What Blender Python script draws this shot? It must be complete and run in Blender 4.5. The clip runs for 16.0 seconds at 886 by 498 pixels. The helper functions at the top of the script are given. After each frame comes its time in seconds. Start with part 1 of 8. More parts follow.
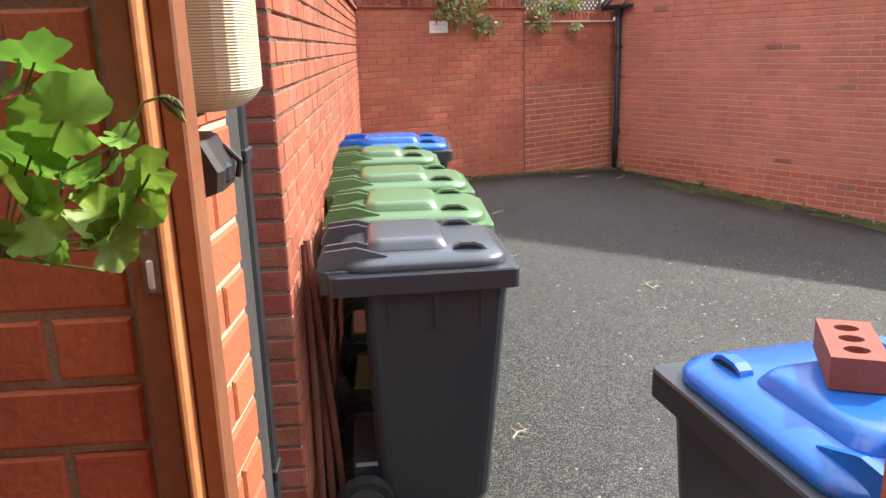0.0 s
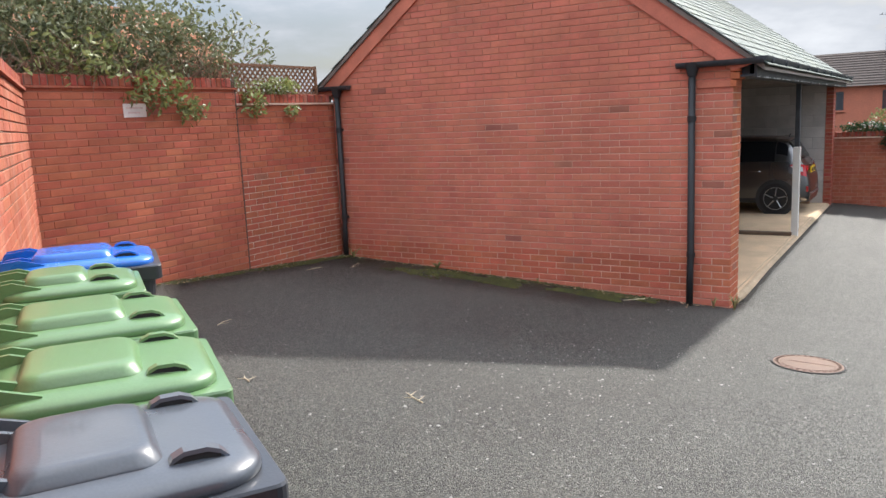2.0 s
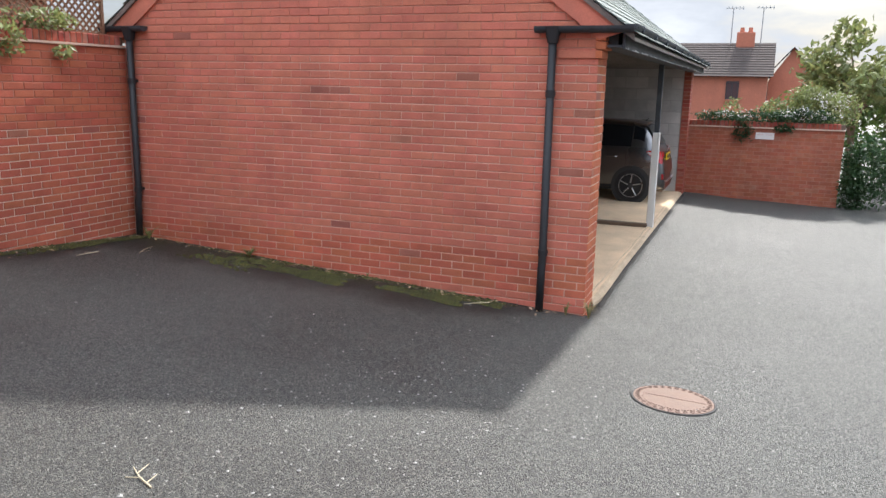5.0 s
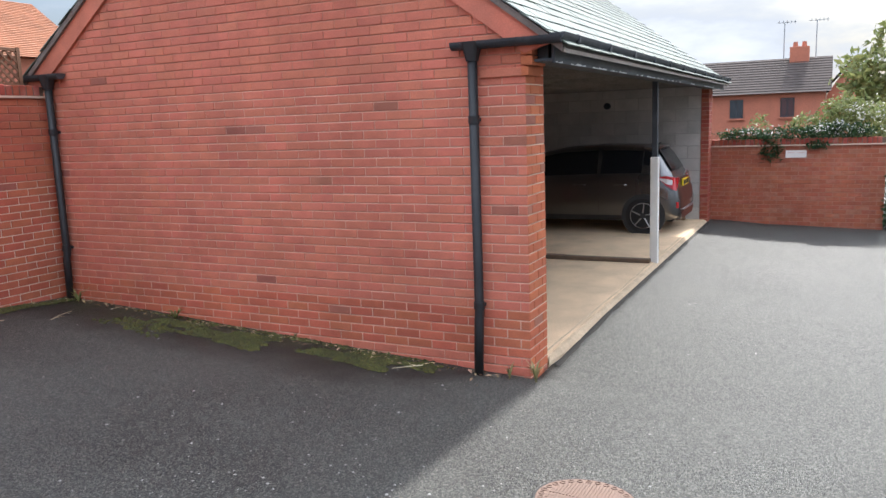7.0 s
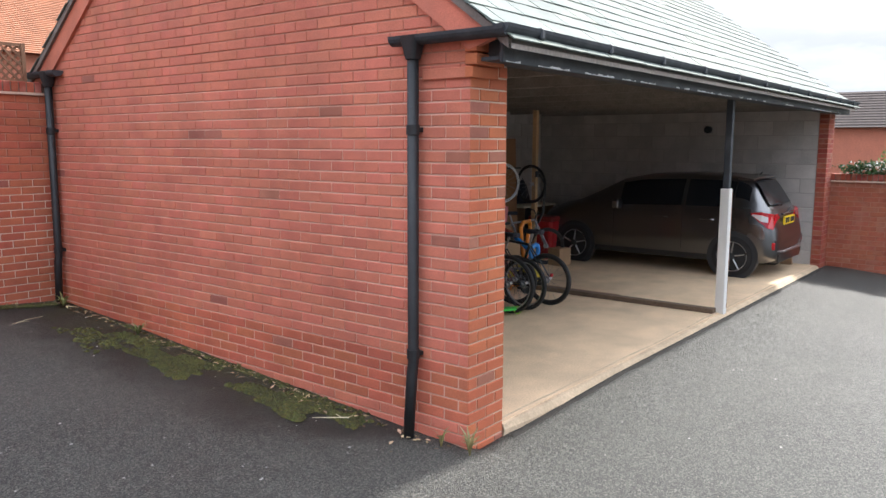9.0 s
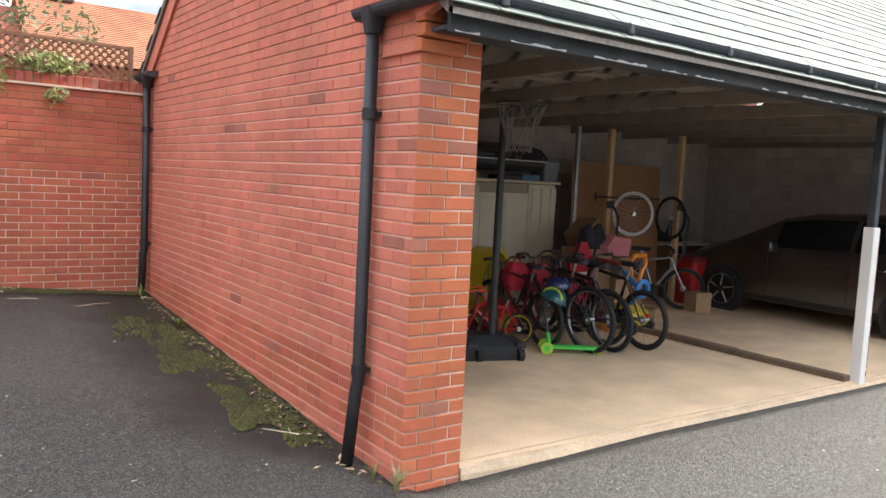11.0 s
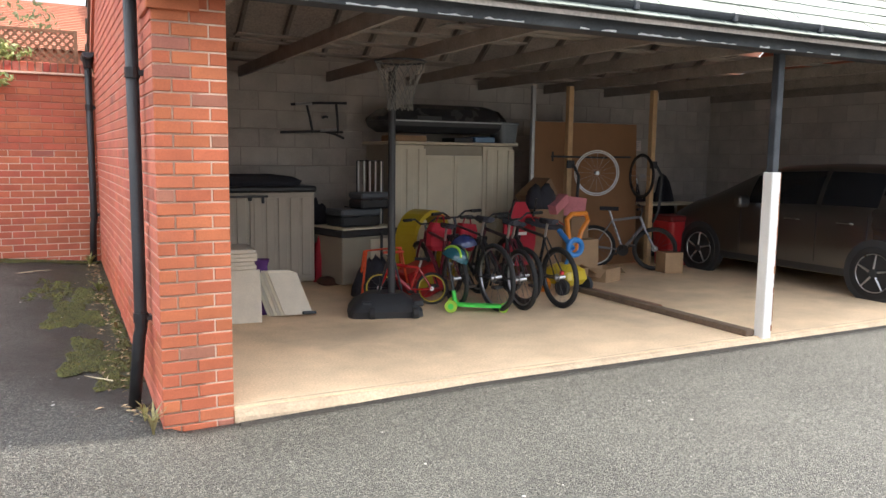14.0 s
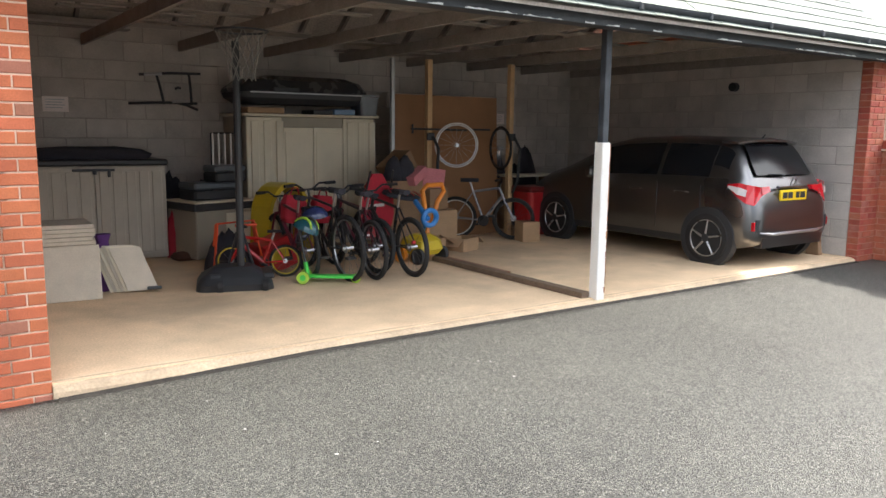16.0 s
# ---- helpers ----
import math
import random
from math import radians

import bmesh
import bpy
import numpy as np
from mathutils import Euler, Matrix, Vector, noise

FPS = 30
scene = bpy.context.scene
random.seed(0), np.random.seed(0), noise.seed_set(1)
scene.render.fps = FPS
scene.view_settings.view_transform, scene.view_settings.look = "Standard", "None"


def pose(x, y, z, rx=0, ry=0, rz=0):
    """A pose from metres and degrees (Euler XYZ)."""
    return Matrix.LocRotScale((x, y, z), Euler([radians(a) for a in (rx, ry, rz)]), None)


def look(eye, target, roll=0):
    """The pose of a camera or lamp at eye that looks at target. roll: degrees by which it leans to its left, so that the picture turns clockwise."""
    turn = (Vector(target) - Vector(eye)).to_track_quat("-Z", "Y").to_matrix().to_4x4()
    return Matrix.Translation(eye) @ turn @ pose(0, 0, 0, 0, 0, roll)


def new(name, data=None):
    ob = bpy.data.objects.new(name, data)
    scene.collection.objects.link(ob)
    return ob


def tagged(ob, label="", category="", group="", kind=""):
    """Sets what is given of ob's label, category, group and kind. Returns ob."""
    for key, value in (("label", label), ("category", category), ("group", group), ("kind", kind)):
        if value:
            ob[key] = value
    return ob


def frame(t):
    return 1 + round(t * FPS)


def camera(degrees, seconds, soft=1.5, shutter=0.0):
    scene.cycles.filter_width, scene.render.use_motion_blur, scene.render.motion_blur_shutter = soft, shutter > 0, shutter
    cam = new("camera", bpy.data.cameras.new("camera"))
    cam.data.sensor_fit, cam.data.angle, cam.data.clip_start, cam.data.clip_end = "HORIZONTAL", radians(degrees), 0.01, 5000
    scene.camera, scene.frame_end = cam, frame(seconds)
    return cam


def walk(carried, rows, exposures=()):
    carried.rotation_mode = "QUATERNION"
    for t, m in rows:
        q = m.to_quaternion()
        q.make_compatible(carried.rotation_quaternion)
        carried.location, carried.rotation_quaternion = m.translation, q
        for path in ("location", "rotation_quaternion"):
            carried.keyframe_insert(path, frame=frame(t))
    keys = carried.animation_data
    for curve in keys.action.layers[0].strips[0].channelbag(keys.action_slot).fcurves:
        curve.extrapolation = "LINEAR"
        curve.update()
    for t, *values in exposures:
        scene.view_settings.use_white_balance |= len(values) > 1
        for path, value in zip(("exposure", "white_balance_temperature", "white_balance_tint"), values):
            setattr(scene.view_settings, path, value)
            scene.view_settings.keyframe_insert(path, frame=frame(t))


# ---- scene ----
cam = camera(59.6, 16.0)
PATH = [
    (0, (0.303, 0.352, 1.871), (1.463, 1.9, 1.363), -1.8),
    (0.5, (0.448, 0.479, 1.857), (1.702, 1.96, 1.372), -3.3),
    (1, (0.626, 0.654, 1.866), (2.0, 2.059, 1.492), -2.6),
    (1.5, (0.77, 0.863, 1.858), (2.33, 2.074, 1.542), -2.2),
    (2, (0.902, 1.084, 1.862), (2.569, 2.137, 1.531), -2.6),
    (2.5, (1.069, 1.227, 1.818), (2.749, 2.214, 1.368), -2.5),
    (3, (1.298, 1.381, 1.815), (3.056, 2.203, 1.333), -1.7),
    (5.5, (2.708, 1.469, 1.795), (4.524, 2.199, 1.385), 1.4),
    (6, (3.041, 1.248, 1.785), (4.831, 2.06, 1.416), 2.0),
    (6.5, (3.434, 1.043, 1.77), (5.23, 1.852, 1.423), -0.4),
    (7, (3.809, 0.774, 1.742), (5.571, 1.662, 1.418), -2.1),
    (7.5, (4.178, 0.557, 1.738), (5.89, 1.543, 1.428), -2.0),
    (8, (4.586, 0.378, 1.735), (6.264, 1.43, 1.456), -0.8),
    (10.5, (6.759, -0.424, 1.456), (8.018, 1.113, 1.227), 1.7),
    (11, (7.089, -0.585, 1.404), (8.239, 1.042, 1.228), 3.0),
    (11.5, (7.286, -0.858, 1.374), (8.38, 0.809, 1.217), 2.8),
    (12, (7.485, -1.147, 1.364), (8.487, 0.574, 1.178), 2.7),
    (12.5, (7.83, -1.371, 1.356), (8.688, 0.425, 1.164), -1.6),
    (13, (8.207, -1.469, 1.34), (9.1, 0.306, 1.115), -2.3),
    (13.5, (8.544, -1.558, 1.317), (9.473, 0.193, 1.052), -0.6),
    (14, (8.747, -1.68, 1.299), (9.654, 0.086, 1.058), 0.7),
    (14.5, (8.829, -1.799, 1.275), (9.768, -0.048, 1.045), 0.8),
    (15, (8.968, -1.967, 1.268), (10.116, -0.348, 1.021), 0.4),
    (15.5, (9.042, -2.025, 1.291), (10.309, -0.503, 1.009), 0.6),
    (16, (9.054, -1.992, 1.268), (10.189, -0.373, 0.968), 0.7),
]
walk(cam, [(t, look(eye, target, roll)) for t, eye, target, roll in PATH],
     [(0, 1.08, 6500, 10.5), (1.0, 0.95, 6400, 10.5), (2.0, 0.88, 6350, 10.5), (3.0, 0.90, 6350, 10.5), (5.5, 1.06, 6150, 10.5), (8.0, 1.15, 6100, 10.5), (10.5, 1.46, 6550, 11.5), (13, 1.74, 6600, 10.5), (14.5, 1.86, 6650, 10.2), (16, 1.74, 6650, 10)])

# ---------- world, sun, exposure ----------
world = bpy.data.worlds.new("world")
scene.world = world
world.use_nodes = True
wn, wl = world.node_tree.nodes, world.node_tree.links
SUN_EL, SUN_AZ = radians(41.0), radians(-5.0)          # azimuth from +x towards -y
sky = wn.new("ShaderNodeTexSky")
sky.sky_type, sky.sun_disc = "NISHITA", False
sky.sun_elevation, sky.sun_rotation = SUN_EL, radians(90.0) - SUN_AZ
sky.air_density, sky.dust_density = 1.0, 2.5
co = wn.new("ShaderNodeTexCoord")
mp = wn.new("ShaderNodeMapping")
mp.inputs["Scale"].default_value = (1.0, 1.0, 3.2)
cl = wn.new("ShaderNodeTexNoise")
cl.inputs["Scale"].default_value, cl.inputs["Detail"].default_value, cl.inputs["Roughness"].default_value = 2.6, 7.0, 0.58
cr = wn.new("ShaderNodeValToRGB")
cr.color_ramp.elements[0].position, cr.color_ramp.elements[0].color = 0.36, (0, 0, 0, 1)
cr.color_ramp.elements[1].position, cr.color_ramp.elements[1].color = 0.56, (1, 1, 1, 1)
cc = wn.new("ShaderNodeValToRGB")
cc.color_ramp.elements[0].position, cc.color_ramp.elements[0].color = 0.42, (4.2, 4.6, 5.2, 1)
cc.color_ramp.elements[1].position, cc.color_ramp.elements[1].color = 0.72, (9.3, 9.5, 9.8, 1)
mx = wn.new("ShaderNodeMix")
mx.data_type = "RGBA"
wl.new(co.outputs["Generated"], mp.inputs["Vector"])
wl.new(mp.outputs["Vector"], cl.inputs["Vector"])
wl.new(cl.outputs["Fac"], cr.inputs["Fac"])
wl.new(cl.outputs["Fac"], cc.inputs["Fac"])
wl.new(cr.outputs["Color"], mx.inputs["Factor"])
wl.new(sky.outputs["Color"], mx.inputs["A"])
wl.new(cc.outputs["Color"], mx.inputs["B"])
# an overcast dome: dimmer towards the horizon
sx = wn.new("ShaderNodeSeparateXYZ")
wl.new(co.outputs["Generated"], sx.inputs["Vector"])
dome = wn.new("ShaderNodeMapRange")
dome.inputs["From Min"].default_value, dome.inputs["From Max"].default_value = 0.12, 0.8
dome.inputs["To Min"].default_value, dome.inputs["To Max"].default_value = 0.50, 2.0
wl.new(sx.outputs["Z"], dome.inputs["Value"])
vm_ = wn.new("ShaderNodeVectorMath")
vm_.operation = "SCALE"
wl.new(mx.outputs["Result"], vm_.inputs[0])
wl.new(dome.outputs["Result"], vm_.inputs["Scale"])
wl.new(vm_.outputs["Vector"], wn["Background"].inputs["Color"])
wn["Background"].inputs["Strength"].default_value = 0.115
sun = new("sun", bpy.data.lights.new("sun", "SUN"))
sun.data.energy, sun.data.angle, sun.data.color = 3.7, radians(2.0), (1.0, 0.95, 0.87)
sun.matrix_world = look(Vector((math.cos(SUN_EL) * math.cos(SUN_AZ), math.cos(SUN_EL) * math.sin(SUN_AZ), math.sin(SUN_EL))) * 30, (0, 0, 0))

# ---------- small geometry tools ----------


def BM():
    return bmesh.new()


def part(name, bm, material, parent=None, label="", smooth=False):
    me = bpy.data.meshes.new(name)
    if smooth:
        for f in bm.faces:
            f.smooth = True
    bm.to_mesh(me)
    bm.free()
    me.materials.append(material)
    ob = new(name, me)
    ob.parent = parent
    if label:
        tagged(ob, label)
    return ob


def thing(name, label, category, m=None, group="", kind=""):
    ob = new(name)
    ob.empty_display_size = 0.1
    if m is not None:
        ob.matrix_basis = m
    return tagged(ob, label, category, group, kind)


def box(bm, x0, y0, z0, x1, y1, z1, m=None, bevel=0.0):
    pts = [Vector((x, y, z)) for z in (z0, z1) for y in (y0, y1) for x in (x0, x1)]
    if m is not None:
        pts = [m @ p for p in pts]
    vs = [bm.verts.new(p) for p in pts]
    fs = [bm.faces.new([vs[i] for i in q]) for q in ((0, 2, 3, 1), (4, 5, 7, 6), (0, 1, 5, 4), (2, 6, 7, 3), (0, 4, 6, 2), (1, 3, 7, 5))]
    if bevel:
        es = {e for f in fs for e in f.edges}
        bmesh.ops.bevel(bm, geom=list(es), offset=bevel, segments=1, affect="EDGES", profile=0.5)
    return fs


def ring_frame(d):
    d = d.normalized()
    a = Vector((0, 0, 1)) if abs(d.z) < 0.9 else Vector((1, 0, 0))
    s = d.cross(a).normalized()
    return s, s.cross(d).normalized()


def tube(bm, pts, r, n=8, close=False):
    """A round tube along points; r is one radius or one for each point."""
    pts = [Vector(p) for p in pts]
    rings = []
    cnt = len(pts)
    s = None
    for i, p in enumerate(pts):
        if close:
            d = pts[(i + 1) % cnt] - pts[i - 1]
        else:
            d = pts[min(i + 1, cnt - 1)] - pts[max(i - 1, 0)]
        if s is None:
            s, t = ring_frame(d)
        else:
            dn = d.normalized()
            s = (s - dn * s.dot(dn)).normalized()
            t = s.cross(dn).normalized()
        rr = r[i] if isinstance(r, (list, tuple)) else r
        rings.append([bm.verts.new(p + rr * (math.cos(2 * math.pi * k / n) * s + math.sin(2 * math.pi * k / n) * t)) for k in range(n)])
    for i in range(cnt if close else cnt - 1):
        a, b = rings[i], rings[(i + 1) % cnt]
        for k in range(n):
            bm.faces.new((a[k], a[(k + 1) % n], b[(k + 1) % n], b[k]))
    if not close:
        bm.faces.new(rings[0][::-1])
        bm.faces.new(rings[-1])


def ring(bm, c, axis, R, r, n=28, k=8):
    s, t = ring_frame(Vector(axis))
    c = Vector(c)
    tube(bm, [c + R * (math.cos(2 * math.pi * i / n) * s + math.sin(2 * math.pi * i / n) * t) for i in range(n)], r, k, close=True)


def loft(bm, rings, cap=True):
    rs = [[bm.verts.new(p) for p in ring_] for ring_ in rings]
    n = len(rs[0])
    for a, b in zip(rs, rs[1:]):
        for k in range(n):
            bm.faces.new((a[k], a[(k + 1) % n], b[(k + 1) % n], b[k]))
    if cap:
        bm.faces.new(rs[0][::-1])
        bm.faces.new(rs[-1])


def rounded(w, d, r, z, n=4, cx=0.0, cy=0.0):
    """A rounded rectangle, counter-clockwise."""
    out = []
    for sx, sy, a0 in ((1, 1, 0), (-1, 1, 90), (-1, -1, 180), (1, -1, 270)):
        for i in range(n + 1):
            a = radians(a0 + 90 * i / n)
            out.append(Vector((cx + sx * (w / 2 - r) + r * math.cos(a), cy + sy * (d / 2 - r) + r * math.sin(a), z)))
    return out


def disc(bm, c, axis, R, h, n=24):
    s = Vector(axis).normalized() * (h / 2)
    tube(bm, [Vector(c) - s, Vector(c) + s], R, n)


def prism(bm, poly, m, depth):
    """A polygon in local x, z, thick along local y from 0 to depth."""
    a = [bm.verts.new(m @ Vector((x, 0, z))) for x, z in poly]
    b = [bm.verts.new(m @ Vector((x, depth, z))) for x, z in poly]
    bm.faces.new(a)
    bm.faces.new(b[::-1])
    n = len(poly)
    for i in range(n):
        bm.faces.new((a[i], b[i], b[(i + 1) % n], a[(i + 1) % n]))


# ---------- materials ----------


def mat(name, color, rough=0.6, metal=0.0, vary=0.12, scale=8.0, bump=0.15, fine=60.0, coat=0.0, stain=None, stain_amount=0.3, spec=0.5, per_object=0.0, bump_dist=0.004):
    """A surface with two scales of variation, grain in the relief and optional stains."""
    m = bpy.data.materials.new(name)
    m.use_nodes = True
    n, l = m.node_tree.nodes, m.node_tree.links
    b = n["Principled BSDF"]
    b.inputs["Roughness"].default_value, b.inputs["Metallic"].default_value = rough, metal
    b.inputs["Specular IOR Level"].default_value = spec
    b.inputs["Coat Weight"].default_value = coat
    tc = n.new("ShaderNodeTexCoord")
    big = n.new("ShaderNodeTexNoise")
    big.inputs["Scale"].default_value, big.inputs["Detail"].default_value = scale, 5.0
    small = n.new("ShaderNodeTexNoise")
    small.inputs["Scale"].default_value, small.inputs["Detail"].default_value = fine, 4.0
    where = tc.outputs["Object"]
    if per_object:
        # pieces that share one mesh take their grain from different spots
        oj, sh = n.new("ShaderNodeObjectInfo"), n.new("ShaderNodeVectorMath")
        sh.operation = "MULTIPLY_ADD"
        sh.inputs[1].default_value = (61.0, 47.0, 83.0)
        l.new(oj.outputs["Random"], sh.inputs[0])
        l.new(where, sh.inputs[2])
        where = sh.outputs["Vector"]
    l.new(where, big.inputs["Vector"])
    l.new(where, small.inputs["Vector"])
    base = n.new("ShaderNodeHueSaturation")
    base.inputs["Color"].default_value = (*color, 1)
    add = n.new("ShaderNodeMath")
    add.operation = "ADD"
    l.new(big.outputs["Fac"], add.inputs[0])
    l.new(small.outputs["Fac"], add.inputs[1])
    val = n.new("ShaderNodeMapRange")
    val.inputs["From Min"].default_value, val.inputs["From Max"].default_value = 0.6, 1.4
    val.inputs["To Min"].default_value, val.inputs["To Max"].default_value = 1 - vary * 1.5, 1 + vary * 1.5
    l.new(add.outputs["Value"], val.inputs["Value"])
    out = val.outputs["Result"]
    if per_object:
        gi, oi = n.new("ShaderNodeNewGeometry"), n.new("ShaderNodeObjectInfo")
        s1, s2, s3 = n.new("ShaderNodeMath"), n.new("ShaderNodeMath"), n.new("ShaderNodeMapRange")
        s1.operation, s2.operation = "ADD", "FRACT"
        l.new(gi.outputs["Random Per Island"], s1.inputs[0])
        l.new(oi.outputs["Random"], s1.inputs[1])
        l.new(s1.outputs["Value"], s2.inputs[0])
        s3.inputs["To Min"].default_value, s3.inputs["To Max"].default_value = 1 - per_object, 1 + per_object
        l.new(s2.outputs["Value"], s3.inputs["Value"])
        mu = n.new("ShaderNodeMath")
        mu.operation = "MULTIPLY"
        l.new(out, mu.inputs[0])
        l.new(s3.outputs["Result"], mu.inputs[1])
        out = mu.outputs["Value"]
        hue = n.new("ShaderNodeMapRange")
        hue.inputs["To Min"].default_value, hue.inputs["To Max"].default_value = 0.5 - 0.02 * per_object * 4, 0.5 + 0.015 * per_object * 4
        f2 = n.new("ShaderNodeMath")
        f2.operation = "FRACT"
        m7 = n.new("ShaderNodeMath")
        m7.operation, m7.inputs[1].default_value = "MULTIPLY", 7.31
        l.new(s2.outputs["Value"], m7.inputs[0])
        l.new(m7.outputs["Value"], f2.inputs[0])
        l.new(f2.outputs["Value"], hue.inputs["Value"])
        l.new(hue.outputs["Result"], base.inputs["Hue"])
    if per_object:
        # broad weathering that runs on from piece to piece
        ge, wx, wr_, mw = n.new("ShaderNodeNewGeometry"), n.new("ShaderNodeTexNoise"), n.new("ShaderNodeMapRange"), n.new("ShaderNodeMath")
        wx.inputs["Scale"].default_value, wx.inputs["Detail"].default_value, wx.inputs["Roughness"].default_value = 1.1, 6.0, 0.6
        l.new(ge.outputs["Position"], wx.inputs["Vector"])
        wr_.inputs["From Min"].default_value, wr_.inputs["From Max"].default_value = 0.3, 0.7
        wr_.inputs["To Min"].default_value, wr_.inputs["To Max"].default_value = 0.82, 1.17
        l.new(wx.outputs["Fac"], wr_.inputs["Value"])
        mw.operation = "MULTIPLY"
        l.new(out, mw.inputs[0])
        l.new(wr_.outputs["Result"], mw.inputs[1])
        out = mw.outputs["Value"]
    l.new(out, base.inputs["Value"])
    col = base.outputs["Color"]
    if stain:
        st = n.new("ShaderNodeTexNoise")
        st.inputs["Scale"].default_value, st.inputs["Detail"].default_value, st.inputs["Roughness"].default_value = scale * 0.35, 8.0, 0.65
        l.new(where, st.inputs["Vector"])
        ra = n.new("ShaderNodeMapRange")
        ra.inputs["From Min"].default_value, ra.inputs["From Max"].default_value = 0.5, 0.72
        ra.inputs["To Max"].default_value = stain_amount
        l.new(st.outputs["Fac"], ra.inputs["Value"])
        mi = n.new("ShaderNodeMix")
        mi.data_type = "RGBA"
        mi.inputs["B"].default_value = (*stain, 1)
        l.new(ra.outputs["Result"], mi.inputs["Factor"])
        l.new(col, mi.inputs["A"])
        col = mi.outputs["Result"]
    l.new(col, b.inputs["Base Color"])
    rr = n.new("ShaderNodeMapRange")
    rr.inputs["To Min"].default_value, rr.inputs["To Max"].default_value = max(0.03, rough - 0.12), min(1.0, rough + 0.12)
    l.new(big.outputs["Fac"], rr.inputs["Value"])
    l.new(rr.outputs["Result"], b.inputs["Roughness"])
    if bump:
        bp = n.new("ShaderNodeBump")
        bp.inputs["Strength"].default_value, bp.inputs["Distance"].default_value = bump, bump_dist
        l.new(small.outputs["Fac"], bp.inputs["Height"])
        l.new(bp.outputs["Normal"], b.inputs["Normal"])
    return m


BRICK = mat("orange_red_brick", (0.48, 0.142, 0.068), 0.88, vary=0.15, scale=5, bump=0.5, fine=130, per_object=0.06, stain=(0.40, 0.16, 0.10), stain_amount=0.3, spec=0.25)
BRICK_DARK = mat("dark_red_brick", (0.34, 0.085, 0.052), 0.88, vary=0.2, scale=9, bump=0.6, fine=130, per_object=0.13, stain=(0.45, 0.28, 0.22), stain_amount=0.5, spec=0.25)
BRICK_GABLE = mat("red_brick", (0.54, 0.178, 0.116), 0.88, vary=0.14, scale=5, bump=0.5, fine=120, per_object=0.06, stain=(0.40, 0.17, 0.12), stain_amount=0.3, spec=0.25)
BRICK_WALL = mat("weathered_red_brick", (0.37, 0.110, 0.060), 0.85, vary=0.22, scale=7, bump=0.7, fine=120, per_object=0.06, stain=(0.52, 0.33, 0.25), stain_amount=0.4, spec=0.3)
BRICK_BAND = mat("deep_red_brick", (0.48, 0.145, 0.082), 0.88, vary=0.15, scale=5, bump=0.5, fine=130, per_object=0.09, stain=(0.32, 0.12, 0.09), stain_amount=0.3, spec=0.25)
BRICK_GREY = mat("grey_brown_brick", (0.36, 0.14, 0.095), 0.9, vary=0.15, scale=6, bump=0.5, fine=130, per_object=0.12, spec=0.25)
# dark red brick, taken deeper to paint the shade on the garden wall's end
BRICK_END = mat("shade_darkened_brick", (0.25, 0.070, 0.046), 0.88, vary=0.25, scale=8, bump=0.6, fine=130, per_object=0.12, stain=(0.36, 0.24, 0.19), stain_amount=0.45, spec=0.25)
MORTAR_BROWN = mat("brown_mortar", (0.42, 0.35, 0.27), 0.95, vary=0.2, scale=5, bump=0.6, fine=200, stain=(0.22, 0.13, 0.09), stain_amount=0.4, spec=0.2)
MORTAR = mat("buff_mortar", (0.68, 0.50, 0.38), 0.95, vary=0.12, scale=4, bump=0.6, fine=200, stain=(0.40, 0.24, 0.18), stain_amount=0.4, spec=0.2)
MORTAR_CREAM = mat("cream_mortar", (0.70, 0.54, 0.43), 0.95, vary=0.15, scale=4, bump=0.6, fine=200, stain=(0.46, 0.25, 0.18), stain_amount=0.5, spec=0.2)
MORTAR_RED = mat("reddish_mortar", (0.44, 0.20, 0.14), 0.95, vary=0.14, scale=4, bump=0.6, fine=200, stain=(0.55, 0.38, 0.30), stain_amount=0.35, spec=0.2)
MORTAR_GABLE = mat("pinkish_mortar", (0.66, 0.42, 0.33), 0.95, vary=0.14, scale=2.5, bump=0.6, fine=200, stain=(0.44, 0.20, 0.14), stain_amount=0.6, spec=0.2)
MORTAR_DARK = mat("dark_raked_mortar", (0.16, 0.112, 0.085), 0.95, vary=0.2, scale=6, bump=0.6, fine=200, stain=(0.42, 0.30, 0.22), stain_amount=0.5, spec=0.2)
BLOCK = mat("grey_concrete_block", (0.48, 0.44, 0.40), 0.92, vary=0.12, scale=4, bump=0.6, fine=90, per_object=0.08, spec=0.25)
BLOCK_JOINT = mat("block_mortar", (0.40, 0.36, 0.325), 0.95, vary=0.1, scale=5, bump=0.4, fine=150, spec=0.2)
CONCRETE = mat("buff_concrete", (0.73, 0.54, 0.35), 0.9, vary=0.18, scale=2.2, bump=0.35, fine=70, stain=(0.40, 0.30, 0.21), stain_amount=0.6, spec=0.25)
BLACK_PVC = mat("black_plastic", (0.014, 0.015, 0.017), 0.55, vary=0.25, scale=9, bump=0.1, fine=60, stain=(0.06, 0.06, 0.06), stain_amount=0.3)
BLACK_PAINT = mat("weathered_black_paint", (0.035, 0.04, 0.047), 0.6, vary=0.25, scale=7, bump=0.3, fine=60, stain=(0.16, 0.17, 0.18), stain_amount=0.35)
WHITE_FLAKE = mat("flaking_white_paint", (0.62, 0.63, 0.63), 0.8, vary=0.15, scale=20, bump=0.4, fine=90)
WHITE_PAINT = mat("white_painted_steel", (0.78, 0.76, 0.71), 0.5, vary=0.05, scale=4, bump=0.15, fine=70, stain=(0.55, 0.36, 0.2), stain_amount=0.18)
RUST = mat("rust", (0.33, 0.13, 0.05), 0.9, vary=0.3, scale=20, bump=0.5, fine=120)
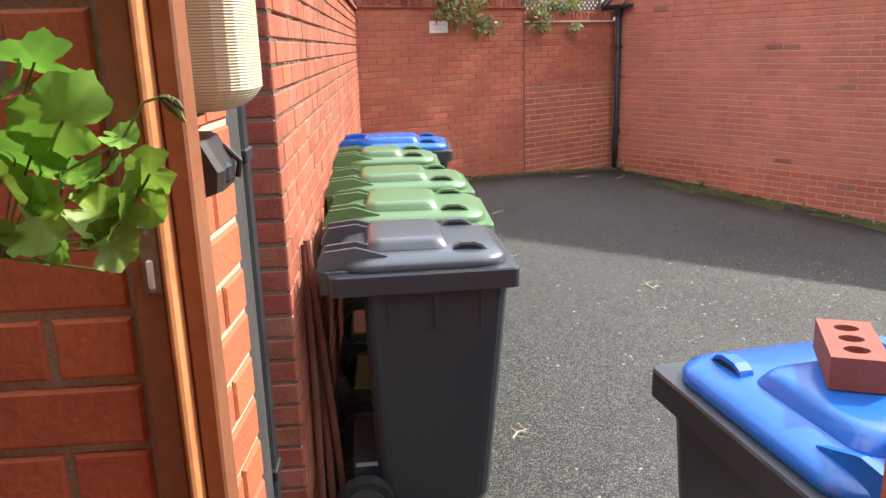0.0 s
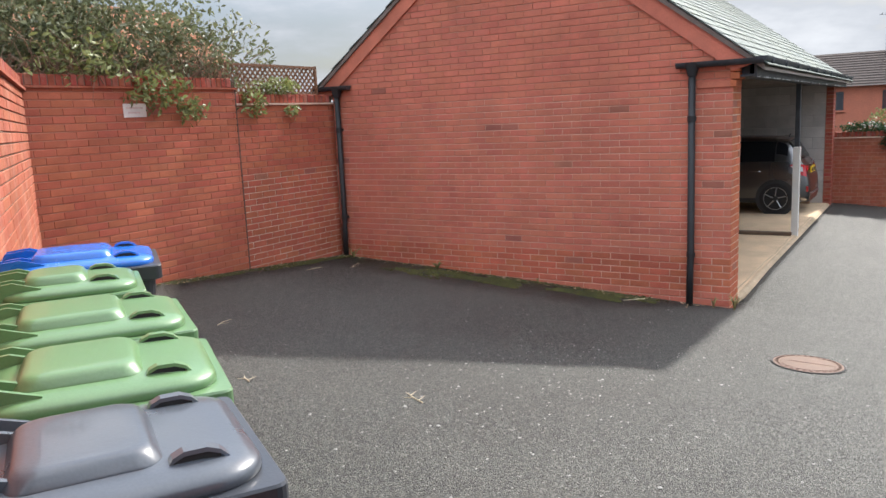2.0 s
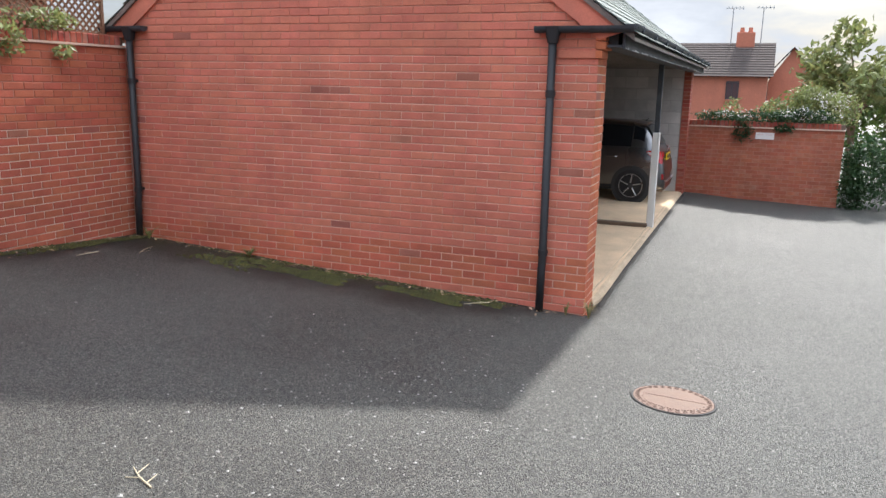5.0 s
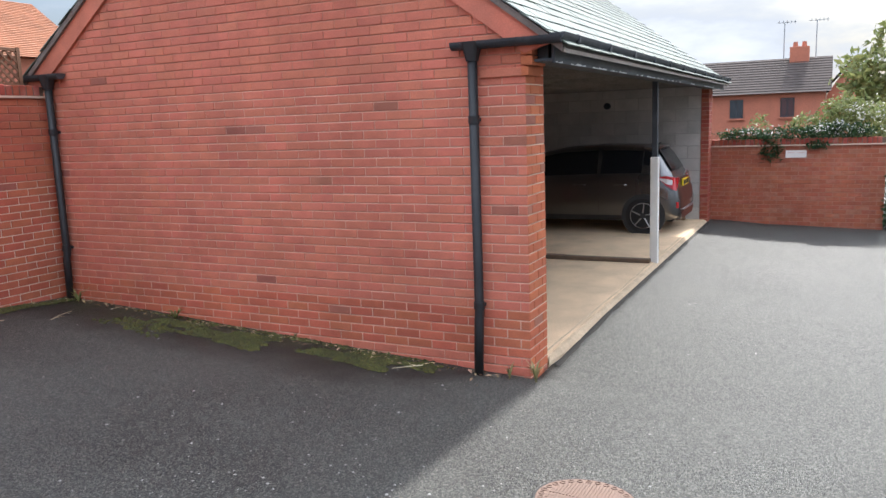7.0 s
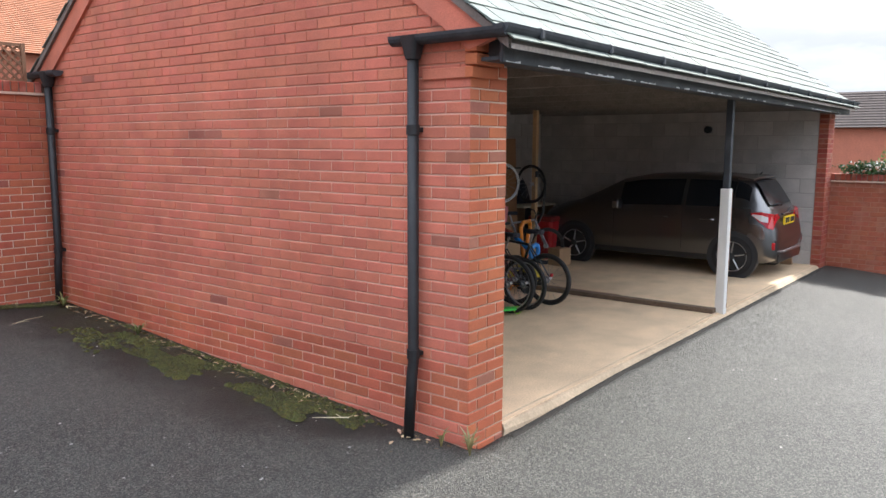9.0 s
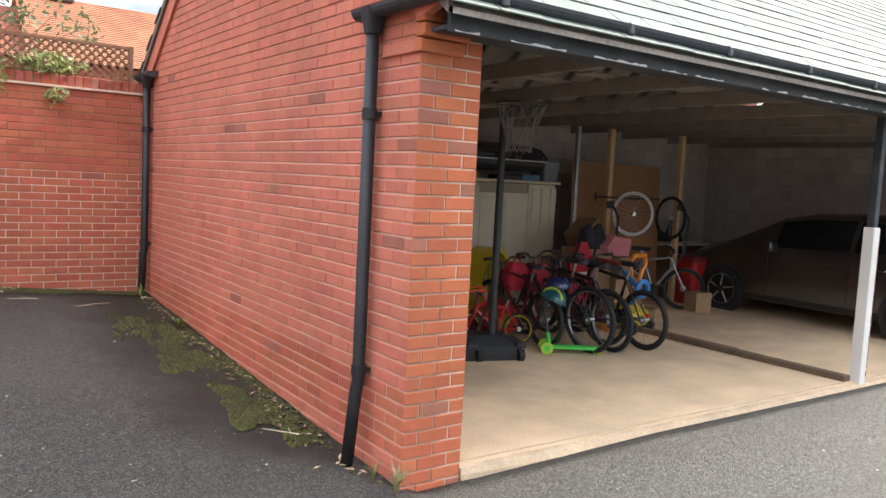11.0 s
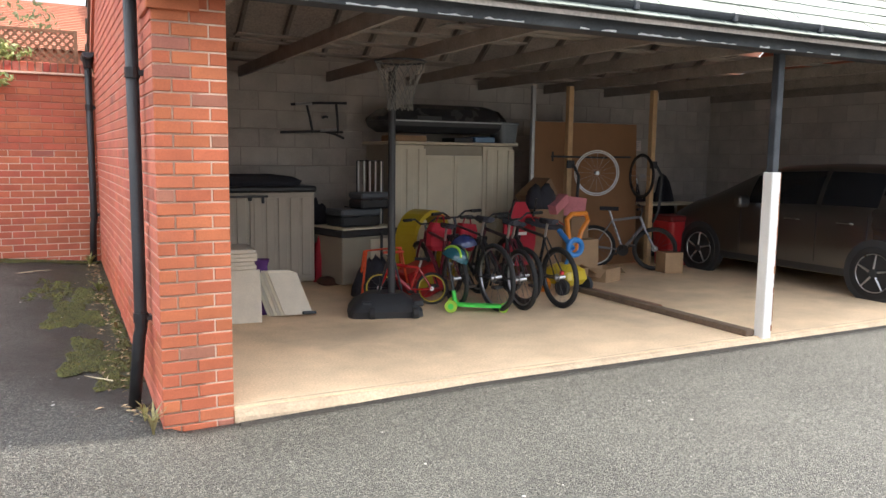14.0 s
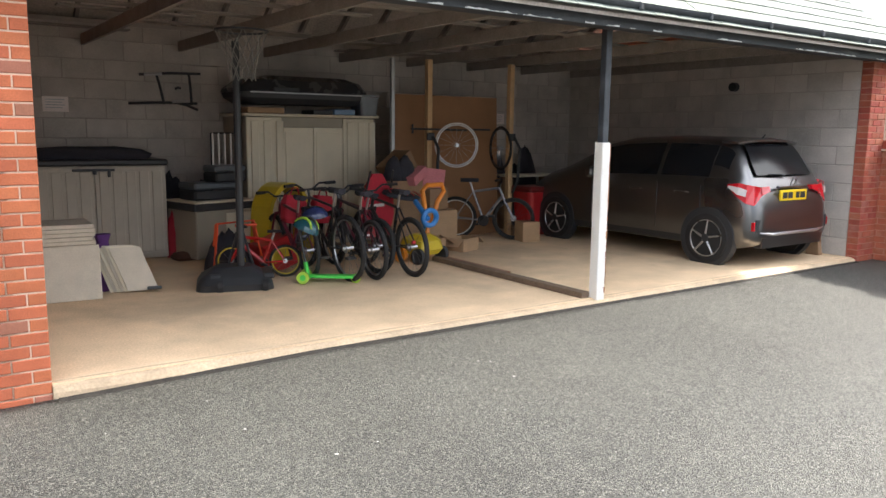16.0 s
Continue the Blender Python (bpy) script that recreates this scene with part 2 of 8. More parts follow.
ROOF_FELT = mat("brown_roofing_felt", (0.50, 0.44, 0.39), 0.95, vary=0.25, scale=1.5, bump=0.3, fine=40)
VERGE = mat("weathered_grey_verge", (0.17, 0.135, 0.115), 0.85, vary=0.25, scale=6, bump=0.4, fine=60)
SLATE = mat("grey_green_slate", (0.145, 0.17, 0.155), 0.82, vary=0.12, scale=3, bump=0.3, fine=60, spec=0.3, per_object=0.14, stain=(0.25, 0.27, 0.17), stain_amount=0.4)
TIMBER = mat("varnished_brown_timber", (0.27, 0.10, 0.045), 0.45, vary=0.18, scale=6, bump=0.2, fine=50, coat=0.2)
TIMBER_PALE = mat("bare_softwood", (0.56, 0.37, 0.20), 0.7, vary=0.14, scale=7, bump=0.25, fine=60)
TIMBER_DARK = mat("dark_roof_timber", (0.25, 0.225, 0.20), 0.85, vary=0.2, scale=6, bump=0.3, fine=60)
POST_DARK = mat("dark_weathered_timber", (0.045, 0.04, 0.038), 0.8, vary=0.25, scale=8, bump=0.4, fine=50, stain=(0.10, 0.09, 0.085), stain_amount=0.4)
GREY_STEEL = mat("galvanised_steel", (0.42, 0.43, 0.44), 0.45, 0.8, vary=0.1, scale=10, bump=0.1)
IRON = mat("rusty_cast_iron", (0.15, 0.092, 0.066), 0.75, 0.15, vary=0.15, scale=12, bump=0.5, fine=110, stain=(0.20, 0.12, 0.09), stain_amount=0.4)
SIGN_WHITE = mat("white_sign_plate", (0.78, 0.69, 0.65), 0.5, vary=0.04, scale=10, bump=0.0)
SIGN_INK = mat("pale_red_print", (0.70, 0.52, 0.48), 0.6, vary=0.1, scale=30, bump=0.0)
ROOF_TILE = mat("orange_clay_roof_tile", (0.37, 0.155, 0.09), 0.85, vary=0.12, scale=2, bump=0.3, fine=30, per_object=0.1)
ROOF_PINK = mat("pinkish_brown_tile", (0.42, 0.27, 0.20), 0.9, vary=0.12, scale=2, bump=0.3, fine=20)
ROOF_DARK = mat("dark_grey_roof_tile", (0.10, 0.083, 0.075), 0.97, vary=0.15, scale=2, bump=0.3, fine=30, spec=0.1)
RENDER_PINK = mat("salmon_brick_far", (0.48, 0.17, 0.105), 0.9, vary=0.1, scale=2, bump=0.3, fine=12)
DARK_GLASS = mat("dark_window_glass", (0.03, 0.04, 0.05), 0.08, vary=0.1, scale=2, bump=0.0)

# asphalt with pale stone chips
ASPHALT = mat("grey_asphalt", (0.041, 0.042, 0.036), 0.60, vary=0.5, scale=0.8, bump=1.0, fine=140, spec=0.45, bump_dist=0.018, stain=(0.080, 0.078, 0.066), stain_amount=0.6)
an, al = ASPHALT.node_tree.nodes, ASPHALT.node_tree.links
ab = an["Principled BSDF"]
vor = an.new("ShaderNodeTexVoronoi")
vor.inputs["Scale"].default_value = 140.0
atc = an.new("ShaderNodeTexCoord")
al.new(atc.outputs["Object"], vor.inputs["Vector"])
sep = an.new("ShaderNodeSeparateColor")
al.new(vor.outputs["Color"], sep.inputs["Color"])
chip = an.new("ShaderNodeMapRange")
chip.inputs["From Min"].default_value, chip.inputs["From Max"].default_value = 0.5, 1.0
chip.inputs["To Min"].default_value, chip.inputs["To Max"].default_value = 0.0, 0.75
al.new(sep.outputs["Red"], chip.inputs["Value"])
# each chip is a small raised pebble
peb = an.new("ShaderNodeBump")
peb.invert = True
peb.inputs["Strength"].default_value, peb.inputs["Distance"].default_value = 0.8, 0.010
al.new(vor.outputs["Distance"], peb.inputs["Height"])
al.new(ab.inputs["Normal"].links[0].from_socket, peb.inputs["Normal"])
al.new(peb.outputs["Normal"], ab.inputs["Normal"])
amx = an.new("ShaderNodeMix")
amx.data_type = "RGBA"
amx.inputs["B"].default_value = (0.24, 0.23, 0.20, 1)
old = ab.inputs["Base Color"].links[0].from_socket
al.new(chip.outputs["Result"], amx.inputs["Factor"])
al.new(old, amx.inputs["A"])
# dirt and moss gathered along the foot of the garage and boundary walls
ageo, asep = an.new("ShaderNodeNewGeometry"), an.new("ShaderNodeSeparateXYZ")
al.new(ageo.outputs["Position"], asep.inputs["Vector"])


def ramp_node(source, a, b, lo=0.0, hi=1.0):
    k = an.new("ShaderNodeMapRange")
    k.inputs["From Min"].default_value, k.inputs["From Max"].default_value = a, b
    k.inputs["To Min"].default_value, k.inputs["To Max"].default_value = lo, hi
    al.new(source, k.inputs["Value"])
    return k.outputs["Result"]


def math_node(op, a, b):
    k = an.new("ShaderNodeMath")
    k.operation = op
    al.new(a, k.inputs[0])
    al.new(b, k.inputs[1])
    return k.outputs["Value"]


def noise_node(scale, detail=6.0):
    k = an.new("ShaderNodeTexNoise")
    k.inputs["Scale"].default_value, k.inputs["Detail"].default_value, k.inputs["Roughness"].default_value = scale, detail, 0.65
    al.new(ageo.outputs["Position"], k.inputs["Vector"])
    return k.outputs["Fac"]


foot = math_node("MULTIPLY", math_node("MULTIPLY", ramp_node(asep.outputs["X"], 8.1, 9.15), ramp_node(asep.outputs["X"], 9.45, 9.35)), ramp_node(asep.outputs["Y"], 2.9, 4.0))
back = math_node("MULTIPLY", ramp_node(asep.outputs["Y"], 7.45, 8.05), ramp_node(asep.outputs["X"], 4.5, 6.5))
foot = math_node("MAXIMUM", foot, back)
dirt = ramp_node(math_node("ADD", foot, noise_node(2.2)), 0.62, 1.05, 0.0, 0.9)
green = ramp_node(math_node("ADD", ramp_node(foot, 0.0, 1.0, 0.0, 0.55), noise_node(3.1)), 0.84, 1.06, 0.0, 0.45)
for fac, tone in ((dirt, (0.026, 0.023, 0.018, 1)), (green, (0.045, 0.050, 0.010, 1))):
    k = an.new("ShaderNodeMix")
    k.data_type = "RGBA"
    k.inputs["B"].default_value = tone
    al.new(fac, k.inputs["Factor"])
    al.new(amx.outputs["Result"], k.inputs["A"])
    amx = k
al.new(amx.outputs["Result"], ab.inputs["Base Color"])

# ---------- the lie of the land ----------
E0, HEAD = Vector((0.303, 0.352)), radians(33.2)
FLOOR = -0.20


def uv(u, v, z=0.0):
    """A place by metres along the garden wall (u) and out from it (v)."""
    s, c = math.sin(HEAD), math.cos(HEAD)
    return Vector((E0.x + s * u + c * v, E0.y + c * u - s * v, z))


def uvm(u, v, z=0.0, turn=0.0):
    """A pose there; at turn 0 its x axis runs along v and its y axis along u."""
    p = uv(u, v, z)
    return pose(p.x, p.y, p.z, 0, 0, -math.degrees(HEAD) + turn)


def ground_z(x, y):
    z = -0.29 + 0.07 * min(max(0.0, 9.28 - x), 12.0) + (0.03 * max(y, -12.0) - 0.072 if y < 2.4 else 0.0)
    if y > 2.4 and x < 9.36:
        z += 0.058 * min(y - 2.4, 8.0)
    if y > 2.79 and x > 9.36:
        z -= 0.15
    elif x > 9.5:
        q, r = min(1.0, (x - 9.5) / 1.8), min(max(0.0, (y - 1.7) / 1.0), 1.0)
        z += 0.042 * q * r * r * (3 - 2 * r)
    return z


# ---------- laid masonry ----------
BRICK_MESH = {}


def brick_faces(l, h, d, c, x=0.0, y=0.0, z=0.0):
    vs = [(x + c, y, z + c), (x + l - c, y, z + c), (x + l - c, y, z + h - c), (x + c, y, z + h - c),
          (x, y + c, z), (x + l, y + c, z), (x + l, y + c, z + h), (x, y + c, z + h),
          (x, y + d, z), (x + l, y + d, z), (x + l, y + d, z + h), (x, y + d, z + h)]
    fs = [(0, 1, 2, 3)]
    for i in range(4):
        j = (i + 1) % 4
        fs += [(i, i + 4, j + 4, j), (i + 4, i + 8, j + 8, j + 4)]
    return vs, fs


def lay(parent, m, rows, material, names=("brick", "brickwork"), depth=0.05, chamfer=0.004, near=None, odd=None, odd_rate=0.0, seed=1, limit=290, jitter=0.0015, spots=()):
    """Lays pieces (x, z, length, height) on the wall face m (local x along, y into the wall, z up): those inside `near` one by one, the rest joined."""
    rng = random.Random(seed)
    joined = {}
    count = 0
    for x, z, l, h in rows:
        k = odd if odd is not None and rng.random() < odd_rate else material
        if any(x <= a <= x + l and z - 0.005 <= b <= z + h + 0.005 for a, b in spots):
            k = BRICK_GREY
        y = rng.uniform(-jitter, jitter)
        if near is not None and count < limit and near(x + l / 2, z + h / 2):
            key = (round(l, 3), round(h, 3), depth, chamfer, k.name)
            if key not in BRICK_MESH:
                me = bpy.data.meshes.new(names[0])
                me.from_pydata(*brick_faces(l, h, depth, chamfer)[:1], [], brick_faces(l, h, depth, chamfer)[1])
                me.materials.append(k)
                BRICK_MESH[key] = me
            ob = new(names[0], BRICK_MESH[key])
            ob.parent = parent
            ob.matrix_basis = m @ Matrix.Translation((x, y, z))
            count += 1
        else:
            vs, fs = joined.setdefault(k.name, ([], []))
            a, b = brick_faces(l, h, depth, chamfer, x, y, z)
            o = len(vs)
            vs += [m @ Vector(p) for p in a]
            fs += [tuple(i + o for i in f) for f in b]
    for kname, (vs, fs) in joined.items():
        me = bpy.data.meshes.new(names[1])
        me.from_pydata(vs, [], fs)
        me.materials.append(bpy.data.materials[kname])
        ob = new(names[1], me)
        ob.parent = parent
        tagged(ob, kind="stuff")


def stretcher(length, z0, z1, l=0.215, h=0.065, j=0.010, top=None, shift=0.0):
    """Half-bond courses over length, cut at both ends and under the line top(x)."""
    out = []
    z, i = z0, 0
    while z + 0.02 < z1:
        hh = min(h, z1 - z)
        x = -((l + j) / 2 if i % 2 else 0.0) - shift
        while x < length:
            a, b = max(x, 0.0), min(x + l, length)
            if b - a > 0.03:
                if top is None:
                    out.append((a, z, b - a, hh))
                else:
                    need = z + hh
                    # cut the brick back to where it fits under the slope
                    steps = [a + (b - a) * q / 12 for q in range(13)]
                    ok = [q for q in steps if top(q) >= need]
                    if ok and ok[-1] - ok[0] > 0.03:
                        out.append((ok[0], z, ok[-1] - ok[0], hh))
            x += l + j
        z += h + j
        i += 1
    return out


def face(px, py, ax, ay):
    """A wall face through (px, py) running along (ax, ay); local y goes into the wall."""
    d = Vector((ax, ay)).normalized()
    m = Matrix.Identity(4)
    m.col[0] = (d.x, d.y, 0, 0)
    m.col[1] = (-d.y, d.x, 0, 0)
    m.col[3] = (px, py, 0, 1)
    return m


def wall(name, label, m, length, z0, z1, thick, material, rake=0.006, poly=None):
    """The body of a wall in its mortar; the bricks lie on it."""
    bm = BM()
    if poly is None:
        box(bm, 0, rake, z0, length, thick, z1, m)
    else:
        prism(bm, poly, m @ Matrix.Translation((0, rake, 0)), thick - rake)
    ob = part(name, bm, material)
    return tagged(ob, label, "wall", kind="structure")


# ---------- ground ----------
xs = [-400, -150, -60, -25, -12, -6, -3] + [-2 + 0.33 * i for i in range(35)] + [9.33, 9.39] + [9.7 + 0.4 * i for i in range(28)] + [24, 30, 45, 80, 160, 400]
ys = [-400, -150, -60, -30, -18, -12] + [-9 + 0.4 * i for i in range(29)] + [2.4, 2.72, 2.785, 2.795] + [3.1 + 0.4 * i for i in range(15)] + [10, 14, 25, 60, 160, 400]
xs, ys = sorted(xs), sorted(ys)
gv, gf = [], []
for iy, y in enumerate(ys):
    for ix, x in enumerate(xs):
        n = 0.012 * noise.noise((x * 0.5, y * 0.5, 3.1)) + 0.005 * noise.noise((x * 1.9, y * 1.9, 7.7)) if -3 < x < 20 else 0.0
        if 9.0 < x < 19 and 2.0 < y < 3.2:
            n *= 0.3
        gv.append((x, y, ground_z(x, y) + n))
        if ix and iy:
            k, w = iy * len(xs) + ix, len(xs)
            gf.append((k - w - 1, k - w, k, k - 1))
gme = bpy.data.meshes.new("ground")
gme.from_pydata(gv, [], gf)
gme.materials.append(ASPHALT)
for p in gme.polygons:
    p.use_smooth = True
tagged(new("ground", gme), "worn grey asphalt yard sloping down to the garage", "ground", kind="structure")

# ---------- garage ----------
GX0, GX1, GY0, GY1 = 9.28, 19.05, 2.80, 8.05
BX = 18.575            # inner face of the far side wall
PIER = 0.40
RIDGE_Y, RIDGE_Z, EAVE_Z = 5.45, 4.43, 2.34
SLOPE = (RIDGE_Z - EAVE_Z) / (RIDGE_Y - 2.62)


def roof_z(y):
    return RIDGE_Z - SLOPE * abs(y - RIDGE_Y)


def gable_top(x):
    return roof_z(GY1 - x) - 0.06


gm = face(GX0, GY1, 0, -1)
L = GY1 - GY0
gable = wall("wall_gable", "red brick gable end wall of the carport garage", gm, L - 0.006, -0.4, 2.4, 0.24, MORTAR_GABLE,
             poly=[(0, -0.4), (L - 0.006, -0.4), (L - 0.006, 2.07), (0, 2.07)])
wall("wall_gable_top", "upper part of the gable with flush red mortar", gm, L - 0.006, -0.4, 2.4, 0.24, MORTAR_RED,
     poly=[(0, 2.0702), (L - 0.006, 2.0702), (L - 0.006, gable_top(L)), (GY1 - RIDGE_Y, gable_top(GY1 - RIDGE_Y)), (0, gable_top(0))])
# pier at the front corner, 2 bricks wide, and the far one
pm = face(GX0 + 0.009, GY0, 1, 0)
pier = wall("wall_pier_near", "orange red brick pier at the garage corner", pm, PIER - 0.012, -0.4, 2.30, 0.45, MORTAR)
fm = face(BX - 0.005, GY0 - 0.04, 1, 0)
pier_far = wall("wall_pier_far", "red brick pier at the far end of the garage", fm, 0.375, -0.4, 2.30, 0.14, MORTAR_RED)


def pier_rows(w, z0, z1):
    out, z, i = [], z0, 0
    while z + 0.02 < z1:
        h = min(0.065, z1 - z)
        s = w / 0.44
        cuts = [(0, 0.215), (0.225, 0.215)] if i % 2 else [(0, 0.1025), (0.1125, 0.215), (0.3375, 0.1025)]
        out += [(a * s, z, b * s, h) for a, b in cuts]
        z += 0.075
        i += 1
    return out


# garage floor slab with a worn lip
bm = BM()
box(bm, GX0 + 0.24, GY0 + 0.02, -0.45, BX + 0.1, GY1 - 0.2, FLOOR)
part_ob = part("floor_garage", bm, CONCRETE)
tagged(part_ob, "buff concrete garage floor slab with a worn edge", "floor", kind="structure")
bm = BM()
nx = 60
rows_ = [(-0.060, -0.095), (-0.050, -0.050), (-0.012, -0.012), (0.06, 0.0035)]
vv = []
for i in range(nx + 1):
    x = GX0 + PIER + (BX - 0.006 - GX0 - PIER) * i / nx
    w = 0.016 * noise.noise((x * 2.3, 0.3, 1.0)) + 0.008 * noise.noise((x * 9, 0.3, 4.0))
    k = min(1.0, 0.2 + 2.5 * i / nx * (BX - GX0 - PIER))          # the ramp dies away against the pier
    vv.append([bm.verts.new((x, GY0 + (dy if dy > 0 else dy * k) + w * k, FLOOR + dz)) for dy, dz in rows_])
for a, b in zip(vv, vv[1:]):
    for k in range(3):
        bm.faces.new((a[k], b[k], b[k + 1], a[k + 1]))
lip = part("floor_edge", bm, mat("pale_concrete_edge", (0.57, 0.43, 0.29), 0.9, vary=0.2, scale=6, bump=0.5, fine=60, stain=(0.40, 0.30, 0.2), stain_amount=0.5, spec=0.25))
tagged(lip, "chipped pale concrete edge of the garage floor", "floor edge", kind="structure")

# dirt along the foot of the slab, its dark strip also painting the gap's shadow
bm = BM()
vv = []
for i in range(121):
    x = GX0 + PIER + 0.02 + (BX - 0.04 - GX0 - PIER) * i / 120
    w = 0.022 + 0.018 * noise.noise((x * 3.1, 2.0, 0.0)) + 0.010 * noise.noise((x * 13, 5.0, 0.0))
    y1 = GY0 - 0.058
    vv.append([bm.verts.new((x, y, ground_z(x, 2.70) + dz)) for y, dz in ((y1 - max(0.004, w) - 0.012, 0.001), (y1 - max(0.004, w) * 0.4, 0.010), (y1 + 0.012, 0.014))])
for a, b in zip(vv, vv[1:]):
    for k in range(2):
        bm.faces.new((a[k], b[k], b[k + 1], a[k + 1]))
tagged(part("dirt_shade_line", bm, mat("dark_dirt_and_shade", (0.035, 0.03, 0.024), 0.95, vary=0.4, scale=12, bump=0.8, fine=90)), "dark dirt and painted gap shadow along the slab edge", "dirt", kind="stuff")

# inner walls of concrete block
bw = wall("wall_garage_back", "bare concrete block back wall inside the garage", face(GX0 + 0.24, GY1 - 0.2, 1, 0), BX + 0.1 - GX0 - 0.24, -0.4, 2.5, 0.1, BLOCK_JOINT)
rw = wall("wall_garage_right", "bare concrete block side wall inside the garage", face(BX, GY1 - 0.2, 0, -1), GY1 - 0.2 - GY0 - 0.102, -0.4, 2.5, 0.1, BLOCK_JOINT)
lw = wall("wall_garage_left", "bare concrete block inner face of the gable", face(GX0 + 0.245, GY0 + 0.45, 0, 1), GY1 - GY0 - 0.66, -0.4, 2.4, 0.05, BLOCK)
bm = BM()
prism(bm, [(y, z) for y, z in ((GY0 + 0.1, 2.2), (GY1 - 0.1, 2.2), (RIDGE_Y, roof_z(RIDGE_Y) - 0.08))], Matrix(((0, 1, 0, GX1 - 0.2), (1, 0, 0, 0), (0, 0, 1, 0), (0, 0, 0, 1))), 0.2)
tagged(part("wall_gable_far", bm, BRICK_GABLE), "red brick far gable end of the garage", "wall", kind="structure")
bm = BM()
box(bm, GX0 + 0.245, GY1 - 0.1, -0.4, GX1, GY1 - 0.004, 2.42)
box(bm, BX + 0.1, GY0 + 0.31, -0.4, GX1 - 0.004, GY1 - 0.1, 2.2)
tagged(part("wall_garage_outer", bm, BRICK_GABLE), "red brick outer leaf of the garage", "wall", kind="structure")

# roof: boarding, slates, ridge
bm = BM()
for y0 in (2.50, 2 * RIDGE_Y - 2.50):
    s = Matrix.Identity(4)
    a, b = (GX0 - 0.05, y0, roof_z(y0) - 0.05), (GX1 + 0.05, RIDGE_Y, RIDGE_Z - 0.05)
    lo = [bm.verts.new(p) for p in ((a[0], a[1], a[2]), (b[0], a[1], a[2]), (b[0], b[1], b[2]), (a[0], b[1], b[2]))]
    hi = [bm.verts.new(p) for p in ((a[0], a[1], a[2] + 0.03), (b[0], a[1], a[2] + 0.03), (b[0], b[1], b[2] + 0.03), (a[0], b[1], b[2] + 0.03))]
    bm.faces.new(lo)
    bm.faces.new(hi)
    for i in range(4):
        bm.faces.new((lo[i], lo[(i + 1) % 4], hi[(i + 1) % 4], hi[i]))
roof = tagged(part("roof_garage", bm, ROOF_FELT), "slate covered pitched garage roof", "roof", kind="structure")
slen = math.hypot(RIDGE_Y - 2.46, roof_z(RIDGE_Y) - roof_z(2.46))
ang = math.atan(SLOPE)
sm_front = Matrix.Translation((GX0 - 0.07, 2.46, roof_z(2.46) + 0.012)) @ Matrix.Rotation(ang, 4, "X")
sm_back = Matrix.Translation((GX1 + 0.07, 2 * RIDGE_Y - 2.46, roof_z(2.46) + 0.012)) @ Matrix.Rotation(math.pi, 4, "Z") @ Matrix.Rotation(ang, 4, "X")


def slates(parent, m, near, seed):
    rng = random.Random(seed)
    gauge, wid, lenx = 0.195, 0.30, GX1 - GX0 + 0.14
    me = bpy.data.meshes.new("slate")
    g = 0.24

    def verts(x, y, w, t, lift):
        return [Vector(p) for p in ((x, y, lift), (x + w, y, lift), (x + w, y, lift + t), (x, y, lift + t), (x, y + g, 0), (x + w, y + g, 0), (x + w, y + g, t), (x, y + g, t))]

    fc = [(0, 1, 2, 3), (3, 2, 6, 7), (0, 3, 7, 4), (1, 5, 6, 2), (0, 4, 5, 1)]
    me.from_pydata(verts(0, 0, wid - 0.006, 0.008, 0.010), [], fc)
    me.materials.append(SLATE)
    vs, fs, count = [], [], 0
    r = 0
    while r * gauge < slen - 0.1:
        x = -(wid / 2 if r % 2 else 0.0)
        while x < lenx:
            a, b = max(x, 0), min(x + wid - 0.006, lenx)
            if b - a > 0.05:
                if near and count < 290 and x < 6.2 and abs(b - a - wid + 0.006) < 1e-5:
                    ob = new("slate", me)
                    ob.parent = parent
                    ob.matrix_basis = m @ Matrix.Translation((a, r * gauge, rng.uniform(0, 0.004))) @ Matrix.Rotation(rng.uniform(-0.012, 0.012), 4, "Z")
                    count += 1
                else:
                    o = len(vs)
                    vs += [m @ p for p in verts(a, r * gauge + rng.uniform(-0.004, 0.004), b - a, 0.008, 0.010 + rng.uniform(0, 0.003))]
                    fs += [tuple(i + o for i in f) for f in fc]
            x += wid
        r += 1
    mm = bpy.data.meshes.new("slating")
    mm.from_pydata(vs, [], fs)
    mm.materials.append(SLATE)
    ob = new("slating", mm)
    ob.parent = parent
    tagged(ob, kind="stuff")


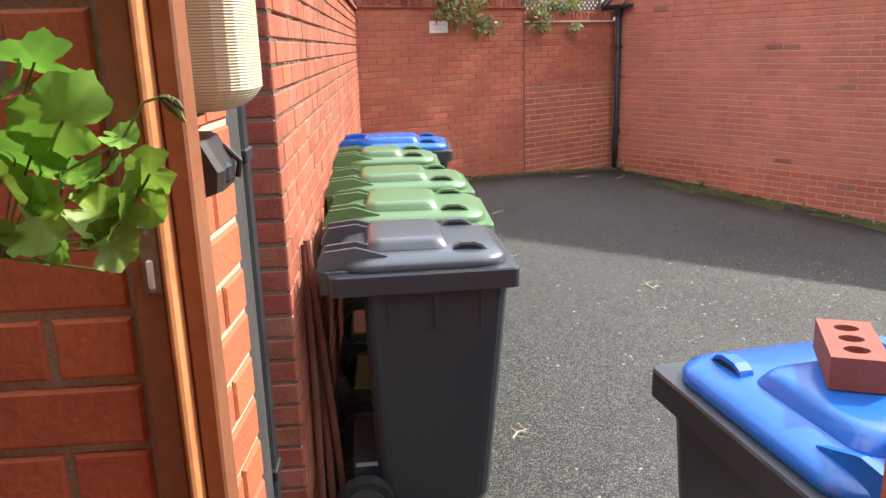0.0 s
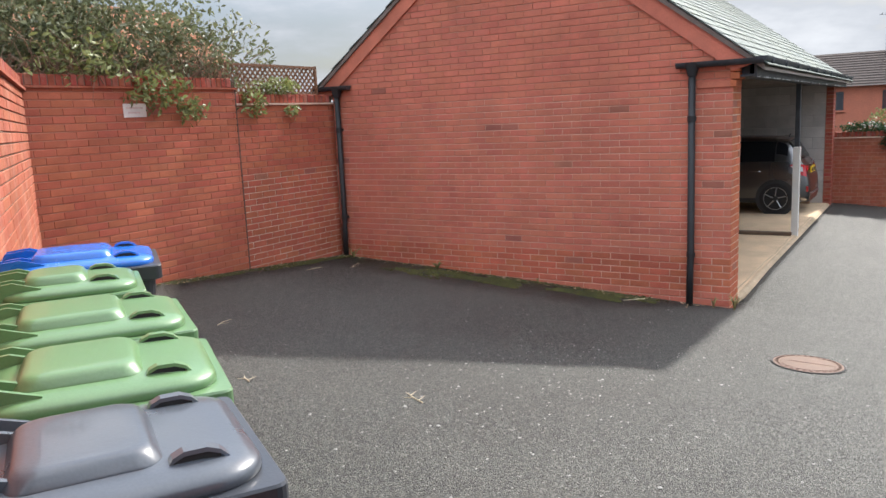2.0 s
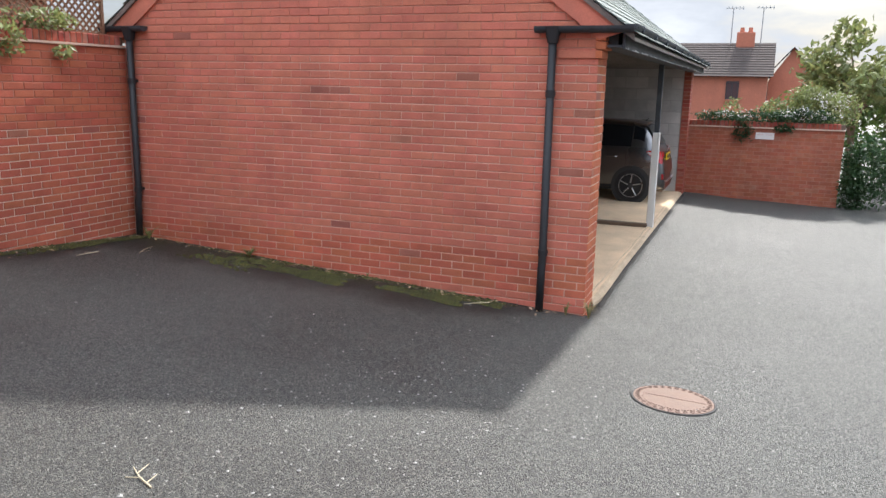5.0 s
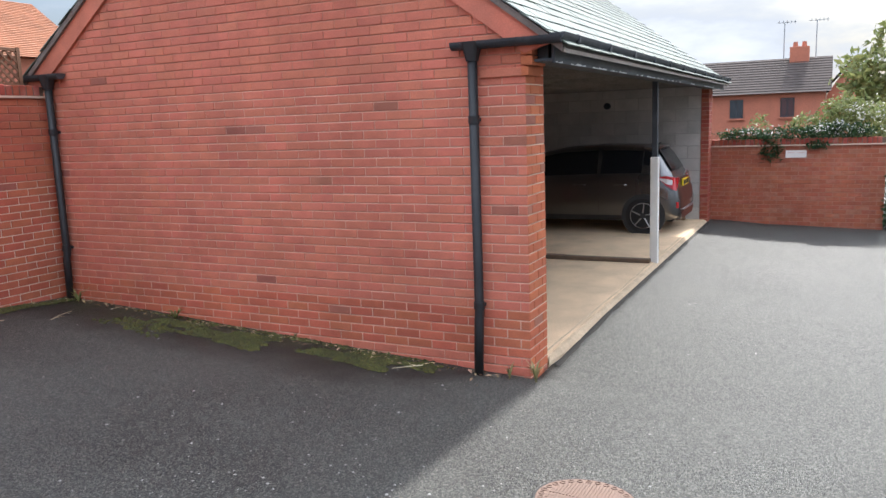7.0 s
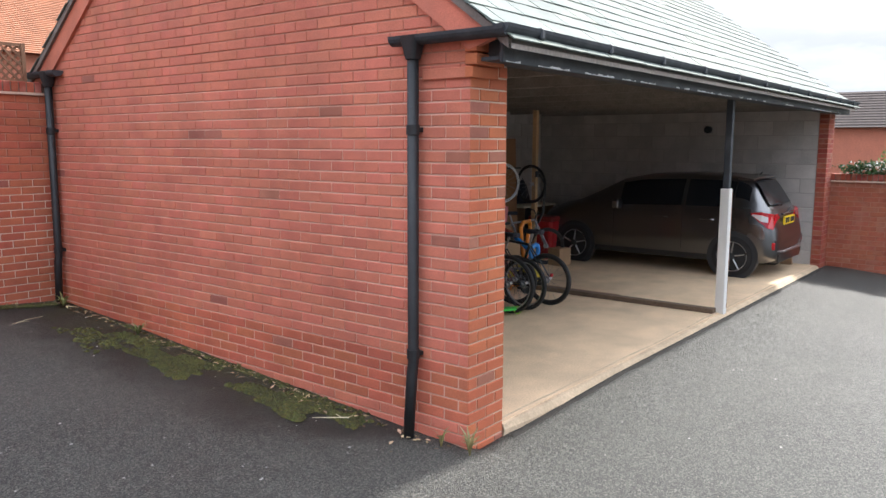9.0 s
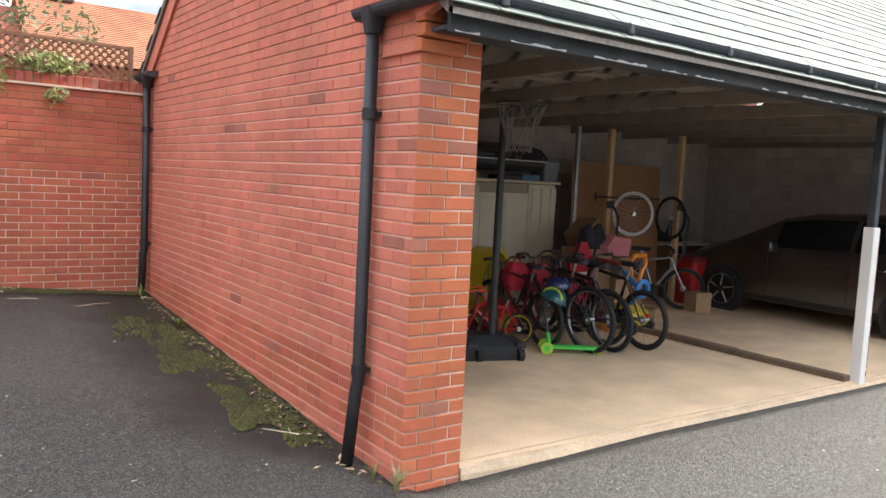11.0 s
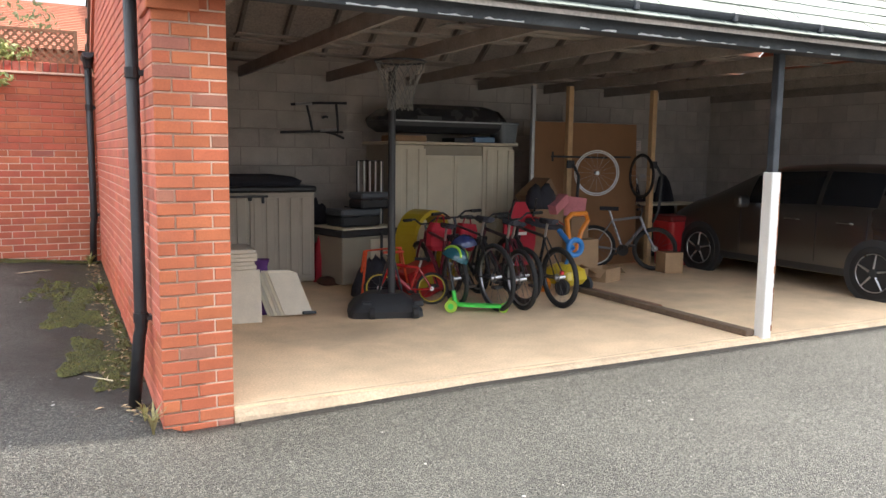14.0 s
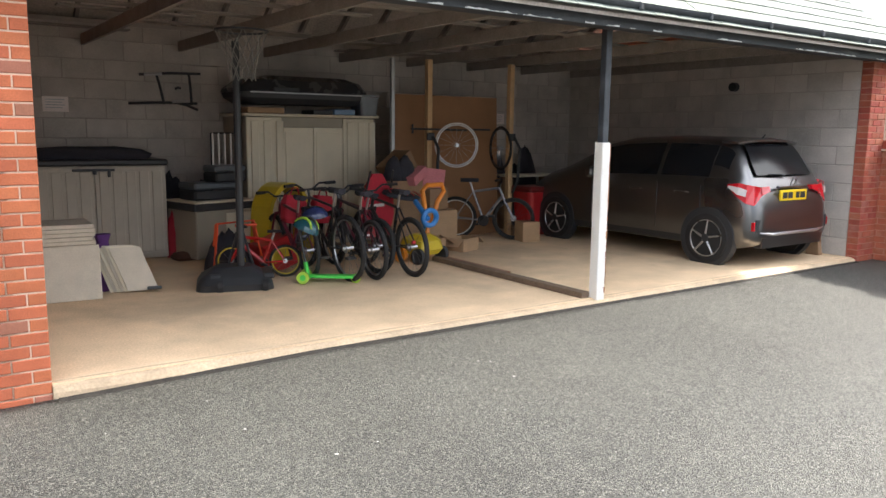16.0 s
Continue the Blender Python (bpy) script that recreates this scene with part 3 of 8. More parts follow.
# verge: brick band under the roof edge and a pale mortar line
for sgn, y0 in ((1, 2.60), (-1, 2 * RIDGE_Y - 2.60)):
    bm = BM()
    pts = [(y0, roof_z(y0) - 0.05), (RIDGE_Y, RIDGE_Z - 0.05), (RIDGE_Y, RIDGE_Z - 0.25), (y0 + sgn * 0.20, roof_z(y0) - 0.11)]
    if sgn < 0:
        pts = pts[::-1]
    prism(bm, pts, Matrix(((0, 1, 0, GX0 - 0.028), (1, 0, 0, 0), (0, 0, 1, 0), (0, 0, 0, 1))), 0.05)
    tagged(part("trim_verge", bm, BRICK_GABLE), "projecting brick band below the roof verge", "trim", kind="structure")
    bm = BM()
    pts = [(y0 - sgn * 0.1, roof_z(y0 - sgn * 0.1) + 0.005), (RIDGE_Y, RIDGE_Z + 0.005), (RIDGE_Y, RIDGE_Z - 0.052), (y0 - sgn * 0.1, roof_z(y0 - sgn * 0.1) - 0.052)]
    if sgn < 0:
        pts = pts[::-1]
    prism(bm, pts, Matrix(((0, 1, 0, GX0 - 0.055), (1, 0, 0, 0), (0, 0, 1, 0), (0, 0, 0, 1))), 0.03)
    tagged(part("trim_undercloak", bm, VERGE), "dark undercloak strip along the roof edge", "trim", kind="structure")

# fascia, soffit, gutter with a return at each end of the gable
bm = BM()
box(bm, GX0 + 0.02, 2.585, 2.135, GX1 + 0.03, 2.61, 2.33, bevel=0.004)
fas = tagged(part("trim_fascia", bm, BLACK_PAINT), "weathered black timber fascia with flaking paint", "fascia", kind="structure")
bm = BM()
rng = random.Random(4)
x = GX0 + 0.05
while x < GX1:
    w = rng.uniform(0.05, 0.5)
    if rng.random() < 0.6:
        n = max(3, int(w / 0.03))
        h = [rng.uniform(0.002, 0.016) for _ in range(n)]
        lo = [bm.verts.new((x + w * i / (n - 1), 2.5825, 2.139)) for i in range(n)]
        hi = [bm.verts.new((x + w * i / (n - 1), 2.5825, 2.139 + h[i])) for i in range(n)]
        for i in range(n - 1):
            bm.faces.new((lo[i], lo[i + 1], hi[i + 1], hi[i]))
    x += w + rng.uniform(0.02, 0.25)
part("paint_flakes", bm, WHITE_FLAKE, fas, "bare white patches along the lower edge")
bm = BM()
box(bm, GX0 + 0.02, 2.61, 2.15, GX1 + 0.03, 2.82, 2.17)
tagged(part("trim_soffit", bm, BLACK_PAINT), "black soffit board under the eaves", "soffit", kind="structure")
gut = thing("gutter", "black plastic half round gutter along the garage eaves", "gutter")


def gutter_run(p0, p1, r=0.056):
    bm = BM()
    p0, p1 = Vector(p0), Vector(p1)
    d = (p1 - p0).normalized()
    s = Vector((0, 0, 1)).cross(d)
    prof = [(math.cos(radians(a)), math.sin(radians(a))) for a in range(180, 361, 20)]
    rings = []
    for p in (p0, p1):
        rings.append([bm.verts.new(p + r * (c * s + q * Vector((0, 0, 1)))) for c, q in prof] + [bm.verts.new(p + (r - 0.006) * (c * s + q * Vector((0, 0, 1)))) for c, q in prof[::-1]])
    a, b = rings
    for k in range(len(a)):
        bm.faces.new((a[k], a[(k + 1) % len(a)], b[(k + 1) % len(a)], b[k]))
    bm.faces.new(a[:len(prof)][::-1])
    bm.faces.new(b[:len(prof)])
    return bm


part("gutter_run", gutter_run((GX0 - 0.10, 2.525, 2.335), (GX1 + 0.14, 2.525, 2.335)), BLACK_PAINT, gut)
part("gutter_return", gutter_run((GX0 - 0.06, 2.50, 2.322), (GX0 - 0.06, 3.36, 2.322), 0.058), BLACK_PAINT, gut)
for i in range(11):
    bm = BM()
    x = GX0 + 0.25 + 0.92 * i
    box(bm, x, 2.466, 2.275, x + 0.05, 2.585, 2.345, bevel=0.01)
    part("gutter_bracket", bm, BLACK_PAINT, gut)
gut2 = thing("gutter", "black plastic gutter end over the rear downpipe", "gutter")
part("gutter_return", gutter_run((GX0 - 0.06, 7.72, 2.36), (GX0 - 0.06, 8.32, 2.36), 0.058), BLACK_PAINT, gut2)


def downpipe(y, top, bottom, label, kick):
    t = thing("downpipe", label, "downpipe", group="garage downpipes")
    x = GX0 - 0.06
    bm = BM()
    tube(bm, [(x, y, top), (x, y, bottom + 0.50), (x - 0.012, y, bottom + 0.44), (x - kick, y - 0.005, bottom)], 0.037, 14)
    part("pipe", bm, BLACK_PVC, t, smooth=True)
    bm = BM()
    loft(bm, [rounded(0.085, 0.085, 0.03, top - 0.12, 3, x, y), rounded(0.10, 0.11, 0.03, top - 0.06, 3, x, y), rounded(0.125, 0.15, 0.03, top + 0.02, 3, x, y)])
    part("hopper", bm, BLACK_PVC, t)
    for z in (top - 0.55, bottom + 0.56):
        bm = BM()
        tube(bm, [(x, y, z - 0.03), (x, y, z + 0.03)], 0.043, 14)
        box(bm, x + 0.03, y - 0.034, z - 0.014, GX0 + 0.004, y + 0.034, z + 0.014)
        part("pipe_clip", bm, BLACK_PVC, t)
    return t


downpipe(3.20, 2.30, -0.25, "black plastic downpipe near the garage corner", 0.055)
downpipe(7.93, 2.33, 0.02, "black plastic downpipe in the corner of the yard", 0.025)

# post between the bays
post = thing("steel_post", "steel post, white below and bare grey above, with rust streaks", "post")
bm = BM()
box(bm, 14.085, 2.78, FLOOR - 0.05, 14.185, 2.88, 1.19, bevel=0.006)
part("white_casing", bm, WHITE_PAINT, post, "white painted casing with rusty corner")
bm = BM()
box(bm, 14.10, 2.795, 1.19, 14.17, 2.865, 2.16, bevel=0.006)
part("upper_post", bm, BLACK_PAINT, post)
rng = random.Random(8)
for i in range(16):
    bm = BM()
    z = -0.15 + 1.3 * i / 16
    h = rng.uniform(0.03, 0.12)
    w = rng.uniform(0.004, 0.016)
    box(bm, 14.1865 - w, 2.7785, z, 14.1868, 2.7815 + rng.uniform(0.002, 0.03), z + h)
    part("rust_streak", bm, RUST, post)

# roof timbers seen from below
bm = BM()
for i in range(17):
    x = GX0 + 0.45 + 0.55 * i
    m = Matrix.Translation((x, 2.62, roof_z(2.62) - 0.15)) @ Matrix.Rotation(ang, 4, "X")
    box(bm, -0.02, 0, 0, 0.02, slen - 0.2, 0.095, m)
    m = Matrix.Translation((x, 2 * RIDGE_Y - 2.62, roof_z(2.62) - 0.15)) @ Matrix.Rotation(math.pi, 4, "Z") @ Matrix.Rotation(ang, 4, "X")
    box(bm, -0.02, 0, 0, 0.02, slen - 0.2, 0.095, m)
tagged(part("ceiling_rafters", bm, TIMBER_DARK), "dark timber rafters under the garage roof", "rafters", kind="structure")
bm = BM()
for i in range(9):
    x = GX0 + 0.475 + 1.1 * i
    box(bm, x, 2.66, 2.20, x + 0.04, GY1 - 0.1, 2.32)
tagged(part("ceiling_joists", bm, TIMBER_DARK), "dark timber ceiling ties in the garage", "ceiling ties", kind="structure")
bm = BM()
rng = random.Random(6)
for i in range(26):
    x, y = rng.uniform(GX0 + 0.3, GX1 - 2.0), 2.95 + 0.19 * i
    box(bm, x, y, 2.322, min(x + rng.uniform(0.9, 2.4), GX1 - 0.22), y + 0.16, 2.338)
tagged(part("ceiling_boards", bm, TIMBER_DARK), "loose brown boards laid over the ceiling ties", "ceiling boards", kind="structure")
bm = BM()
box(bm, GX0 + 0.1, 2.66, 2.172, GX1 - 0.05, 2.80, 2.30)
tagged(part("beam_front", bm, BLACK_PAINT), "dark steel beam over the garage opening", "beam", kind="structure")

# ---------- boundary walls ----------
BY = 8.06
JX = 7.50
bmk = face(JX, BY, 1, 0)
back_r = wall("wall_back_right", "red brick boundary wall with pale joints", bmk, GX0 + 0.2 - JX, -0.2, 1.30, 0.22, MORTAR_CREAM)
wall("wall_back_right_top", "upper courses of the boundary wall with red joints", bmk, GX0 + 0.2 - JX, 1.3002, 2.13, 0.22, MORTAR_RED)
bml = face(4.3, BY - 0.02, 1, 0)
back_l = wall("wall_back_left", "taller red brick boundary wall", bml, JX - 4.3, -0.2, 2.31, 0.24, MORTAR_RED)
bm = BM()
box(bm, JX - 0.016, BY - 0.0225, 0.0, JX + 0.002, BY + 0.1, 2.31)
part("movement_joint", bm, mat("dark_joint_sealant", (0.10, 0.06, 0.045), 0.9, vary=0.2, scale=12), back_l, "dark vertical movement joint")
WU0, WU1, WV = 2.29, 9.35, -0.325
p = uv(WU0, WV)
lm = face(p.x, p.y, math.sin(HEAD), math.cos(HEAD))
left_w = wall("wall_left", "orange red brick garden wall with raked joints", lm, WU1 - WU0, -0.1, 2.28, 0.215, MORTAR_DARK, rake=0.010)
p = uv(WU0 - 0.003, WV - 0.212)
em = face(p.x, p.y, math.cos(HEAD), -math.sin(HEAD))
left_end = wall("wall_left_end", "red brick end of the garden wall, shade put into its dark colour", em, 0.209, -0.1, 2.28, 0.1, MORTAR_DARK, rake=0.008)


def coping(name, label, m, length, z, thick, over=0.03, seed=3, bed=MORTAR):
    """Brick on edge coping over a tile creasing."""
    bm = BM()
    box(bm, -0.0, -over, z, length, thick + over, z + 0.022, m)
    t = tagged(part(name, bm, bed), label, "coping", kind="structure")
    rng = random.Random(seed)
    me = bpy.data.meshes.new("coping_brick")
    bm = BM()
    box(bm, 0, 0, 0, 0.065, thick, 0.105, bevel=0.006)
    bm.to_mesh(me)
    bm.free()
    me.materials.append(BRICK_DARK)
    for i in range(int(length / 0.075)):
        ob = new("coping_brick", me)
        ob.parent = t
        ob.matrix_basis = m @ Matrix.Translation((0.075 * i + 0.004, rng.uniform(-0.003, 0.003), z + 0.022 + rng.uniform(-0.002, 0.003)))
    bm = BM()
    box(bm, 0, 0.008, z + 0.022, length, thick - 0.008, z + 0.115, m)
    part("coping_joint", bm, MORTAR_DARK, t)
    return t


coping("trim_coping_back_right", "dark brick on edge coping over a pale creasing line", bmk, GX0 - JX - 0.02, 2.13, 0.22)
coping("trim_coping_back_left", "dark brick on edge coping under the overhanging shrub", bml, JX - 4.3, 2.31, 0.24, bed=BRICK_DARK)
coping("trim_coping_left", "brick on edge coping of the garden wall", lm, WU1 - WU0, 2.28, 0.215, bed=BRICK_DARK)

RWX = 18.95
rmm = face(RWX, GY0 + 0.05, 0, -1)
right_w = wall("wall_right", "red brick boundary wall beside the garage", rmm, 2.92, -0.55, 1.10, 0.22, MORTAR_RED)
coping("trim_coping_right", "brick on edge coping under the ivy", rmm, 2.92, 1.10, 0.22)

# near wall at the gate, its reveal and the pier on the other side
NU = 0.76
p = uv(NU, -2.6)
nm = face(p.x, p.y, math.cos(HEAD), -math.sin(HEAD))
near_w = wall("wall_gate_left", "orange red brick house wall beside the gate", nm, 2.6 - 0.265, 0.0, 2.6, 0.05, MORTAR_BROWN)
p = uv(0.822, -0.272)
q = uv(1.20, -0.242)
vm = face(p.x, p.y, q.x - p.x, q.y - p.y)
reveal = wall("wall_reveal", "sunlit orange brick return wall behind the gate frame", vm, 0.385, 0.0, 2.6, 0.2, MORTAR)
p = uv(0.40, 0.506)
jm = face(p.x, p.y, math.cos(HEAD), -math.sin(HEAD))
jamb = wall("wall_gate_right", "low red brick pier beside the gate", jm, 0.44, 0.0, 1.51, 0.30, BRICK)
p = uv(0.70, 0.506)
jm2 = face(p.x, p.y, -math.sin(HEAD), -math.cos(HEAD))

# unseen plain walls, added behind the gate to cut sky light on its wall
p = uv(-1.1, -2.6)
wall("wall_house", "unseen plain brick wall added behind the gate to block sky light", face(p.x, p.y, math.cos(HEAD), -math.sin(HEAD)) @ Matrix.Rotation(math.pi, 4, "Z") @ Matrix.Translation((-4.4, 0, 0)), 4.4, 0.0, 3.4, 0.25, BRICK)
p = uv(-1.1, -2.6)
wall("wall_passage", "unseen plain brick side wall added to block sky light", face(p.x, p.y, math.sin(HEAD), math.cos(HEAD)), 1.85, 0.0, 2.8, 0.2, BRICK)

# unseen ceiling, added over the viewpoint to darken the wall beside the gate
bm = BM()
box(bm, -2.6, -1.1, 2.78, 1.8, 0.25, 2.9, uvm(0, 0))
tagged(part("ceiling_blocker", bm, WHITE_FLAKE), "unseen plain ceiling added to keep sky light off the gate wall", "ceiling", kind="structure")

# ---------- place the bricks of all the walls ----------


def tight(rows, by=0.0055):
    """Narrow perpends: each brick a little longer, but for cut ones."""
    return [(x, z, w + by if w > 0.2 else w, h) for x, z, w, h in rows]


def banded(r):
    """Courses of deeper red a little above the ground."""
    return -0.14 < r[1] < 0.22


def crumbs(parent, m, length, z0, z1, seed=71):
    """Ragged mortar left standing in the bed joints."""
    rng = np.random.RandomState(seed)
    n = 4200
    row = rng.randint(0, int((z1 + 0.04) / 0.075), n)
    z = -0.04 + 0.075 * row + 0.070 + rng.uniform(-0.004, 0.004, n)
    x = rng.uniform(0, length, n) ** 1.0
    keep = (z > z0) & (np.sin(x * 5.1 + row * 2.3) + np.sin(x * 13.7 + row) + rng.uniform(-1, 1, n) > 0.1)
    vs, fs = [], []
    for a, c in zip(x[keep], z[keep]):
        w, h, d = rng.uniform(0.004, 0.016), rng.uniform(0.002, 0.0045), rng.uniform(0.002, 0.008)
        o = len(vs)
        vs += [tuple(m @ Vector(p)) for p in ((a - w, 0.008, c), (a, 0.008, c - h), (a + w, 0.008, c), (a, 0.008, c + h), (a + w * rng.uniform(-0.5, 0.5), 0.008 - d, c))]
        fs += [(o, o + 1, o + 4), (o + 1, o + 2, o + 4), (o + 2, o + 3, o + 4), (o + 3, o, o + 4)]
    me = bpy.data.meshes.new("mortar_crumbs")
    me.from_pydata(vs, [], fs)
    me.materials.append(MORTAR_BROWN)
    ob = new("mortar_crumbs", me)
    ob.parent = parent
    tagged(ob, kind="stuff")


def lay_all():
    rows = stretcher(L - 0.004, -0.325, 4.4, top=gable_top)
    lay(gable, gm, tight([r for r in rows if not banded(r)], 0.004), BRICK_GABLE, near=lambda x, z: x > 2.4 and z < 1.6, odd=BRICK_GREY, odd_rate=0.002, seed=11, spots=[(GY1 - y, z) for y, z in ((5.61, 1.73), (5.42, 1.73), (5.24, 1.25), (5.33, 0.39), (4.69, 1.29), (3.97, 1.88), (2.9, 1.59), (2.89, 1.07))])
    lay(gable, gm, [r for r in rows if banded(r)], BRICK_BAND, near=lambda x, z: x > 2.4 and z < 1.6, odd=BRICK_GREY, odd_rate=0.006, seed=31)
    rows = [(x - 0.006, z, w, h) for x, z, w, h in pier_rows(PIER - 0.006, -0.325, 2.28)]
    lay(pier, pm, [r for r in rows if not banded(r)], BRICK, near=lambda x, z: True, odd=BRICK_GREY, odd_rate=0.02, seed=12, spots=((0.04, 1.86), (0.19, 1.87), (0.02, 1.07), (0.13, 1.71), (0.30, 1.56)))
    lay(pier, pm, [r for r in rows if banded(r)], BRICK, near=lambda x, z: True, odd=BRICK_GREY, odd_rate=0.05, seed=32)
    lay(pier, face(GX0 + PIER - 0.003, GY0 + 0.003, 0, 1), stretcher(0.44, -0.325, 2.28), BRICK, near=lambda x, z: True, seed=13)
    lay(pier_far, fm, pier_rows(0.375, -0.40, 2.28), BRICK_DARK, near=lambda x, z: True, seed=14)
    lay(pier_far, face(BX - 0.008, GY0 + 0.098, 0, -1), [(0.0, -0.40 + 0.075 * i, 0.135, 0.065) for i in range(36)], BRICK_DARK, near=lambda x, z: True, seed=15)
    lay(back_r, bmk, stretcher(GX0 - JX, -0.12, 2.13), BRICK_BAND, near=lambda x, z: True, odd=BRICK_GREY, odd_rate=0.004, seed=16)
    lay(back_l, bml, tight(stretcher(JX - 4.3 - 0.012, -0.12, 2.31)), BRICK_BAND, near=lambda x, z: x > 1.6, odd=BRICK_GREY, odd_rate=0.004, seed=17)
    lay(left_w, lm, tight(stretcher(WU1 - WU0 - 0.004, -0.04, 2.28)), BRICK_WALL, near=lambda x, z: x < 2.6 and z > 0.2, seed=18)
    crumbs(left_w, lm, 4.2, 0.2, 2.28)
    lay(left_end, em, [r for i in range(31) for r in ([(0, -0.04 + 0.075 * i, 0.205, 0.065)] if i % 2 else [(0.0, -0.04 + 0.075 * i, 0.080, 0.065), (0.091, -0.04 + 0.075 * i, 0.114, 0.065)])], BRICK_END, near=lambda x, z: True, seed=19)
    lay(right_w, rmm, stretcher(2.92, -0.47, 1.10), BRICK_WALL, near=lambda x, z: True, seed=20)
    lay(near_w, nm, stretcher(2.6 - 0.270, 0.05, 2.6), BRICK, near=lambda x, z: x > 1.2, seed=21)
    lay(reveal, vm, stretcher(0.38, 0.05, 2.6, shift=0.06), BRICK, near=lambda x, z: True, seed=22)
    lay(jamb, jm, stretcher(0.44, 0.06, 1.49), BRICK, near=lambda x, z: True, seed=23)
    lay(jamb, jm2, stretcher(0.30, 0.06, 1.49), BRICK, near=lambda x, z: True, seed=24)
    lay(bw, face(GX0 + 0.24, GY1 - 0.2, 1, 0), stretcher(BX - GX0 - 0.24, -0.2, 2.45, 0.44, 0.215), BLOCK, ("concrete_block", "blockwork"), near=lambda x, z: True, seed=25)
    lay(rw, face(BX, GY1 - 0.2, 0, -1), stretcher(GY1 - GY0 - 0.31, -0.2, 2.45, 0.44, 0.215), BLOCK, ("concrete_block", "blockwork"), near=lambda x, z: True, seed=26)
    slates(roof, sm_front, True, 27)
    slates(roof, sm_back, False, 28)


# ---------- yard things ----------


def plastic(name, color, rough=0.38):
    return mat(name, color, rough, vary=0.08, scale=3, bump=0.08, fine=140, coat=0.35, stain=tuple(min(1, c * 0.8 + 0.05) for c in color), stain_amount=0.25)


BIN_GREY = plastic("dark_grey_bin_plastic", (0.030, 0.034, 0.043), 0.38)
BIN_GREY_LID = plastic("grey_bin_lid_plastic", (0.075, 0.086, 0.102), 0.30)
BIN_GREEN = plastic("green_bin_plastic", (0.118, 0.225, 0.095), 0.38)
BIN_BLUE = plastic("blue_bin_lid_plastic", (0.012, 0.14, 0.55), 0.26)
BIN_BODY2 = plastic("charcoal_bin_plastic", (0.035, 0.037, 0.042), 0.42)
RUBBER = mat("black_rubber", (0.018, 0.018, 0.019), 0.75, vary=0.15, scale=12, bump=0.2, fine=90)


def wheelie_bin(label, m, body, lid, w=0.58, d=0.72, h=1.0, group="wheelie bins"):
    """A two-wheeled bin; local +y is its front, where the lid opens."""
    t = thing("wheelie_bin", label, "wheelie bin", m, group)
    yb, yf = -d / 2, d / 2
    bm = BM()
    rings = []
    for k, z in enumerate((0.05, 0.09, 0.35, 0.65, h - 0.10)):
        q = (z - 0.05) / (h - 0.15)
        ww, y0, y1 = w * (0.78 + 0.10 * q), yb + 0.14 - 0.02 * q, yf - 0.115 + 0.075 * q
        if k == 0:
            ww, y0, y1 = ww - 0.03, y0 + 0.015, y1 - 0.015
        rings.append(rounded(ww, y1 - y0, 0.05, z, 4, 0, (y0 + y1) / 2))
    loft(bm, rings)
    part("body", bm, body, t, smooth=False)
    # the rim with its turned down skirt, cut back on the underside towards the hinge
    bm = BM()
    ro = [rounded(w - 0.02, d - 0.05, 0.03, h - 0.095, 4, 0, 0.0), rounded(w, d - 0.02, 0.028, h - 0.09, 4), rounded(w, d - 0.02, 0.028, h - 0.03, 4), rounded(w - 0.008, d - 0.028, 0.025, h - 0.024, 4), rounded(w - 0.06, d - 0.08, 0.02, h - 0.0235, 4)]
    loft(bm, ro)
    part("rim", bm, body, t)
    # ribs that carry the rim
    for sx in (-1, 1):
        for i in range(3):
            bm = BM()
            y = yb + 0.2 + 0.15 * i
            box(bm, sx * (w / 2 - 0.055) - 0.012, y, h - 0.22, sx * (w / 2 - 0.055) + 0.028 * (1 if sx > 0 else 0.45), y + 0.014, h - 0.098)
            part("rib", bm, body, t)
    # lid: a shallow dome with a raised panel
    bm = BM()
    lw, ld = w - 0.062, d - 0.095
    loft(bm, [rounded(lw, ld, 0.10, h - 0.03, 8, 0, 0.005), rounded(lw + 0.010, ld + 0.010, 0.105, h - 0.018, 8, 0, 0.005), rounded(lw + 0.008, ld + 0.008, 0.104, h - 0.006, 8, 0, 0.005), rounded(lw - 0.006, ld - 0.006, 0.10, h + 0.004, 8, 0, 0.005), rounded(lw - 0.05, ld - 0.05, 0.09, h + 0.013, 8, 0, 0.003), rounded(lw - 0.13, ld - 0.14, 0.08, h + 0.021, 8, 0, 0.0), rounded(lw - 0.22, ld - 0.24, 0.07, h + 0.024, 8, 0, -0.01)])
    lid_ob = part("lid", bm, lid, t, smooth=True)
    bm = BM()
    loft(bm, [rounded(lw - k, ld - k - 0.10, 0.05, h + z, 6, 0, -0.045) for k, z in ((0.15, 0.012), (0.165, 0.026), (0.185, 0.042), (0.20, 0.050), (0.215, 0.054), (0.24, 0.0555), (0.30, 0.056))])
    part("raised_panel", bm, lid, lid_ob, smooth=True)
    for sx in (-1, 1):
        bm = BM()
        x = sx * (lw / 2 - 0.085)
        arch = [(yf - 0.225, 0.004), (yf - 0.212, 0.024), (yf - 0.190, 0.034), (yf - 0.145, 0.034), (yf - 0.120, 0.024), (yf - 0.100, 0.004)]
        loft(bm, [[Vector((x - 0.017, y, h + z)), Vector((x + 0.017, y, h + z)), Vector((x + 0.015, y, h + z + 0.009)), Vector((x - 0.015, y, h + z + 0.009))] for y, z in arch])
        part("lid_handle", bm, lid, lid_ob)
        # solid black fill stands in for the shadow below the handle
        bm = BM()
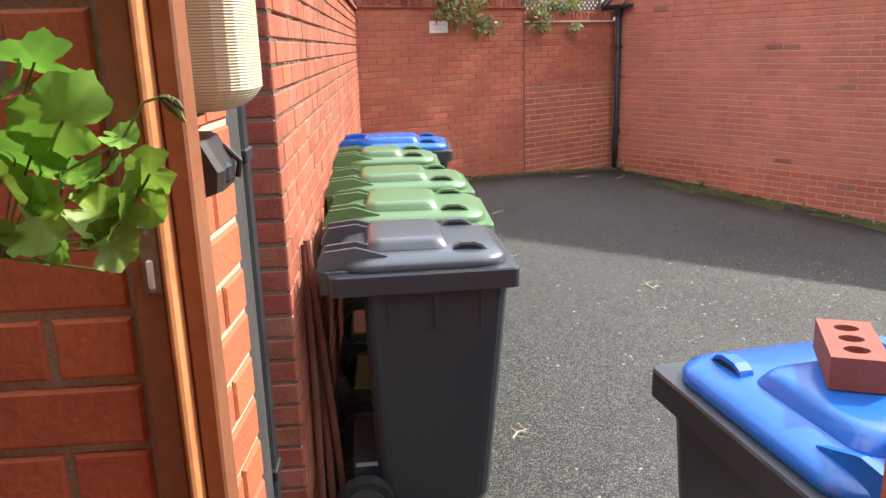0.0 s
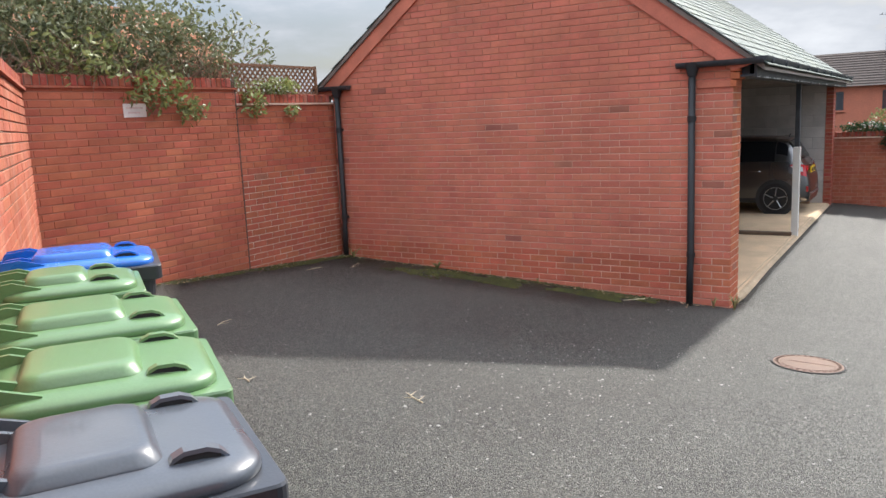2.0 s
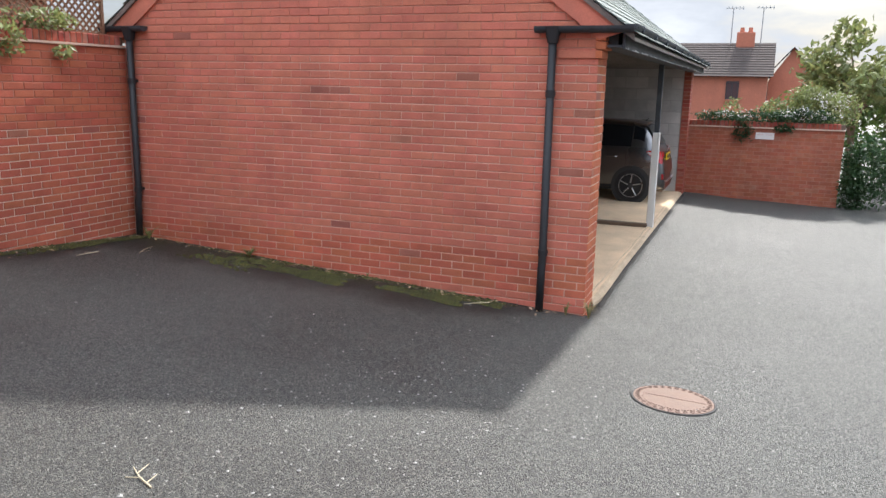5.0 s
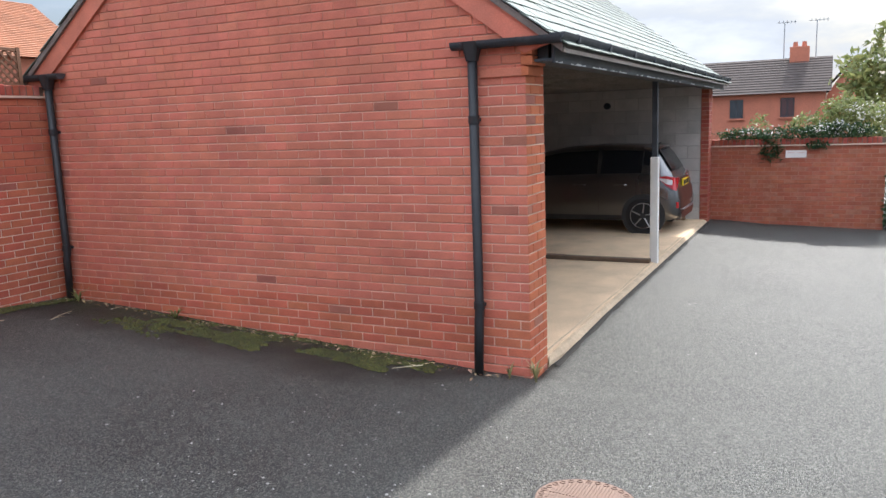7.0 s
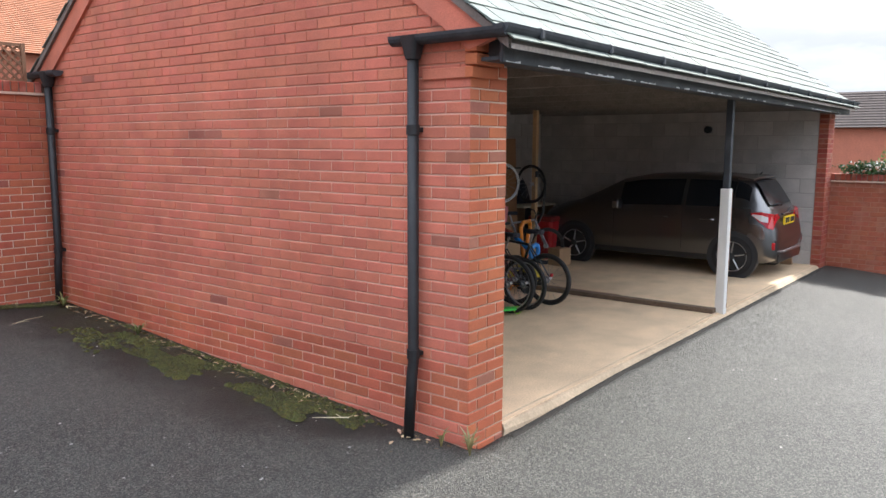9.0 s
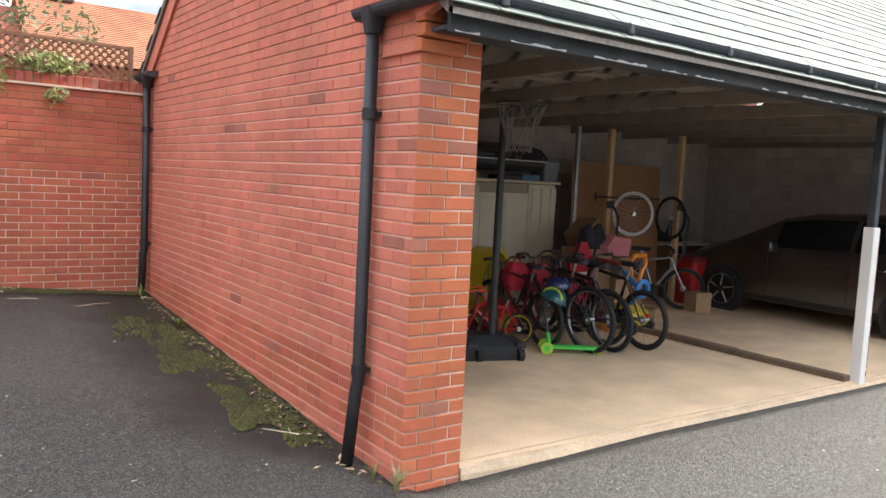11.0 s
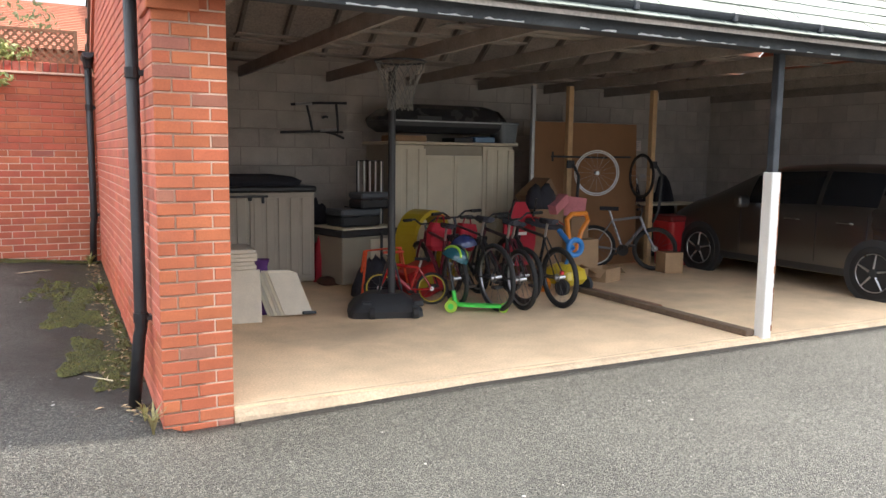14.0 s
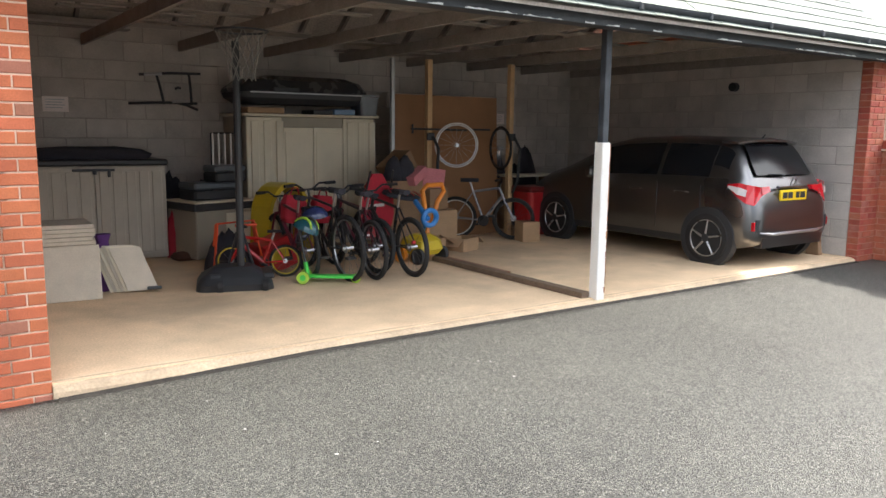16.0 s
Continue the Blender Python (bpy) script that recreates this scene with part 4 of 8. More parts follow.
        loft(bm, [[Vector((x - 0.014, y, h - 0.004)), Vector((x + 0.014, y, h - 0.004)), Vector((x + 0.0145, y, h + z)), Vector((x - 0.0145, y, h + z))] for y, z in arch[1:-1]])
        part("handle_shade", bm, RUBBER, lid_ob, "black fill painting the shadow under the lid handle")
        bm = BM()
        loft(bm, [[Vector((x + sx * 0.017, yf - k, h + 0.003)), Vector((x + sx * 0.068, yf - k2, h - 0.004)), Vector((x + sx * 0.060, yf - k2, h + 0.009)), Vector((x + sx * 0.017, yf - k, h + 0.014))] for k, k2 in ((0.222, 0.205), (0.212, 0.198), (0.113, 0.127), (0.103, 0.120))])
        part("scoop_lip", bm, lid, lid_ob)
        # hinge arms
        bm = BM()
        xa = sx * (lw / 2 - 0.13)
        for k, (xx, wdt) in enumerate(((xa, 0.016), (xa + sx * 0.085, 0.014))):
            prism(bm, [(0.0, h + 0.042), (0.10, h + 0.052), (0.20, h + 0.02), (0.20, h + 0.005), (0.02, h - 0.03), (-0.02, h - 0.045), (-0.03, h - 0.01)],
                  Matrix(((0, 1, 0, xx - wdt / 2), (1, 0, 0, yb + 0.005), (0, 0, 1, 0), (0, 0, 0, 1))), wdt)
        part("hinge_arm", bm, lid, lid_ob)
    bm = BM()
    tube(bm, [(-w / 2 + 0.05, yb - 0.005, h - 0.035), (w / 2 - 0.05, yb - 0.005, h - 0.035)], 0.016, 10)
    for sx in (-1, 1):
        box(bm, sx * (w / 2 - 0.07) - 0.015, yb - 0.02, h - 0.10, sx * (w / 2 - 0.07) + 0.015, yb + 0.12, h - 0.02, bevel=0.006)
    part("handle_bar", bm, body, t)
    bm = BM()
    tube(bm, [(-w / 2 + 0.03, yb + 0.09, 0.10), (w / 2 - 0.03, yb + 0.09, 0.10)], 0.012, 8)
    box(bm, -w / 2 + 0.11, yb + 0.05, 0.06, w / 2 - 0.11, yb + 0.2, 0.22, bevel=0.01)
    part("axle_housing", bm, body, t)
    for sx in (-1, 1):
        bm = BM()
        disc(bm, (sx * (w / 2 - 0.045), yb + 0.09, 0.10), (1, 0, 0), 0.10, 0.05, 24)
        wh = part("wheel", bm, RUBBER, t)
        bm = BM()
        disc(bm, (sx * (w / 2 - 0.045 + 0.004), yb + 0.09, 0.10), (1, 0, 0), 0.072, 0.05, 20)
        disc(bm, (sx * (w / 2 - 0.045 + 0.012), yb + 0.09, 0.10), (1, 0, 0), 0.025, 0.05, 12)
        part("wheel_hub", bm, BIN_BODY2, wh)
    return t


def on_ground(u, v, dz=0.0):
    p = uv(u, v)
    return ground_z(p.x, p.y) + dz


for u, v, body, lid, w, d, h, lab, yaw in (
        (2.64, 0.08, BIN_GREY, BIN_GREY_LID, 0.58, 0.64, 0.962, "dark grey wheelie bin, the first of the row by the wall", 2),
        (3.26, 0.078, BIN_GREEN, BIN_GREEN, 0.58, 0.67, 0.96, "green wheelie bin with a closed ribbed lid", -1),
        (3.895, 0.05, BIN_GREEN, BIN_GREEN, 0.58, 0.70, 0.965, "green wheelie bin in the middle of the row", 1),
        (4.53, -0.01, BIN_GREEN, BIN_GREEN, 0.52, 0.60, 0.985, "narrower pale green wheelie bin", 0),
        (5.14, 0.05, BIN_BODY2, BIN_BLUE, 0.58, 0.72, 0.99, "charcoal wheelie bin with a blue lid, last in the row", -2)):
    wheelie_bin(lab, uvm(u, v, on_ground(u, v), -90 + yaw), body, lid, w, d, h)
gate_bin = wheelie_bin("charcoal wheelie bin with a blue lid beside the gate", uvm(1.33, 0.915, on_ground(1.3, 0.9), 8), BIN_BODY2, BIN_BLUE, 0.60, 0.70, 0.975, "")

# loose perforated brick on the blue lid
bk = thing("loose_brick", "loose red brick with three holes lying on a blue lid", "brick", uvm(1.365, 0.885, on_ground(1.3, 0.9) + 1.0335, -22))
bm = BM()
outer = [(-0.051, -0.1075), (0.051, -0.1075), (0.051, 0.1075), (-0.051, 0.1075)]
holes = [[(0.024 * math.cos(2 * math.pi * i / 12), cy + 0.019 * math.sin(2 * math.pi * i / 12)) for i in range(12)] for cy in (-0.06, 0.0, 0.06)]
for z, flip in ((0.0, True), (0.065, False)):
    vo = [bm.verts.new((x, y, z)) for x, y in outer]
    es = [bm.edges.new((vo[i], vo[(i + 1) % 4])) for i in range(4)]
    for h in holes:
        vh = [bm.verts.new((x, y, z)) for x, y in h]
        es += [bm.edges.new((vh[i], vh[(i + 1) % 12])) for i in range(12)]
    bmesh.ops.triangle_fill(bm, edges=es, use_beauty=True)
bm.verts.ensure_lookup_table()
n = 4 + 36
for a0, cnt in ((0, 4), (4, 12), (16, 12), (28, 12)):
    for i in range(cnt):
        j = (i + 1) % cnt
        bm.faces.new((bm.verts[a0 + i], bm.verts[a0 + j], bm.verts[n + a0 + j], bm.verts[n + a0 + i]))
bmesh.ops.recalc_face_normals(bm, faces=bm.faces)
part("brick_body", bm, mat("smooth_red_brick", (0.29, 0.10, 0.075), 0.85, vary=0.12, scale=14, bump=0.4, fine=150, spec=0.25), bk)

# sticks leaning behind the bins
for i, (u, v, u2, v2, h) in enumerate(((2.47, -0.30, 2.62, -0.315, 0.95), (2.56, -0.23, 2.58, -0.30, 0.98), (2.52, -0.27, 2.75, -0.31, 0.85))):
    z = on_ground(u, v)
    bm = BM()
    a, b = uv(u, v, z), uv(u2, v2, z + h)
    tube(bm, [a, a.lerp(b, 0.5) + Vector((0.004, 0, 0)), b], [0.014, 0.013, 0.012], 7)
    tagged(part("wooden_stick", bm, mat("brown_stick", (0.22, 0.09, 0.055), 0.7, vary=0.2, scale=10), None), "thin brown wooden stick leaning on the garden wall", "stick", "sticks behind the bins")

# gate frame, its strike plate, the weathered post and black pipe
frame_t = thing("door_frame_gate", "varnished brown timber gate frame with a steel strike plate", "gate frame", uvm(0, 0.012, -0.015), kind="structure")
z0, z1 = 0.1, 2.6
# the bead's brighter colour paints the thin highlight beside the stile
for nm_, a, b, c, d_, k in (("frame_stile", -0.270, 0.742, -0.239, 0.815, TIMBER), ("frame_bead", -0.2385, 0.735, -0.2315, 0.80, mat("highlight_timber_edge", (0.58, 0.23, 0.085), 0.5, vary=0.2, scale=9)), ("frame_stop", -0.231, 0.768, -0.208, 0.82, TIMBER)):
    bm = BM()
    box(bm, a, b, z0, c, d_, z1, bevel=0.003)
    part(nm_, bm, k, frame_t)
bm = BM()
box(bm, -0.258, 0.7385, 1.66, -0.2405, 0.7425, 1.728, bevel=0.001)
sp = part("strike_plate", bm, mat("dull_brass_plate", (0.30, 0.24, 0.17), 0.5, 0.6, vary=0.25, scale=30, bump=0.2), frame_t, "dull brass strike plate")
bm = BM()
box(bm, -0.253, 0.735, 1.665, -0.246, 0.739, 1.695, bevel=0.002)
part("latch_tongue", bm, WHITE_PAINT, sp)
for z in (1.664, 1.722):
    bm = BM()
    disc(bm, (-0.249, 0.738, z), (0, 1, 0), 0.0025, 0.002, 8)
    part("screw", bm, GREY_STEEL, sp)
wp = thing("weathered_post", "dark weathered timber post at the end of the house wall", "post", uvm(0, 0))
bm = BM()
box(bm, -0.46, 1.66, on_ground(1.75, -0.4, -0.05), -0.36, 1.90, 2.6, bevel=0.005)
part("post_body", bm, POST_DARK, wp)
bp = thing("downpipe", "black square downpipe beside the garden wall end", "downpipe", uvm(0, 0))
bm = BM()
box(bm, -0.43, 1.97, on_ground(2, -0.4, -0.05), -0.365, 2.04, 2.7, bevel=0.008)
part("pipe", bm, BLACK_PVC, bp)
for z in (0.7, 1.6, 2.4):
    bm = BM()
    box(bm, -0.436, 1.962, z, -0.359, 2.048, z + 0.035, bevel=0.004)
    part("pipe_clip", bm, BLACK_PVC, bp)

# bulkhead lamp with ribbed cover, cable and sensor
BRACKET = Matrix.Translation((0, 0, 1.871)) @ Matrix.Scale(0.87, 4) @ Matrix.Translation((0, 0, -1.871))
CREAM = mat("cream_ribbed_plastic", (0.66, 0.58, 0.38), 0.35, vary=0.05, scale=8, bump=0.05, stain=(0.6, 0.52, 0.33), stain_amount=0.3)
lamp = thing("bulkhead_lamp", "cream ribbed bulkhead lamp on a black base, unlit", "wall lamp", uvm(0.012, 0.010, -0.020) @ BRACKET)
bm = BM()
box(bm, -0.315, 0.955, 1.81, -0.264, 1.12, 2.2, bevel=0.008)
part("base", bm, BLACK_PVC, lamp)
bm = BM()
rings = []
for i in range(201):
    z = 1.822 + 0.37 * i / 200
    q = min(1.0, (min(i, 200 - i) / 14) ** 0.5 * 0.45 + 0.55)
    g = 0.0007 if i % 2 else 0.0
    rings.append([Vector((-0.265 + 0.082 * math.sin(math.pi * k / 12) ** 0.45 * q - g * (0 < k < 12), 1.062 - (0.086 - g) * math.copysign(abs(math.cos(math.pi * k / 12)) ** 0.6, math.cos(math.pi * k / 12)) * (0.75 + 0.25 * q), z)) for k in range(13)])
loft(bm, rings)
part("cover", bm, CREAM, lamp)
sens = thing("motion_sensor", "black plastic box hanging below the wall lamp", "sensor", uvm(0.005, 0.002, -0.018) @ BRACKET @ Matrix.Translation((-0.262, 1.03, 1.752)) @ Matrix.Scale(0.84, 4) @ Matrix.Translation((0.262, -1.03, -1.752)))
SENSOR = mat("brown_black_plastic", (0.035, 0.026, 0.022), 0.45, vary=0.2, scale=12, bump=0.15, fine=60)
bm = BM()
tube(bm, [(-0.262, 0.995, 1.835), (-0.262, 0.995, 1.785)], 0.008, 8)
part("cable", bm, BLACK_PVC, sens)
bm = BM()
loft(bm, [[Vector((x, y, z)) for x, y in ((-0.335, 0.965), (x1, 0.965), (x1 + 0.006, 0.985), (x1 + 0.006, 1.075), (x1, 1.09), (-0.335, 1.09))] for x1, z in ((-0.232, 1.708), (-0.216, 1.714), (-0.212, 1.745), (-0.236, 1.792), (-0.245, 1.796))])
sb = part("sensor_body", bm, SENSOR, sens)
bm = BM()
box(bm, -0.215, 1.0, 1.722, -0.203, 1.05, 1.752, bevel=0.005)
part("sensor_lens", bm, DARK_GLASS, sb)
bm = BM()
tube(bm, [(-0.222, 1.065, 1.775), (-0.198, 1.07, 1.748), (-0.203, 1.07, 1.722)], 0.005, 8)
part("sensor_knob", bm, SENSOR, sb)

# manhole cover in a frame
mh = thing("manhole_cover", "round rusty cast iron manhole cover set in the asphalt", "manhole cover", pose(7.36, 1.81, ground_z(7.36, 1.81) - 0.003, math.degrees(math.atan(0.03)), math.degrees(math.atan(0.055)), 0) @ Matrix.Scale(0.85, 4))
bm = BM()
disc(bm, (0, 0, 0.006), (0, 0, 1), 0.30, 0.012, 48)
cov = part("cover_plate", bm, IRON, mh)
bm = BM()
for i in range(-13, 14):
    y = i * 0.0205
    half = math.sqrt(max(0.0, 0.235 ** 2 - y * y))
    if half > 0.03:
        for a, b in ((-half, -0.012), (0.012, half)):
            box(bm, a, y - 0.005, 0.011, b, y + 0.005, 0.0165)
part("tread_bar", bm, IRON, cov)
for i in range(30):
    a = 2 * math.pi * i / 30
    bm = BM()
    ring(bm, (0.268 * math.cos(a), 0.268 * math.sin(a), 0.013), (0, 0, 1), 0.017, 0.004, 10, 5)
    part("tread_ring", bm, IRON, cov)
bm = BM()
ring(bm, (0, 0, 0.0), (0, 0, 1), 0.310, 0.012, 48, 6)
part("frame_rim", bm, mat("tar_black", (0.03, 0.028, 0.026), 0.8, vary=0.2, scale=20, bump=0.4), mh)

# signs on the walls
for nm_, m, w, h, lab in (("wall_sign", face(5.96, BY - 0.026, 1, 0), 0.275, 0.14, "small white sign on the brick boundary wall"), ("wall_sign", face(RWX - 0.006, 1.50, 0, -1), 0.34, 0.13, "white sign with faded red print below the ivy")):
    t = thing(nm_, lab, "sign", m, "wall signs")
    zz = 2.02 if h > 0.135 else 0.89
    bm = BM()
    box(bm, 0, -0.004, zz, w, 0.004, zz + h, bevel=0.0015)
    plate = part("plate", bm, SIGN_WHITE, t)
    for i, (a, b) in enumerate(((0.12, 0.85), (0.2, 0.7)) if h > 0.135 else ((0.08, 0.42), (0.55, 0.9))):
        bm = BM()
        box(bm, w * a, -0.0055, zz + h * (0.62 - 0.34 * i * (h > 0.135)), w * b, -0.0035, zz + h * (0.74 - 0.34 * i * (h > 0.135)))
        part("print_bar", bm, SIGN_INK, plate)

# corbel bricks at the eaves of the near pier
for x0, x1, y, z, h in ((0.0, 0.25, -0.03, 2.055, 0.065), (-0.0, 0.27, -0.06, 2.13, 0.065)):
    bm = BM()
    box(bm, GX0 - 0.022 + x0, GY0 + y, z, GX0 + x1, GY0 + 0.03, z + h, bevel=0.004)
    part("corbel_brick", bm, BRICK, pier)
bm = BM()
box(bm, GX0 - 0.02, GY0 - 0.02, 2.055, GX0 + 0.02, 3.16, 2.12, bevel=0.004)
part("corbel_brick", bm, BRICK_GABLE, gable)
bm = BM()
box(bm, GX0 - 0.024, GY0 - 0.058, 2.205, GX0 + 0.28, GY0 + 0.03, 2.30, bevel=0.004)
part("corbel_brick", bm, BRICK, pier)

# ---------- leaves ----------


def leaf_mat(name, color, back=0.35):
    m = mat(name, color, 0.5, vary=0.25, scale=3, bump=0.1, fine=40, per_object=0.3)
    n, l = m.node_tree.nodes, m.node_tree.links
    tr, mx_ = n.new("ShaderNodeBsdfTranslucent"), n.new("ShaderNodeMixShader")
    mx_.inputs["Fac"].default_value = back
    l.new(n["Principled BSDF"].inputs["Base Color"].links[0].from_socket, tr.inputs["Color"])
    l.new(n["Principled BSDF"].outputs["BSDF"], mx_.inputs[1])
    l.new(tr.outputs["BSDF"], mx_.inputs[2])
    l.new(mx_.outputs["Shader"], n["Material Output"].inputs["Surface"])
    return m


LEAF_GREEN = leaf_mat("mid_green_leaf", (0.095, 0.16, 0.035))
LEAF_GREY = leaf_mat("grey_green_leaf", (0.155, 0.17, 0.085))
LEAF_DARK = leaf_mat("dark_ivy_leaf", (0.035, 0.075, 0.025))
LEAF_PALE = leaf_mat("pale_yellow_green_leaf", (0.22, 0.25, 0.09))
TWIG = mat("brown_twig", (0.20, 0.13, 0.085), 0.85, vary=0.2, scale=20)
MOSS = mat("green_moss", (0.052, 0.052, 0.010), 0.95, vary=0.45, scale=9, bump=0.6, fine=90, per_object=0.4)
BLADE = leaf_mat("dry_grass_blade", (0.30, 0.27, 0.12))


def leaves(blobs, size, seed, flat=0.0):
    """Bent leaf blades scattered through uneven blobs: (centre, radii, count)."""
    rng = np.random.RandomState(seed)
    vs, fs = [], []
    for c, r, n in blobs:
        d = rng.normal(size=(n, 3))
        d /= np.linalg.norm(d, axis=1)[:, None]
        rad = rng.uniform(0.25, 1.0, n) ** 0.6
        lump = 1 + 0.28 * np.sin(d[:, 0] * 5 + seed) * np.cos(d[:, 2] * 6 + seed * 2)
        p = np.array(c) + d * np.array(r) * (rad * lump)[:, None]
        a = rng.normal(size=(n, 3))
        a[:, 2] *= 1 - flat
        a /= np.linalg.norm(a, axis=1)[:, None]
        b = np.cross(a, rng.normal(size=(n, 3)))
        b /= np.linalg.norm(b, axis=1)[:, None]
        k = np.cross(a, b)
        s = size * rng.uniform(0.6, 1.35, n)[:, None]
        q = np.stack([p - a * s, p + b * s * 0.42 + k * s * 0.12, p + a * s, p - b * s * 0.42 + k * s * 0.12], 1).reshape(-1, 3)
        o = len(vs)
        vs += q.tolist()
        fs += [(o + 4 * i, o + 4 * i + 1, o + 4 * i + 2) for i in range(n)] + [(o + 4 * i, o + 4 * i + 2, o + 4 * i + 3) for i in range(n)]
    me = bpy.data.meshes.new("leaves")
    me.from_pydata(vs, [], fs)
    return me


def shrub(name, label, category, blobs, size, seed, material, twigs=(), group=""):
    t = thing(name, label, category, None, group)
    me = leaves(blobs, size, seed)
    me.materials.append(material)
    ob = new("foliage", me)
    ob.parent = t
    tagged(ob, kind="stuff")
    if twigs:
        bm = BM()
        for pts, r in twigs:
            tube(bm, pts, [r * (1 - 0.75 * i / (len(pts) - 1)) for i in range(len(pts))], 5)
        tagged(part("branch_tangle", bm, TWIG, t), kind="stuff")
    return t


def sprays(base, n, reach, seed, r=0.008, droop=0.3):
    rng = random.Random(seed)
    out = []
    for _ in range(n):
        b = Vector(base) + Vector((rng.uniform(-1, 1) * reach[0], rng.uniform(-0.2, 0.2), 0))
        d = Vector((rng.uniform(-0.8, 0.8), rng.uniform(-0.5, 0.2), rng.uniform(0.3, 1.0)))
        L_ = rng.uniform(0.4, 1.0) * reach[1]
        out.append(([b, b + d * L_ * 0.5, b + d * L_ + Vector((0, 0, -droop * L_))], r))
    return out


S = [((4.3, 8.7, 3.0), (0.9, 0.55, 0.75), 5200), ((5.3, 8.6, 2.95), (0.9, 0.5, 0.65), 4800), ((6.3, 8.45, 2.85), (0.9, 0.5, 0.6), 4200), ((7.2, 8.35, 2.7), (0.65, 0.45, 0.45), 1500), ((3.4, 9.2, 3.2), (0.9, 0.7, 0.9), 4200), ((5.2, 9.35, 2.85), (2.0, 0.25, 0.62), 7000)]
shrub("overhanging_shrub", "tangled grey green shrub spilling over the boundary wall", "shrub", S, 0.036, 5, LEAF_GREY, sprays((5.6, 8.25, 2.35), 260, (2.1, 1.15), 6, 0.006))
shrub("climbing_rose", "leafy green sprays hanging over the brick wall", "shrub", [((6.35, 7.95, 2.30), (0.40, 0.14, 0.24), 330), ((6.75, 7.93, 2.08), (0.22, 0.10, 0.16), 130), ((7.75, 8.0, 2.18), (0.22, 0.12, 0.25), 150), ((8.3, 8.1, 2.36), (0.40, 0.12, 0.12), 220), ((8.35, 7.95, 2.05), (0.12, 0.08, 0.1), 50), ((5.6, 8.1, 2.6), (0.6, 0.25, 0.3), 420)], 0.042, 9, LEAF_PALE, sprays((6.9, 8.15, 2.35), 14, (1.2, 0.7), 16, 0.006, 0.9))
shrub("tall_sprays", "thin leafy sprays standing above the trellis", "shrub", [((7.3, 8.7, 3.25), (0.7, 0.4, 0.45), 260), ((8.1, 8.7, 3.0), (0.6, 0.3, 0.35), 200), ((8.75, 8.8, 2.85), (0.25, 0.2, 0.25), 70)], 0.045, 12, LEAF_GREY, sprays((7.6, 8.6, 2.4), 24, (0.9, 1.2), 13, 0.007, 0.15))

# trellis on the wall
trel = thing("trellis", "brown diamond lattice trellis above the boundary wall", "trellis")
TX0, TX1, TZ0, TZ1, TY = 7.55, 9.12, 2.27, 2.62, 8.20
TR = mat("brown_trellis_timber", (0.20, 0.10, 0.055), 0.8, vary=0.2, scale=12)
for z in (TZ0, TZ1):
    bm = BM()
    box(bm, TX0, TY - 0.012, z - 0.015, TX1, TY + 0.012, z + 0.015)
    part("rail", bm, TR, trel)
for x in (TX0, TX1):
    bm = BM()
    box(bm, x - 0.018, TY - 0.015, TZ0 - 0.12, x + 0.018, TY + 0.015, TZ1 + 0.02)
    part("upright", bm, TR, trel)
for s in (-1, 1):
    x = TX0 - 0.35
    while x < TX1 + 0.35:
        a, b = Vector((x, 0, TZ0)), Vector((x + s * (TZ1 - TZ0), 0, TZ1))
        for p_, q_ in ((a, b), (b, a)):
            if p_.x < TX0:
                p_ += (q_ - p_) * ((TX0 - p_.x) / (q_.x - p_.x)) if q_.x > TX0 else Vector((0, 0, 0))
            if p_.x > TX1:
                p_ += (q_ - p_) * ((TX1 - p_.x) / (q_.x - p_.x)) if q_.x < TX1 else Vector((0, 0, 0))
        if TX0 - 1e-4 <= min(a.x, b.x) and max(a.x, b.x) <= TX1 + 1e-4 and (b - a).length > 0.03:
            bm = BM()
            d = (b - a).normalized()
            nrm = Vector((-d.z, 0, d.x)) * 0.011
            y0 = TY + (0.001 if s > 0 else -0.009)
            pts = [a - nrm, b - nrm, b + nrm, a + nrm]
            v0 = [bm.verts.new((p_.x, y0, p_.z)) for p_ in pts]
            v1 = [bm.verts.new((p_.x, y0 + 0.008, p_.z)) for p_ in pts]
            bm.faces.new(v0)
            bm.faces.new(v1[::-1])
            for i in range(4):
                bm.faces.new((v0[i], v1[i], v1[(i + 1) % 4], v0[(i + 1) % 4]))
            part("lath", bm, TR, trel)
        x += 0.085

# ivy on the right boundary wall, hedge and tree past it
shrub("ivy", "dark glossy ivy growing over the brick wall top", "ivy", [((19.05, 2.2, 1.30), (0.22, 0.5, 0.14), 800), ((19.05, 1.4, 1.30), (0.22, 0.6, 0.15), 800), ((19.05, 0.6, 1.33), (0.24, 0.6, 0.18), 900), ((18.90, 1.75, 1.05), (0.06, 0.20, 0.26), 220), ((18.91, 1.0, 1.12), (0.05, 0.22, 0.10), 120)], 0.036, 21, LEAF_DARK)
BLOSSOM = leaf_mat("white_blossom", (0.72, 0.68, 0.66))
shrub("ivy_blossom", "small white flowers among the ivy on the wall", "flowers", [((18.98, 1.9, 1.36), (0.16, 0.7, 0.10), 90), ((18.98, 0.7, 1.40), (0.18, 0.6, 0.14), 150), ((19.2, 0.2, 1.65), (0.35, 0.4, 0.25), 120)], 0.024, 24, BLOSSOM)
